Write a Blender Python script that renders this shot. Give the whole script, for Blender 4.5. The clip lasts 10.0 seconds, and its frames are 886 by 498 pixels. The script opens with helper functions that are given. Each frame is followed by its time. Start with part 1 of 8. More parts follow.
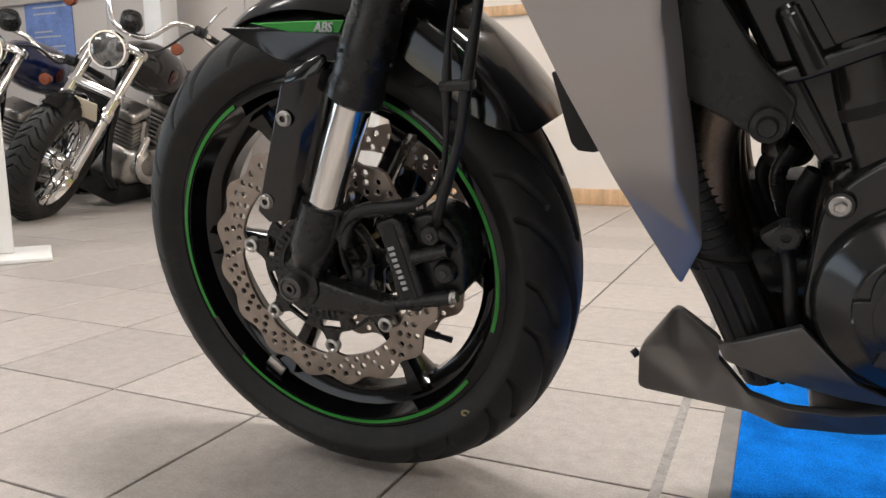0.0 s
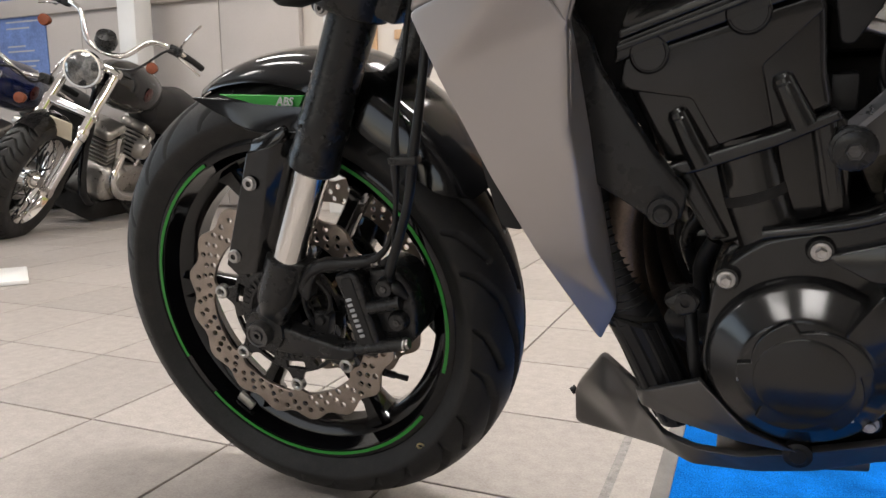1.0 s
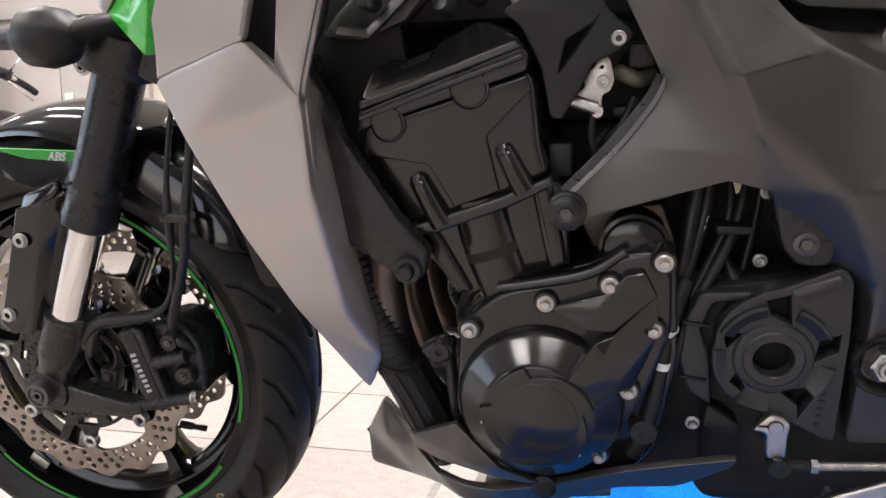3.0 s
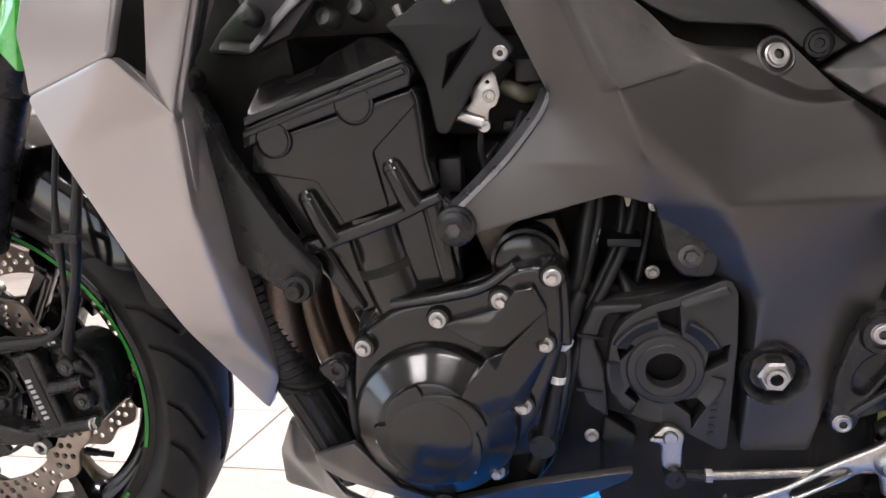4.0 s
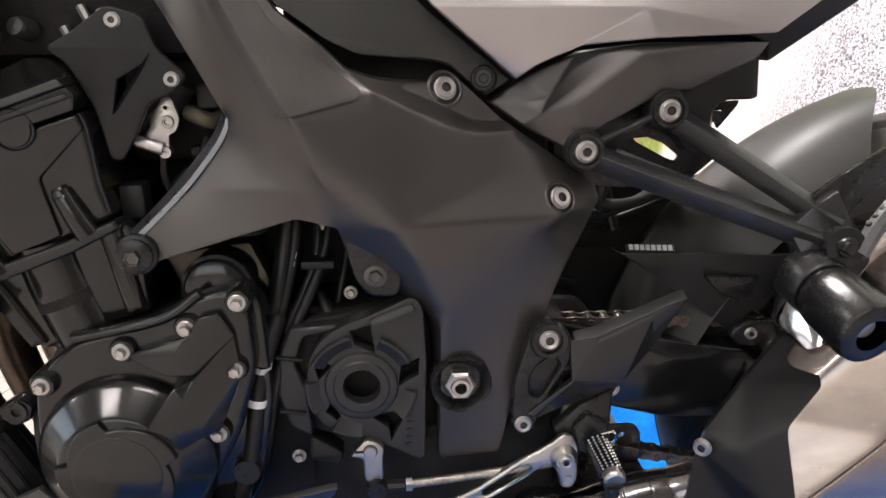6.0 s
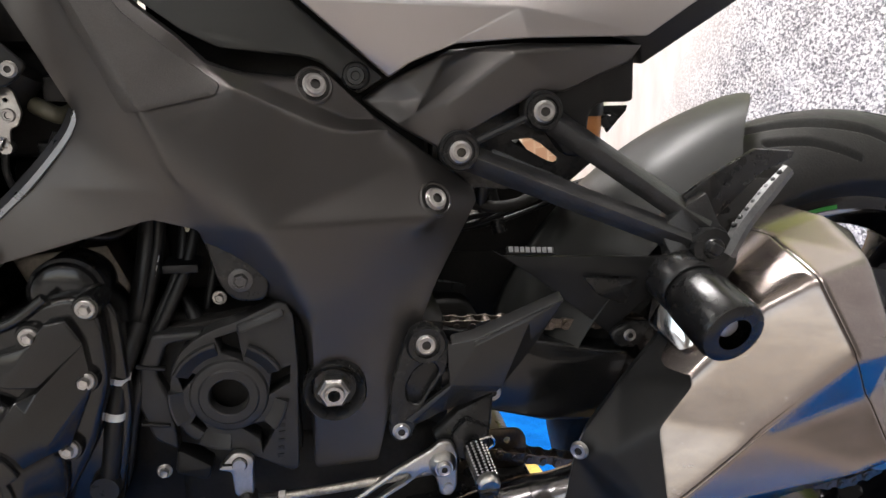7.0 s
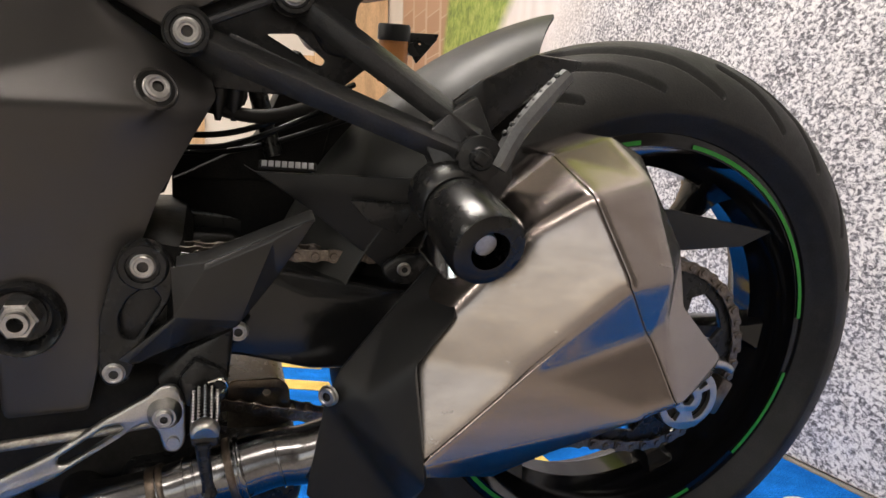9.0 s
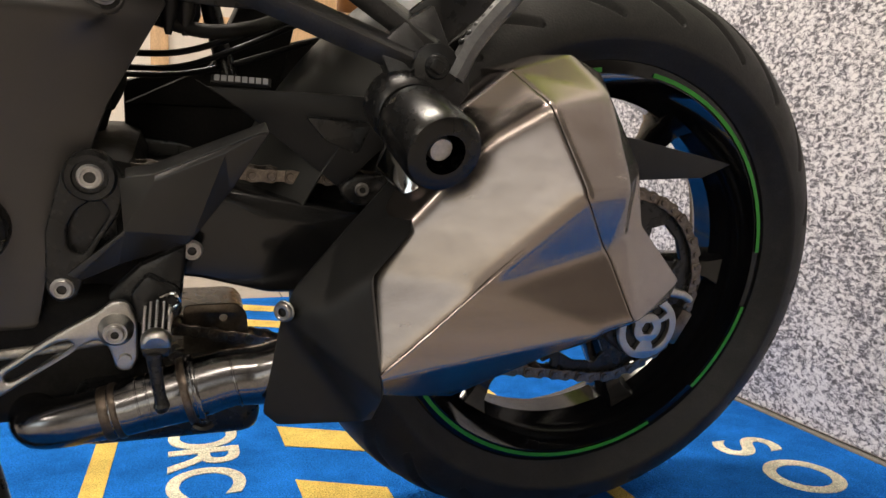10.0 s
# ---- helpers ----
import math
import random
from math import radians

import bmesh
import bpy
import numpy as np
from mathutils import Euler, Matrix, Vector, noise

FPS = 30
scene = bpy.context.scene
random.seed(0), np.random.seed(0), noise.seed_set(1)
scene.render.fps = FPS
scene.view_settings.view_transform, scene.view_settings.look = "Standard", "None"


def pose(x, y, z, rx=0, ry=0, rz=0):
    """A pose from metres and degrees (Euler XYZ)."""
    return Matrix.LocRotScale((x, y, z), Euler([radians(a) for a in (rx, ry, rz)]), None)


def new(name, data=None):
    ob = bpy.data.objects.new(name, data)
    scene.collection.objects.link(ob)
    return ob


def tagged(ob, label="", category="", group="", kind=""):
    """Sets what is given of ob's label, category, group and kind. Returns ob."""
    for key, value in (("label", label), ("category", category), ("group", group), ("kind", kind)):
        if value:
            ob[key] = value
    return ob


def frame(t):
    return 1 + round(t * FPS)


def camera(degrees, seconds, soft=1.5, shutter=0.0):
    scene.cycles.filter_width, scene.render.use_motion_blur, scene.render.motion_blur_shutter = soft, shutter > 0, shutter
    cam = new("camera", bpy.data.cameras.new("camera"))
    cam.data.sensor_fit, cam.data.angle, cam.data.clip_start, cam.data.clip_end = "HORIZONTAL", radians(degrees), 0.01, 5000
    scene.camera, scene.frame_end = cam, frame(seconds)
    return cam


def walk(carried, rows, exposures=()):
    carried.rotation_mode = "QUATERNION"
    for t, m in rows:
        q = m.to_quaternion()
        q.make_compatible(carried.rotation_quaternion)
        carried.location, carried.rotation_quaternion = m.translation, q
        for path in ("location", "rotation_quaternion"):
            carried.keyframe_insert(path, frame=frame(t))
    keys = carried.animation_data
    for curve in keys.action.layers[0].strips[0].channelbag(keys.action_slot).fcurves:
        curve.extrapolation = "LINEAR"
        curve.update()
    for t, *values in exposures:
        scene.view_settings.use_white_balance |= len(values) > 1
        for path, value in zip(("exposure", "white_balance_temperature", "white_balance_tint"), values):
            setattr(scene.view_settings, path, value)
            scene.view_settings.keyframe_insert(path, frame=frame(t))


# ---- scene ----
# camera and its walk
cam = camera(62.0, 10.0)
METRES, EYE, TILT, LEAN, TURN = 0.6825, 0.4555, -9.3, 0.4, 24.4
X0, Y0 = 0.493, -0.852
ROWS = [
    (0.0, 0.0, 0.0, 0.0, -0.0, 0.0, 0.0),
    (0.5, 0.0175, -0.055, 0.0404, -0.43, 0.13, 0.21),
    (1.0, 0.0449, -0.117, 0.078, -1.62, 0.39, 0.43),
    (1.5, 0.0797, -0.1576, 0.0978, -3.91, 0.67, 0.94),
    (2.0, 0.1176, -0.1765, 0.1132, -7.03, 0.92, 1.31),
    (3.5, 0.2365, -0.1758, 0.1244, -12.74, 2.05, 2.68),
    (4.0, 0.2801, -0.1864, 0.1267, -14.34, 2.39, 3.24),
    (4.5, 0.3165, -0.2079, 0.1386, -15.86, 2.76, 3.9),
    (5.0, 0.3543, -0.2295, 0.1381, -19.06, 2.73, 4.75),
    (5.5, 0.389, -0.249, 0.1289, -24.11, 2.65, 5.2),
    (7.0, 0.5047, -0.2795, 0.1066, -33.33, 2.79, 6.07),
    (7.5, 0.5536, -0.2774, 0.0916, -35.32, 2.78, 5.66),
    (8.0, 0.6139, -0.2715, 0.0674, -36.63, 2.8, 4.89),
    (8.5, 0.6796, -0.2594, 0.0369, -38.76, 2.64, 4.72),
    (9.0, 0.7299, -0.2602, -0.0066, -41.42, 2.13, 4.68),
    (9.5, 0.7441, -0.2546, -0.051, -42.64, 1.46, 4.78),
    (10.0, 0.7446, -0.2605, -0.0797, -43.57, 0.23, 4.88),
]
walk(cam, [(t, pose(X0, Y0, EYE, TILT, LEAN, TURN) @ pose(METRES * x, METRES * y, METRES * z, 90 + pitch, roll, yaw)) for t, x, y, z, yaw, pitch, roll in ROWS],
     exposures=[(0.0, -0.27, 6400, 10), (1.0, -0.25, 6400, 10), (2.0, 0.08, 6450, 10), (3.5, 0.60, 6300, 16), (4.5, 0.82, 6250, 13), (5.5, 0.64, 6500, 15), (7.0, 0.16, 6350, 10), (7.5, 0.04, 6450, 10), (8.5, -0.06, 6700, 10), (9.0, -0.14, 6850, 10), (10.0, -0.30, 7350, 10)])

# daylight outside the shop window, ceiling lights inside
world = bpy.data.worlds.new("world")
scene.world = world
world.use_nodes = True
wn = world.node_tree.nodes
sky = wn.new("ShaderNodeTexSky")
sky.sky_type, sky.sun_disc, sky.sun_elevation, sky.sun_rotation = "NISHITA", False, radians(35), radians(200)
world.node_tree.links.new(sky.outputs[0], wn["Background"].inputs[0])
wn["Background"].inputs[1].default_value = 0.1


def area(name, m, sx, sy, watts, colour):
    data = bpy.data.lights.new(name, "AREA")
    data.shape, data.size, data.size_y, data.energy, data.color = "RECTANGLE", sx, sy, watts, colour
    ob = new(name, data)
    ob.matrix_world = m
    return ob


CEIL = 2.9
LAMPS = [(-4.6, 1.4), (-2.2, 1.4), (0.2, 2.2), (-2.2, -0.6), (0.75, 0.22), (1.1, -2.1), (-0.9, -2.4), (-4.6, -1.6)]
WATTS = [28, 28, 30, 20, 84, 18, 14, 16]
for (lx, ly), watts in zip(LAMPS, WATTS):
    area("ceiling_lamp", pose(lx, ly, CEIL - 0.075), 1.15, 0.26, watts, (1.0, 0.952, 0.922))
area("window_daylight", pose(-1.6, -5.3, 1.35, 90, 0, 0), 5.6, 2.0, 26, (0.94, 0.965, 1.0))
area("side_window_daylight", pose(-7.0, -1.3, 1.35, 90, 0, -90), 4.4, 2.0, 60, (0.74, 0.87, 1.0))

# ---- mesh tools ----
from mathutils.bvhtree import BVHTree


def fillet(pts, r, n=3):
    """Round the corners of a closed outline in the plane."""
    out = []
    for i, p in enumerate(pts):
        a, p, c = Vector(pts[i - 1]), Vector(p), Vector(pts[(i + 1) % len(pts)])
        u, v = a - p, c - p
        k = min(r, 0.42 * u.length, 0.42 * v.length)
        s, e = p + u.normalized() * k, p + v.normalized() * k
        for j in range(n + 1):
            f = j / n
            out.append(tuple(s * (1 - f) ** 2 + p * 2 * f * (1 - f) + e * f ** 2))
    return out


def ring(cx, cz, r, n=16, a0=0.0):
    return [(cx + r * math.cos(a0 + 2 * math.pi * i / n), cz + r * math.sin(a0 + 2 * math.pi * i / n)) for i in range(n)]


def plate(outlines, y0, y1, bevel=0.0015, res=1):
    """A plate in the side plane of the bike, from y0 (outside) to y1, with holes: outlines of (x, z), the first one outermost."""
    cu = bpy.data.curves.new("plate", "CURVE")
    cu.dimensions, cu.fill_mode = "2D", "BOTH"
    half = abs(y1 - y0) / 2
    bevel = min(bevel, half * 0.9)
    cu.extrude, cu.bevel_depth, cu.bevel_resolution, cu.offset = half - bevel, bevel, res, -bevel
    for pts in outlines:
        sp = cu.splines.new("POLY")
        sp.points.add(len(pts) - 1)
        for q, p in zip(sp.points, pts):
            q.co = (p[0], p[1], 0, 1)
        sp.use_cyclic_u = True
    ob = new("plate", cu)
    me = bpy.data.meshes.new_from_object(ob.evaluated_get(bpy.context.evaluated_depsgraph_get()))
    bpy.data.objects.remove(ob)
    bpy.data.curves.remove(cu)
    bm = bmesh.new()
    bm.from_mesh(me)
    bpy.data.meshes.remove(me)
    mid = (y0 + y1) / 2
    for v in bm.verts:
        v.co = (v.co.x, mid - v.co.z, v.co.y)
    bmesh.ops.remove_doubles(bm, verts=bm.verts, dist=1e-5)
    return bm


def shell(verts, faces, back, bevel=0.002, seg=2, shrink=0.0, angle=12):
    """A closed body: a creased skin, and behind it the same skin moved by back (and drawn in towards its middle)."""
    bm = bmesh.new()
    front = [bm.verts.new(v) for v in verts]
    used = sorted({i for f in faces for i in f})
    mid = sum((Vector(verts[i]) for i in used), Vector()) / len(used)
    rear = [bm.verts.new(Vector(v) + Vector(back) + (mid - Vector(v)) * shrink) for v in verts]
    count = {}
    for f in faces:
        for a, c in zip(f, f[1:] + f[:1]):
            count[frozenset((a, c))] = count.get(frozenset((a, c)), 0) + 1
    for f in faces:
        bm.faces.new([front[i] for i in f])
        bm.faces.new([rear[i] for i in reversed(f)])
        for a, c in zip(f, f[1:] + f[:1]):
            if count[frozenset((a, c))] == 1:
                bm.faces.new([front[c], front[a], rear[a], rear[c]])
    for v in [v for v in bm.verts if not v.link_faces]:
        bm.verts.remove(v)
    bmesh.ops.recalc_face_normals(bm, faces=bm.faces)
    if bevel:
        edges = [e for e in bm.edges if len(e.link_faces) == 2 and e.calc_face_angle(0) > radians(angle)]
        bmesh.ops.bevel(bm, geom=edges, offset=bevel, offset_type="OFFSET", segments=seg, profile=0.5, affect="EDGES", clamp_overlap=True)
    return bm


def soft(verts, faces, back, cuts=3, iters=3, rim=1, bevel=0.0015, keep=None, groups=None, hold=(), even=0):
    """A closed body with a skin whose creases are drawn soft; of a skin in groups, the faces of one group alone."""
    bm = bmesh.new()
    vs = [bm.verts.new(v) for v in verts]
    for k, f in enumerate(faces):
        bm.faces.new([vs[i] for i in f]).material_index = groups[k] if groups else 0
    for v in [v for v in bm.verts if not v.link_faces]:
        bm.verts.remove(v)
    bmesh.ops.recalc_face_normals(bm, faces=bm.faces)
    for line in hold:
        for a, c in zip(line, line[1:]):
            e = bm.edges.get((vs[a], vs[c]))
            if e:
                e.seam = True
    for _ in range(cuts):
        bmesh.ops.triangulate(bm, faces=bm.faces)
        bmesh.ops.subdivide_edges(bm, edges=bm.edges, cuts=1, use_grid_fill=True)
    bmesh.ops.triangulate(bm, faces=bm.faces)
    if even:
        free = [(v, [e.other_vert(v) for e in v.link_edges]) for v in bm.verts if not v.is_boundary and not any(e.seam for e in v.link_edges)]
        for _ in range(even):
            for v, near in free:
                v.co = v.co.lerp(sum((w.co for w in near), Vector()) / len(near), 0.8)
    inner = [(v, [e.other_vert(v) for e in v.link_edges]) for v in bm.verts if not v.is_boundary]
    edge = [(v, [e.other_vert(v) for e in v.link_edges if e.is_boundary]) for v in bm.verts if v.is_boundary]
    for step in range(iters):
        moved = [(v, v.co.lerp(sum((w.co for w in near), Vector()) / len(near), 0.6)) for v, near in inner + (edge if step < rim else [])]
        for v, co in moved:
            v.co = co
    if keep is not None:
        bmesh.ops.delete(bm, geom=[f for f in bm.faces if f.material_index != keep], context="FACES")
    for f in bm.faces:
        f.material_index = 0
    more = bmesh.ops.extrude_face_region(bm, geom=list(bm.faces), use_keep_orig=True)["geom"]
    for v in more:
        if isinstance(v, bmesh.types.BMVert):
            v.co += Vector(back)
    bmesh.ops.recalc_face_normals(bm, faces=bm.faces)
    if bevel:
        edges = [e for e in bm.edges if len(e.link_faces) == 2 and e.calc_face_angle(0) > radians(48)]
        bmesh.ops.bevel(bm, geom=edges, offset=bevel, offset_type="OFFSET", segments=2, profile=0.5, affect="EDGES", clamp_overlap=True)
    return bm


def on_skin(ob, x, z):
    """Where a line along y first meets a mesh, and its slope there."""
    me = ob.data
    tree = BVHTree.FromPolygons([v.co for v in me.vertices], [p.vertices for p in me.polygons])
    at, slope, _, _ = tree.ray_cast(Vector((x, -1, z)), Vector((0, 1, 0)))
    return at, (slope if slope.y < 0 else -slope)


def patch(ob, outline, lift, thick, cuts=3):
    """A thin pad that follows a skin."""
    tree = BVHTree.FromPolygons([v.co for v in ob.data.vertices], [p.vertices for p in ob.data.polygons])
    bm = bmesh.new()
    bm.faces.new([bm.verts.new((x, 0, z)) for x, z in outline])
    for _ in range(cuts):
        bmesh.ops.triangulate(bm, faces=bm.faces)
        bmesh.ops.subdivide_edges(bm, edges=bm.edges, cuts=1, use_grid_fill=True)
    bmesh.ops.triangulate(bm, faces=bm.faces)
    for v in bm.verts:
        at = tree.ray_cast(Vector((v.co.x, -1, v.co.z)), Vector((0, 1, 0)))[0]
        v.co.y = (at.y if at else -0.14) - lift
    more = bmesh.ops.extrude_face_region(bm, geom=list(bm.faces), use_keep_orig=True)["geom"]
    for v in more:
        if isinstance(v, bmesh.types.BMVert):
            v.co.y += thick
    bmesh.ops.recalc_face_normals(bm, faces=bm.faces)
    edges = [e for e in bm.edges if len(e.link_faces) == 2 and e.calc_face_angle(0) > radians(48)]
    bmesh.ops.bevel(bm, geom=edges, offset=0.0005, offset_type="OFFSET", segments=2, profile=0.5, affect="EDGES", clamp_overlap=True)
    return bm


def smooth_path(pts, n=6):
    """A Catmull-Rom line through the points."""
    p = [Vector(q) for q in pts]
    p = [p[0] * 2 - p[1], *p, p[-1] * 2 - p[-2]]
    out = []
    for i in range(1, len(p) - 2):
        for j in range(n):
            t = j / n
            a, q, c, d = p[i - 1], p[i], p[i + 1], p[i + 2]
            out.append(0.5 * (2 * q + (c - a) * t + (2 * a - 5 * q + 4 * c - d) * t * t + (3 * q - a - 3 * c + d) * t ** 3))
    return out + [p[-2]]


def tube(pts, r, n=14, steps=6, caps=True, flat=1.0):
    """A tube along a smooth line. r: one radius or a radius for each point."""
    line = smooth_path(pts, steps) if steps > 1 else [Vector(q) for q in pts]
    rad = [r] * len(line) if not isinstance(r, (list, tuple)) else list(np.interp(np.linspace(0, len(r) - 1, len(line)), range(len(r)), r))
    bm, rings, up = bmesh.new(), [], None
    for i, p in enumerate(line):
        d = (line[min(i + 1, len(line) - 1)] - line[max(i - 1, 0)]).normalized()
        if up is None:
            up = d.orthogonal().normalized()
        up = (up - d * up.dot(d)).normalized()
        side = d.cross(up)
        rings.append([bm.verts.new(p + (up * math.cos(a) * flat + side * math.sin(a)) * rad[i]) for a in (2 * math.pi * k / n for k in range(n))])
    for a, c in zip(rings, rings[1:]):
        for k in range(n):
            bm.faces.new((a[k], a[(k + 1) % n], c[(k + 1) % n], c[k]))
    if caps:
        bm.faces.new(rings[0][::-1])
        bm.faces.new(rings[-1])
    return bm


def lathe(profile, centre=(0, 0, 0), axis=(0, 1, 0), n=48, closed=False):
    """A turned body: profile of (radius, way along the axis)."""
    bm = bmesh.new()
    q = Vector((0, 0, 1)).rotation_difference(Vector(axis))
    rows = []
    for r, h in profile:
        if r < 1e-6:
            rows.append([bm.verts.new(Vector(centre) + q @ Vector((0, 0, h)))])
        else:
            rows.append([bm.verts.new(Vector(centre) + q @ Vector((r * math.cos(2 * math.pi * k / n), r * math.sin(2 * math.pi * k / n), h))) for k in range(n)])
    for a, c in zip(rows, rows[1:] + (rows[:1] if closed else [])):
        for k in range(n):
            quad = [a[k % len(a)], a[(k + 1) % len(a)], c[(k + 1) % len(c)], c[k % len(c)]]
            quad = [v for i, v in enumerate(quad) if v not in quad[:i]]
            if len(quad) > 2:
                bm.faces.new(quad)
    return bm


def box(x0, x1, y0, y1, z0, z1, bevel=0.0, seg=2):
    bm = bmesh.new()
    bmesh.ops.create_cube(bm, size=1)
    for v in bm.verts:
        v.co = ((x0 + x1) / 2 + v.co.x * (x1 - x0), (y0 + y1) / 2 + v.co.y * (y1 - y0), (z0 + z1) / 2 + v.co.z * (z1 - z0))
    if bevel:
        bmesh.ops.bevel(bm, geom=list(bm.edges), offset=bevel, offset_type="OFFSET", segments=seg, profile=0.5, affect="EDGES", clamp_overlap=True)
    return bm


def join(*parts):
    out = bmesh.new()
    for bm in parts:
        me = bpy.data.meshes.new("tmp")
        bm.to_mesh(me)
        bm.free()
        out.from_mesh(me)
        bpy.data.meshes.remove(me)
    return out


def turned(bm, m):
    bmesh.ops.transform(bm, matrix=m, verts=bm.verts)
    return bm


def mesh_from(name, bm, material, angle=38):
    bmesh.ops.recalc_face_normals(bm, faces=bm.faces)
    me = bpy.data.meshes.new(name)
    bm.to_mesh(me)
    bm.free()
    me.materials.append(material)
    me.shade_smooth()
    me.set_sharp_from_angle(angle=radians(angle))
    return me


def part(name, bm, material, parent=None, label="", angle=38):
    """One mesh object from a bmesh, under a thing or a part."""
    ob = new(name, mesh_from(name, bm, material, angle))
    ob.parent = parent
    return tagged(ob, label)


def again(name, me, parent, m):
    """Another object on the same mesh."""
    ob = new(name, me)
    ob.parent = parent
    ob.matrix_local = m
    return ob


def words(name, text, size, material, parent, m, depth=0.0006, label="", bold=0.0, slant=0.0):
    cu = bpy.data.curves.new(name, "FONT")
    cu.body, cu.size, cu.extrude, cu.align_x, cu.align_y, cu.offset = text, size, depth, "CENTER", "CENTER", bold
    cu.shear = slant
    ob = new(name, cu)
    me = bpy.data.meshes.new_from_object(ob.evaluated_get(bpy.context.evaluated_depsgraph_get()))
    bpy.data.objects.remove(ob)
    bpy.data.curves.remove(cu)
    me.materials.clear()
    me.materials.append(material)
    ob = new(name, me)
    ob.parent = parent
    ob.matrix_local = m
    return tagged(ob, label)


# ---- materials ----
def paint(name, base, rough, metal=0.0, var=0.12, scale=9.0, grain=400.0, bump=0.08, coat=0.0, rvar=0.15, stretch=(1, 1, 1), aniso=0.0, dust=0.0, spec=0.5):
    """A surface: base colour with cloudy variation and fine grain, uneven gloss, fine relief, and a little dust where wanted."""
    m = bpy.data.materials.new(name)
    m.use_nodes = True
    nt = m.node_tree
    b = nt.nodes["Principled BSDF"]
    co = nt.nodes.new("ShaderNodeTexCoord")
    mp = nt.nodes.new("ShaderNodeMapping")
    mp.inputs["Scale"].default_value = stretch
    nt.links.new(co.outputs["Object"], mp.inputs["Vector"])

    def cloud(s, detail=4.0, rough_=0.55):
        nd = nt.nodes.new("ShaderNodeTexNoise")
        nd.inputs["Scale"].default_value, nd.inputs["Detail"].default_value, nd.inputs["Roughness"].default_value = s, detail, rough_
        nt.links.new(mp.outputs[0], nd.inputs["Vector"])
        return nd.outputs["Fac"]

    def ramp(fac, lo, hi, a=0.3, c=0.7):
        nd = nt.nodes.new("ShaderNodeMapRange")
        nd.inputs["From Min"].default_value, nd.inputs["From Max"].default_value = a, c
        nd.inputs["To Min"].default_value, nd.inputs["To Max"].default_value = lo, hi
        nt.links.new(fac, nd.inputs["Value"])
        return nd.outputs[0]

    big, fine = cloud(scale), cloud(grain, 2.0)
    mul = nt.nodes.new("ShaderNodeMath")
    mul.operation = "MULTIPLY"
    nt.links.new(ramp(big, 1 - var, 1 + var), mul.inputs[0])
    nt.links.new(ramp(fine, 1 - var * 0.6, 1 + var * 0.6), mul.inputs[1])
    mix = nt.nodes.new("ShaderNodeVectorMath")
    mix.operation = "SCALE"
    mix.inputs[0].default_value = base
    nt.links.new(mul.outputs[0], mix.inputs["Scale"])
    colour = mix.outputs[0]
    if dust:
        dm = nt.nodes.new("ShaderNodeMix")
        dm.data_type = "RGBA"
        dm.inputs["B"].default_value = (0.34, 0.3, 0.25, 1)
        nt.links.new(ramp(cloud(scale * 3.3, 8.0, 0.7), 0.0, dust, 0.5, 0.8), dm.inputs["Factor"])
        nt.links.new(colour, dm.inputs["A"])
        colour = dm.outputs["Result"]
    nt.links.new(colour, b.inputs["Base Color"])
    nt.links.new(ramp(cloud(scale * 2.3, 6.0, 0.65), rough * (1 - rvar), min(1.0, rough * (1 + rvar))), b.inputs["Roughness"])
    b.inputs["Metallic"].default_value = metal
    b.inputs["Coat Weight"].default_value = coat
    b.inputs["Coat Roughness"].default_value = 0.06
    b.inputs["Specular IOR Level"].default_value = spec
    b.inputs["Anisotropic"].default_value = aniso
    if bump:
        bp = nt.nodes.new("ShaderNodeBump")
        bp.inputs["Strength"].default_value, bp.inputs["Distance"].default_value = bump, 0.001
        nt.links.new(fine, bp.inputs["Height"])
        nt.links.new(bp.outputs[0], b.inputs["Normal"])
    return m


RUBBER = paint("tyre_rubber", (0.017, 0.0165, 0.016), 0.5, var=0.25, scale=14, grain=500, bump=0.25, dust=0.03, spec=0.26)
RIM = paint("gloss_black_paint", (0.003, 0.003, 0.0035), 0.12, coat=0.2, bump=0.02, scale=12, spec=0.35)
GREEN = paint("green_tape", (0.02, 0.24, 0.025), 0.4, var=0.08, bump=0.02)
GREENPAINT = paint("green_paint", (0.02, 0.40, 0.02), 0.28, coat=0.7, var=0.06, bump=0.01)
DISC = paint("disc_steel", (0.33, 0.285, 0.25), 0.36, metal=1.0, var=0.16, scale=30, grain=900, bump=0.12, aniso=0.3)
CHROME = paint("hard_chrome", (0.76, 0.74, 0.72), 0.10, metal=1.0, var=0.04, bump=0.01)
SATIN = paint("satin_black_metal", (0.013, 0.013, 0.0132), 0.28, var=0.18, scale=20, grain=900, bump=0.07, spec=0.37)
ENGINE = paint("engine_black_paint", (0.0085, 0.0082, 0.0080), 0.20, var=0.2, scale=15, grain=900, bump=0.06, coat=0.45, spec=0.32)
COVER = paint("gloss_engine_cover", (0.009, 0.009, 0.0092), 0.19, var=0.15, scale=12, bump=0.04, coat=0.12, spec=0.48)
# darker tone on socket faces stands in for the shade inside them
SOCKETSHADE = paint("shaded_socket_steel", (0.07, 0.067, 0.064), 0.5, metal=1.0, var=0.2, scale=80)
PLASTIC = paint("grained_black_plastic", (0.013, 0.013, 0.0132), 0.38, var=0.15, scale=10, grain=1400, bump=0.22, dust=0.015, spec=0.27)
FRAMEGREY = paint("dark_grey_metallic", (0.092, 0.087, 0.084), 0.36, metal=0.80, var=0.05, scale=5, grain=1800, bump=0.05, spec=0.4)
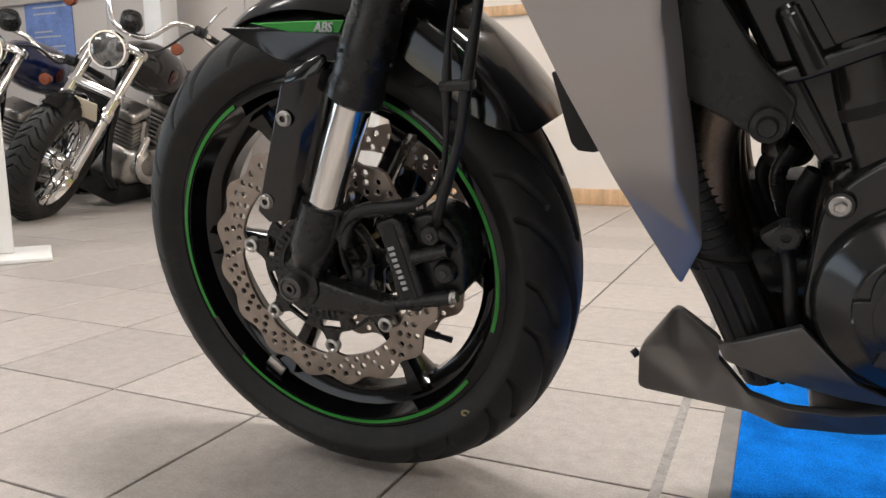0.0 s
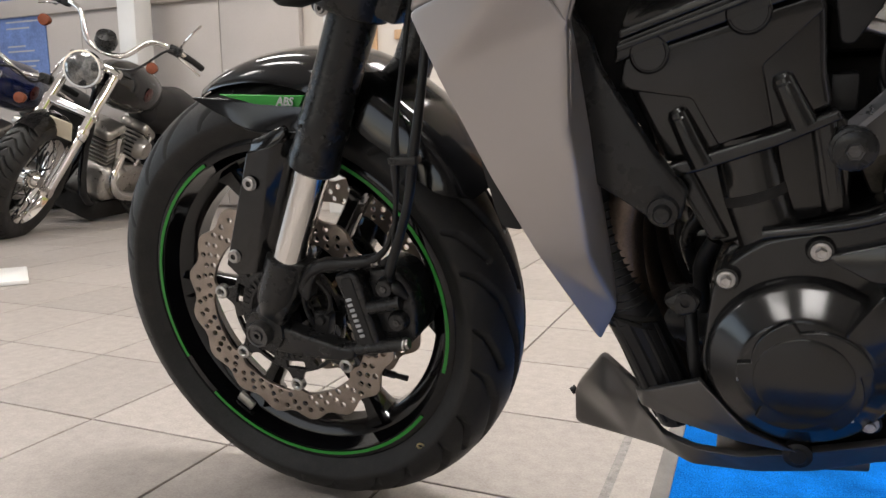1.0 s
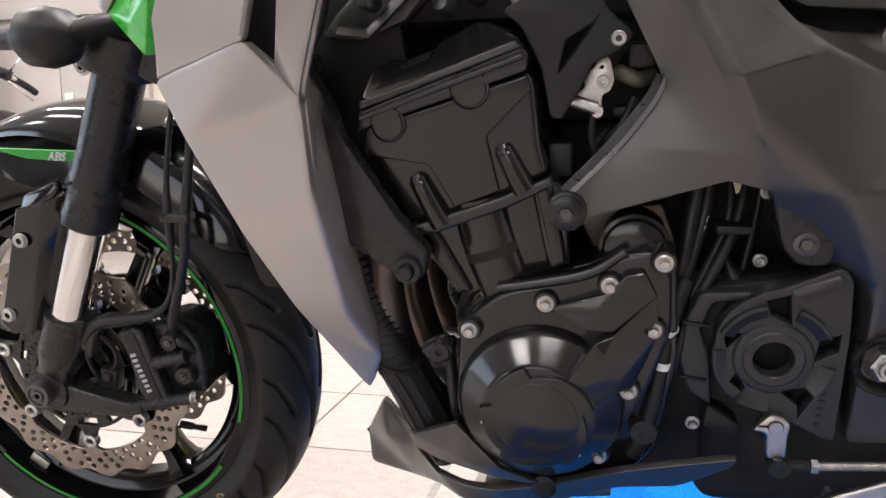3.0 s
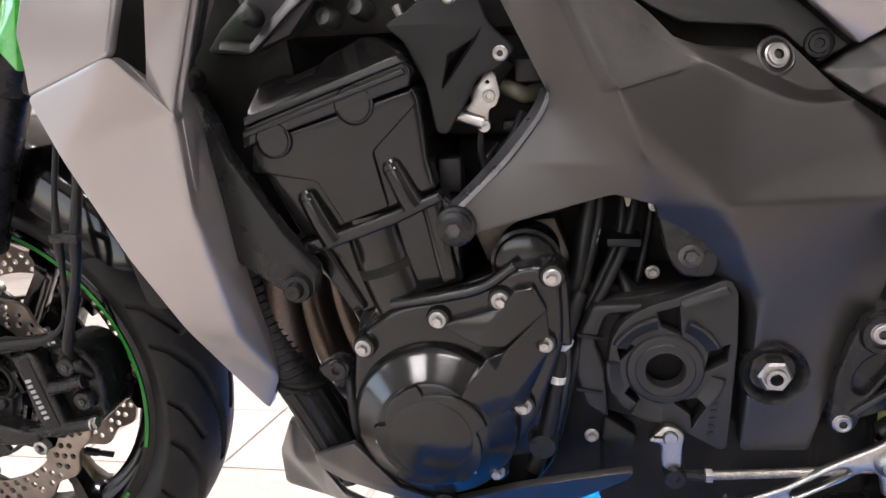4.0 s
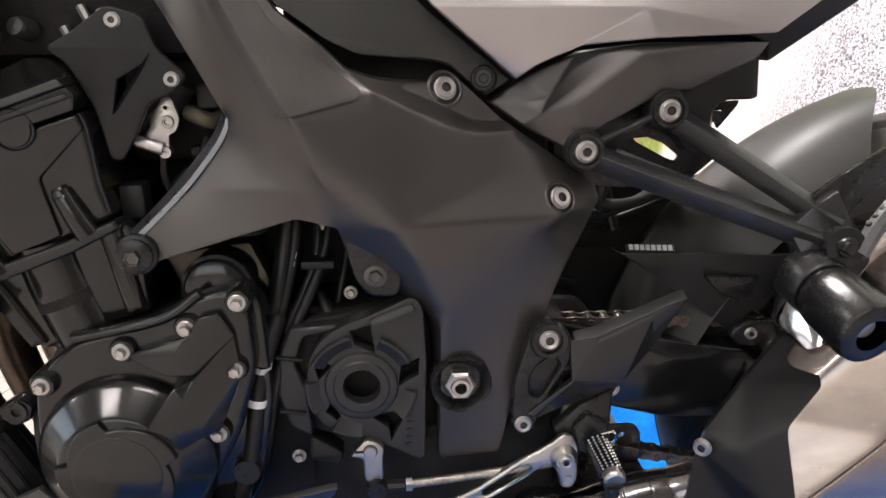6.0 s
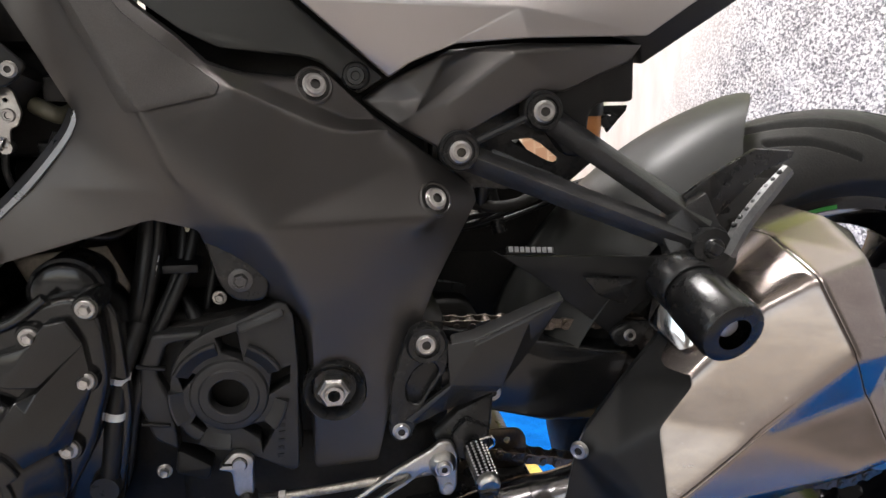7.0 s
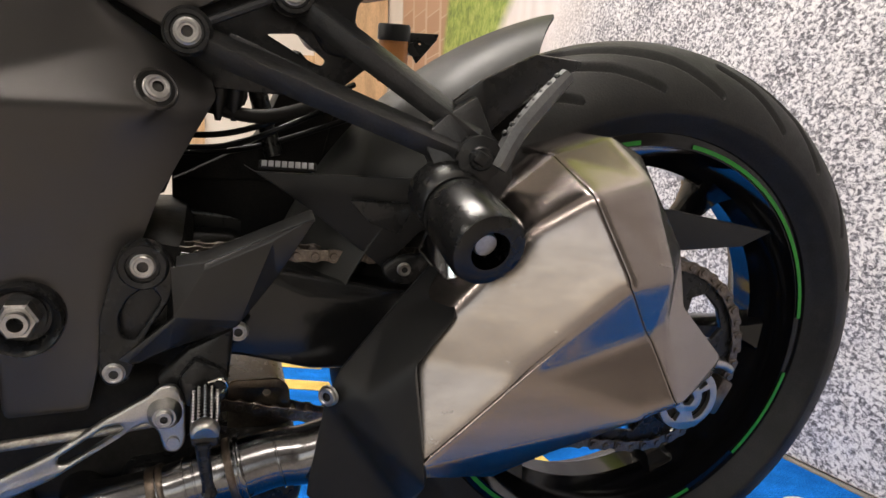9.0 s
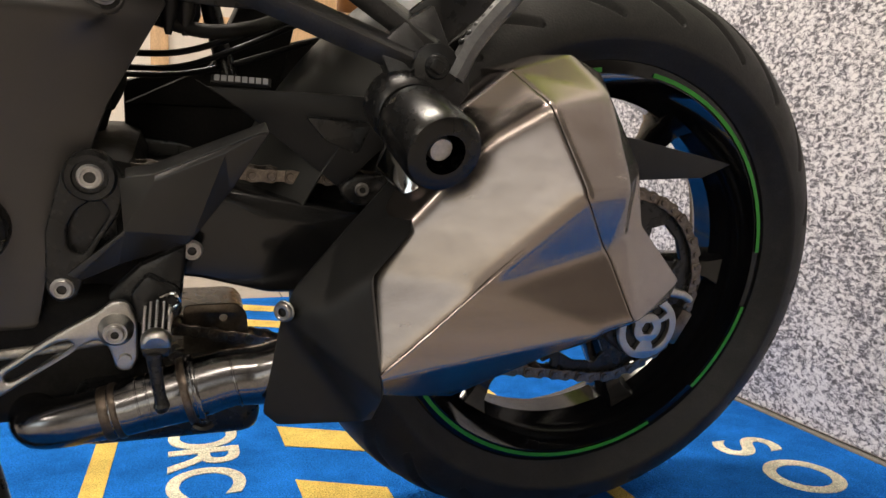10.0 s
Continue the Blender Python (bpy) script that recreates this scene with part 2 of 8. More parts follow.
SILVER = paint("matt_silver_paint", (0.41, 0.386, 0.376), 0.34, metal=0.75, var=0.04, scale=4, grain=2200, bump=0.03)
HOSE = paint("rubber_hose", (0.012, 0.012, 0.0125), 0.38, var=0.2, grain=300, bump=0.08, spec=0.32)
BOLT = paint("zinc_bolt", (0.46, 0.445, 0.43), 0.36, metal=1.0, var=0.15, scale=80, bump=0.05)
ALLOY = paint("bare_alloy", (0.5, 0.49, 0.47), 0.33, metal=1.0, var=0.12, scale=40, grain=600, bump=0.10)
STEEL = paint("brushed_stainless_steel", (0.335, 0.293, 0.272), 0.235, metal=1.0, var=0.09, scale=7, grain=240, bump=0.035, stretch=(0.7, 8, 8), rvar=0.18)
PIPE = paint("heat_tinted_pipe", (0.23, 0.225, 0.228), 0.20, metal=1.0, var=0.22, scale=14, bump=0.02)
MUD = paint("piano_black_paint", (0.004, 0.004, 0.0045), 0.12, coat=0.2, var=0.1, bump=0.01)
# near-black for dark parts, filler blocks and the painted shade in recesses
DARK = paint("mottled_black", (0.016, 0.015, 0.014), 0.6, var=0.3, scale=25, grain=300, bump=0.2, spec=0.2)
CHAIN = paint("greasy_chain_steel", (0.17, 0.145, 0.125), 0.38, metal=1.0, var=0.35, scale=60, bump=0.1)
WHITE = paint("white_label", (0.75, 0.75, 0.72), 0.5, var=0.06)
LETTER = paint("pale_lettering", (0.42, 0.42, 0.44), 0.45, var=0.03)
AMBER = paint("brake_fluid_amber", (0.55, 0.23, 0.08), 0.2, var=0.06, bump=0.0)

# ---- the showroom ----
def node_mat(name, rough=0.6, spec=0.4):
    m = bpy.data.materials.new(name)
    m.use_nodes = True
    nt = m.node_tree
    b = nt.nodes["Principled BSDF"]
    b.inputs["Roughness"].default_value, b.inputs["Specular IOR Level"].default_value = rough, spec
    co = nt.nodes.new("ShaderNodeTexCoord")

    def nd(kind, **k):
        n = nt.nodes.new(kind)
        for key, v in k.items():
            n.inputs[key].default_value = v
        return n
    return m, nt, b, co, nd


def tile_mat():
    m, nt, b, co, nd = node_mat("speckled_grey_tile", 0.42, 0.45)
    L = nt.links.new
    info = nt.nodes.new("ShaderNodeObjectInfo")
    geo = nt.nodes.new("ShaderNodeNewGeometry")
    big, fine, spot = nd("ShaderNodeTexNoise", Scale=2.2, Detail=6), nd("ShaderNodeTexNoise", Scale=260, Detail=2), nd("ShaderNodeTexNoise", Scale=38, Detail=5, Roughness=0.7)
    for n in (big, fine, spot):
        L(geo.outputs["Position"], n.inputs["Vector"])
    cr = nt.nodes.new("ShaderNodeValToRGB")
    cr.color_ramp.elements[0].position, cr.color_ramp.elements[0].color = 0.32, (0.29, 0.26, 0.235, 1)
    cr.color_ramp.elements[1].position, cr.color_ramp.elements[1].color = 0.68, (0.46, 0.42, 0.385, 1)
    mixf = nd("ShaderNodeMath")
    mixf.operation = "MULTIPLY_ADD"
    mixf.inputs[1].default_value = 0.45
    L(fine.outputs["Fac"], mixf.inputs[0])
    add = nd("ShaderNodeMath")
    add.operation = "MULTIPLY"
    add.inputs[1].default_value = 0.55
    L(spot.outputs["Fac"], add.inputs[0])
    L(add.outputs[0], mixf.inputs[2])
    L(mixf.outputs[0], cr.inputs[0])
    hue = nt.nodes.new("ShaderNodeHueSaturation")
    rnd = nd("ShaderNodeMapRange")
    rnd.inputs["To Min"].default_value, rnd.inputs["To Max"].default_value = 0.92, 1.06
    L(info.outputs["Random"], rnd.inputs["Value"])
    L(rnd.outputs[0], hue.inputs["Value"])
    L(cr.outputs[0], hue.inputs["Color"])
    L(hue.outputs[0], b.inputs["Base Color"])
    rr = nd("ShaderNodeMapRange")
    rr.inputs["To Min"].default_value, rr.inputs["To Max"].default_value = 0.27, 0.5
    L(big.outputs["Fac"], rr.inputs["Value"])
    L(rr.outputs[0], b.inputs["Roughness"])
    bp = nd("ShaderNodeBump", Strength=0.12, Distance=0.001)
    L(fine.outputs["Fac"], bp.inputs["Height"])
    L(bp.outputs[0], b.inputs["Normal"])
    return m


def carpet_mat(name, base):
    m, nt, b, co, nd = node_mat(name, 1.0, 0.03)
    L = nt.links.new
    big, fine, tuft = nd("ShaderNodeTexNoise", Scale=11, Detail=6, Roughness=0.65), nd("ShaderNodeTexNoise", Scale=520, Detail=2), nd("ShaderNodeTexVoronoi", Scale=330)
    for n in (big, fine, tuft):
        L(co.outputs["Object"], n.inputs["Vector"])
    s1 = nd("ShaderNodeMapRange")
    s1.inputs["From Min"].default_value, s1.inputs["From Max"].default_value, s1.inputs["To Min"].default_value, s1.inputs["To Max"].default_value = 0.3, 0.7, 0.7, 1.3
    L(big.outputs["Fac"], s1.inputs["Value"])
    s2 = nd("ShaderNodeMapRange")
    s2.inputs["From Min"].default_value, s2.inputs["From Max"].default_value, s2.inputs["To Min"].default_value, s2.inputs["To Max"].default_value = 0.3, 0.7, 0.6, 1.4
    L(fine.outputs["Fac"], s2.inputs["Value"])
    mu = nd("ShaderNodeMath")
    mu.operation = "MULTIPLY"
    L(s1.outputs[0], mu.inputs[0])
    L(s2.outputs[0], mu.inputs[1])
    sc = nt.nodes.new("ShaderNodeVectorMath")
    sc.operation = "SCALE"
    sc.inputs[0].default_value = base
    L(mu.outputs[0], sc.inputs["Scale"])
    L(sc.outputs[0], b.inputs["Base Color"])
    b.inputs["Sheen Weight"].default_value = 0.0
    bp = nd("ShaderNodeBump", Strength=0.8, Distance=0.004)
    L(tuft.outputs["Distance"], bp.inputs["Height"])
    bp2 = nd("ShaderNodeBump", Strength=0.6, Distance=0.003)
    L(big.outputs["Fac"], bp2.inputs["Height"])
    L(bp.outputs[0], bp2.inputs["Normal"])
    L(bp2.outputs[0], b.inputs["Normal"])
    return m


def print_mat():
    """A large printed photograph of a road: speckled asphalt, a pale blurred edge, a green verge and brickwork."""
    m, nt, b, co, nd = node_mat("printed_road_photograph", 0.45, 0.4)
    L = nt.links.new

    def ramp(fac, stops):
        cr = nt.nodes.new("ShaderNodeValToRGB")
        e = cr.color_ramp.elements
        while len(e) < len(stops):
            e.new(0.5)
        for el, (p, c) in zip(e, stops):
            el.position, el.color = p, (*c, 1)
        L(fac, cr.inputs[0])
        return cr.outputs[0]

    def mix(f, a, c):
        n = nt.nodes.new("ShaderNodeMix")
        n.data_type = "RGBA"
        L(f, n.inputs["Factor"])
        L(a, n.inputs["A"])
        L(c, n.inputs["B"])
        return n.outputs["Result"]

    sep = nt.nodes.new("ShaderNodeSeparateXYZ")
    L(co.outputs["Object"], sep.inputs[0])

    def lin(ky, kz, c, width):
        """0 to 1 across the line ky*y + kz*z = c."""
        a = nd("ShaderNodeMath")
        a.operation = "MULTIPLY"
        a.inputs[1].default_value = ky
        L(sep.outputs["Y"], a.inputs[0])
        d = nd("ShaderNodeMath")
        d.operation = "MULTIPLY_ADD"
        d.inputs[1].default_value = kz
        L(sep.outputs["Z"], d.inputs[0])
        L(a.outputs[0], d.inputs[2])
        r = nd("ShaderNodeMapRange")
        r.inputs["From Min"].default_value, r.inputs["From Max"].default_value = c - width, c + width
        L(d.outputs[0], r.inputs["Value"])
        return r.outputs[0]

    mp = nd("ShaderNodeMapping")
    mp.inputs["Scale"].default_value = (1, 0.75, 1.1)
    L(co.outputs["Object"], mp.inputs["Vector"])
    n1, n2 = nd("ShaderNodeTexNoise", Scale=150, Detail=3, Roughness=0.6, Distortion=0.6), nd("ShaderNodeTexNoise", Scale=9, Detail=4)
    L(mp.outputs[0], n1.inputs["Vector"])
    L(co.outputs["Object"], n2.inputs["Vector"])
    ad = nd("ShaderNodeMath")
    ad.operation = "MULTIPLY_ADD"
    ad.inputs[1].default_value = 0.22
    L(n2.outputs["Fac"], ad.inputs[0])
    L(n1.outputs["Fac"], ad.inputs[2])
    asphalt = ramp(ad.outputs[0], [(0.48, (0.10, 0.095, 0.105)), (0.57, (0.30, 0.29, 0.31)), (0.63, (0.58, 0.56, 0.57)), (0.72, (0.80, 0.78, 0.78))])
    ms = nd("ShaderNodeMapping")
    ms.inputs["Scale"].default_value = (1, 3.0, 1.2)
    ms.inputs["Rotation"].default_value = (radians(-28), 0, 0)
    L(co.outputs["Object"], ms.inputs["Vector"])
    n3 = nd("ShaderNodeTexNoise", Scale=5, Detail=5)
    L(ms.outputs[0], n3.inputs["Vector"])
    pale = ramp(n3.outputs["Fac"], [(0.3, (0.70, 0.63, 0.60)), (0.7, (0.82, 0.76, 0.74))])
    n4 = nd("ShaderNodeTexNoise", Scale=26, Detail=8, Roughness=0.7)
    L(co.outputs["Object"], n4.inputs["Vector"])
    verge = ramp(n4.outputs["Fac"], [(0.3, (0.07, 0.12, 0.02)), (0.5, (0.25, 0.33, 0.06)), (0.7, (0.5, 0.5, 0.16))])
    br = nd("ShaderNodeTexBrick", Scale=5.2, Color1=(0.36, 0.2, 0.12, 1), Color2=(0.45, 0.27, 0.17, 1), Mortar=(0.5, 0.36, 0.26, 1))
    mb = nd("ShaderNodeMapping")
    mb.inputs["Rotation"].default_value = (radians(90), radians(-12), radians(90))
    L(co.outputs["Object"], mb.inputs["Vector"])
    L(mb.outputs[0], br.inputs["Vector"])
    c1 = mix(lin(1, 0.9, 1.95, 0.20), asphalt, pale)
    c2 = mix(lin(1, 1.35, 3.05, 0.06), c1, verge)
    c3 = mix(lin(1, 0.35, 2.72, 0.03), c2, br.outputs["Color"])
    L(c3, b.inputs["Base Color"])
    return m


TILE, CARPET = tile_mat(), carpet_mat("blue_carpet_pile", (0.006, 0.15, 0.56))
YELLOW, CREAM = carpet_mat("yellow_carpet_pile", (0.74, 0.53, 0.15)), carpet_mat("cream_carpet_pile", (0.74, 0.70, 0.55))
GROUT = paint("dark_grout", (0.11, 0.095, 0.085), 0.85, var=0.3, scale=20, bump=0.3)
CAULK = paint("silicone_joint", (0.25, 0.235, 0.22), 0.6, var=0.3, scale=60, bump=0.2, dust=0.3)
TRIM = paint("grey_rubber_trim", (0.16, 0.15, 0.14), 0.6, var=0.15, scale=20)
WALL = paint("warm_white_wall_paint", (0.70, 0.645, 0.585), 0.7, var=0.04, scale=3, grain=150, bump=0.1)
DARKWALL = paint("brown_grey_wall", (0.34, 0.31, 0.285), 0.6, var=0.1, scale=2, grain=120, bump=0.05)
BROWNWALL = paint("dark_brown_wall", (0.12, 0.105, 0.095), 0.6, var=0.1, scale=2, grain=120, bump=0.05)
GREYWALL = paint("greige_door_paint", (0.50, 0.46, 0.43), 0.6, var=0.05, scale=2.5, grain=120, bump=0.05)
CEILM = paint("ceiling_tile_white", (0.78, 0.75, 0.71), 0.8, var=0.05, grain=90, bump=0.2)
WOOD = paint("pale_pine", (0.60, 0.39, 0.22), 0.45, var=0.22, scale=4, grain=60, bump=0.1, stretch=(6, 6, 1))
WHITEGLOSS = paint("white_gloss_paint", (0.78, 0.77, 0.75), 0.35, var=0.04, scale=4)
POSTERBLUE = paint("blue_poster_print", (0.13, 0.21, 0.47), 0.4, var=0.25, scale=7, grain=60)
ROADPRINT = print_mat()

floor = tagged(part("floor", box(-7.2, 2.3, -5.6, 3.6, -0.12, -0.004), GROUT), "grey speckled ceramic tile floor with dark joints", "floor", kind="structure")


def wall(name, bm, m, label):
    return tagged(part(name, bm, m), label, "wall", kind="structure")


BACKY = 3.5
wall("wall_north", box(-7.2, 2.2, BACKY, BACKY + 0.15, -0.1, CEIL), WALL, "warm white painted back wall of the showroom")
for args in ((-5.6, -3.6, -0.1, CEIL), (1.0, BACKY, -0.1, CEIL), (-3.6, 1.0, -0.1, 0.3), (-3.6, 1.0, 2.4, CEIL)):
    wall("wall_west", box(-7.2, -7.05, args[0], args[1], args[2], args[3]), GREYWALL, "plain warm white side wall round a shop window")
tagged(part("window_2", join(*[box(-7.15, -7.09, y - 0.03, y + 0.03, 0.3, 2.4, 0.004) for y in (-3.57, -2.05, -0.55, 0.97)], box(-7.15, -7.09, -3.6, 1.0, 0.3, 0.36), box(-7.15, -7.09, -3.6, 1.0, 2.34, 2.4)), WHITEGLOSS), "white framed side window", "window", kind="structure")
wall("wall_east", box(2.0, 2.2, -0.95, BACKY, -0.1, CEIL), WALL, "plain side wall behind the printed road photograph")
# out of view, added dark so the bike's panels reflect less
wall("wall_east", box(2.0, 2.2, -5.6, -0.95, -0.1, CEIL), BROWNWALL, "unseen side wall, made dark brown to darken reflections")
for args in ((-7.2, -4.5, 0, CEIL), (1.3, 2.2, 0, CEIL), (-4.5, 1.3, 0, 0.3), (-4.5, 1.3, 2.4, CEIL)):
    wall("wall_south", box(args[0], args[1], -5.6, -5.4, args[2], args[3]), DARKWALL, "brown-grey front wall round the shop window")
tagged(part("ceiling", box(-7.2, 2.2, -5.6, BACKY + 0.15, CEIL, CEIL + 0.1), CEILM), "white suspended ceiling", "ceiling", kind="structure")
tagged(part("ground", box(-80, 60, -80, 60, -0.16, -0.125), paint("wet_asphalt", (0.05, 0.05, 0.05), 0.8, var=0.2, scale=2, bump=0.3)), "dark asphalt yard outside the window", "ground", kind="structure")
win = tagged(part("window_1", join(*[box(x - 0.03, x + 0.03, -5.53, -5.47, 0.3, 2.4, 0.004) for x in (-4.47, -2.55, -0.63, 1.27)], box(-4.5, 1.3, -5.53, -5.47, 0.3, 0.36), box(-4.5, 1.3, -5.53, -5.47, 2.34, 2.4)), WHITEGLOSS), "white framed shop window", "window", kind="structure")

# ceiling lights
for i, (lx, ly) in enumerate(LAMPS):
    e = tagged(new("ceiling_light"), "white recessed rectangular ceiling light", "ceiling light", "ceiling lights")
    e.matrix_world = pose(lx, ly, CEIL - 0.03)
    if i == 0:
        fr = mesh_from("fitting", join(box(-0.62, 0.62, -0.17, -0.13, -0.03, 0.03, 0.003), box(-0.62, 0.62, 0.13, 0.17, -0.03, 0.03, 0.003), box(-0.62, -0.58, -0.13, 0.13, -0.03, 0.03, 0.003), box(0.58, 0.62, -0.13, 0.13, -0.03, 0.03, 0.003)), WHITEGLOSS)
        glow = bpy.data.materials.new("lit_diffuser")
        glow.use_nodes = True
        glow.node_tree.nodes["Principled BSDF"].inputs["Emission Color"].default_value = (1.0, 0.94, 0.86, 1)
        glow.node_tree.nodes["Principled BSDF"].inputs["Emission Strength"].default_value = 12.0
        df = mesh_from("diffuser", box(-0.58, 0.58, -0.13, 0.13, -0.01, 0.0), glow)
    again("fitting", fr, e, Matrix())
    again("diffuser", df, e, Matrix())

# printed wall panel behind the rear wheel
pw = tagged(part("road_print_panel", box(1.985, 1.998, -0.9, 3.1, 0.012, 2.55), ROADPRINT), "printed photograph of speckled asphalt road, verge and brickwork on the wall", "wall print", kind="structure")
part("print_panel_inset", turned(plate([fillet([(-0.60, 0.858), (0.41, 0.858), (0.41, 1.60), (-0.60, 1.60)], 0.03)], -0.003, 0.003, 0.001), pose(1.9815, 0, 0, 0, 0, 90)), paint("grey_green_print", (0.40, 0.43, 0.36), 0.5, var=0.08, scale=3), pw, "grey-green printed block with rounded corners")
tagged(part("baseboard", box(1.972, 1.985, -0.9, 3.1, 0.0, 0.010, 0.002), TRIM), "thin dark trim at the foot of the printed wall", "trim", kind="structure")

# back wall joinery
tagged(part("baseboard", box(-1.62, 2.0, BACKY - 0.022, BACKY, 0.0, 0.095, 0.004), WOOD), "pale pine skirting board", "skirting", kind="structure")
tagged(part("trim", box(-1.62, 2.0, BACKY - 0.02, BACKY, 1.12, 1.18, 0.004), WOOD), "pale pine dado rail", "dado rail", kind="structure")
for px, w in ((-1.80, 0.11), (0.93, 0.09), (1.78, 0.42)):
    tagged(part("trim", box(px - w / 2, px + w / 2, BACKY - 0.03, BACKY - 0.001, 0.0, 2.1, 0.004), WOOD), "pale pine upright post", "post", kind="structure")
tagged(part("trim", box(-2.07, -1.86, BACKY - 0.14, BACKY, 0, CEIL, 0.004), WHITEGLOSS), "white painted pier beside the sliding doors", "pier", kind="structure")
for k in range(5):
    x = -5.6 + k * 0.66
    d = tagged(part("door_%d" % (k + 1), box(x, x + 0.652, BACKY - 0.06, BACKY - 0.01, 0.02, 1.47, 0.004), GREYWALL), "greige painted sliding door panel, closed", "door", "sliding doors", kind="structure")
tagged(part("trim", box(-5.6, -2.07, BACKY - 0.10, BACKY, 1.47, 1.60, 0.004), GREYWALL), "greige head rail over the sliding doors", "rail", kind="structure")
tagged(part("trim", box(-3.62, -3.46, BACKY - 0.34, BACKY - 0.18, 0, CEIL, 0.006), WHITEGLOSS), "white painted square column", "column", kind="structure")
tagged(part("trim", box(-3.86, -3.70, BACKY - 0.10, BACKY - 0.061, 0, 1.47, 0.004), GREYWALL), "greige door stile", "stile", kind="structure")
sw = tagged(part("socket_box", box(-2.93, -2.87, BACKY - 0.075, BACKY - 0.061, 0.90, 0.98, 0.004), WHITEGLOSS), "small white plastic switch box on the doors", "switch box")

poster = tagged(part("poster", box(-5.32, -4.78, BACKY - 0.07, BACKY - 0.062, 0.95, 1.62), POSTERBLUE), "blue printed poster with white heading and small text", "poster")
words("lettering", "SOUTH WALES", 0.062, WHITE, poster, pose(-4.985, BACKY - 0.0716, 1.50, 90, 0, 0), bold=0.001)
part("lettering_bar", box(-5.27, -5.19, BACKY - 0.0725, BACKY - 0.070, 1.475, 1.525), WHITE, poster)
for zz, w in ((1.43, 0.38), (1.38, 0.26), (1.24, 0.2), (1.2, 0.3), (1.12, 0.34), (1.08, 0.3), (1.04, 0.32)):
    part("text_line", box(-5.22, -5.22 + w, BACKY - 0.0725, BACKY - 0.070, zz, zz + 0.012), LETTER, poster)

poster.location.x = 0.13
board = tagged(new("display_stand"), "white display board standing on a flat foot", "display stand")
board.matrix_world = pose(-2.04, 0.90, 0, 0, 0, 53)
part("panel", box(-0.62, 0.02, -0.015, 0.015, 0.02, 1.7, 0.004), WHITEGLOSS, board)
part("foot", box(-0.16, 0.14, -0.16, 0.16, 0.0, 0.018, 0.006), WHITEGLOSS, board)

# carpet mat with its borders and letters
mat = tagged(part("carpet_mat", box(0.463, 1.972, -0.56, 1.43, 0.0, 0.008, 0.002), CARPET), "bright blue carpet mat with yellow stripes and cream letters", "carpet")
part("edge_trim", box(0.437, 0.463, -0.56, 1.43, 0.0, 0.006, 0.002), TRIM, mat, "grey rubber edging strip")


def flat(pts, z0=0.0082, t=0.0014):
    bm = bmesh.new()
    lo, hi = [bm.verts.new((x, y, z0)) for x, y in pts], [bm.verts.new((x, y, z0 + t)) for x, y in pts]
    bm.faces.new(lo[::-1]), bm.faces.new(hi)
    for i in range(len(pts)):
        j = (i + 1) % len(pts)
        bm.faces.new((lo[i], lo[j], hi[j], hi[i]))
    return bm


for k in range(-5, 4):
    y = 0.325 - 0.203 * k
    part("yellow_dash", flat([(1.164, y), (1.273, y - 0.056), (1.273, y - 0.134), (1.166, y - 0.083)]), YELLOW, mat)
part("yellow_line", flat([(0.894, -0.39), (0.922, -0.39), (0.955, 1.3), (0.925, 1.3)]), YELLOW, mat)
part("yellow_line", flat([(1.545, -0.39), (1.569, -0.39), (1.55, 1.3), (1.526, 1.3)]), YELLOW, mat)
part("yellow_line", flat([(0.50, -0.455), (1.94, -0.455), (1.94, -0.425), (0.50, -0.425)]), YELLOW, mat)
for ch, y in (("T", 0.395), ("O", 0.315), ("R", 0.232), ("C", 0.150)):
    words("letter", ch, 0.135, CREAM, mat, pose(1.048, y, 0.0088, 0, 0, -90), 0.0007, bold=0.002)
for ch, y in (("S", 0.048), ("O", -0.062)):
    words("letter", ch, 0.14, CREAM, mat, pose(1.825, y, 0.0088, 0, 0, -90), 0.0007, bold=0.002)

# ---- the sports motorcycle, leaning on its stand ----
bike = tagged(new("motorcycle"), "black and silver sports motorcycle with green wheel stripes on its stand", "motorcycle")
bike.matrix_world = pose(0, 0, 0.004, 10.8, 0, 0)
FX, FZ, RX, RZ = 0.0, 0.3035, 1.446, 0.320


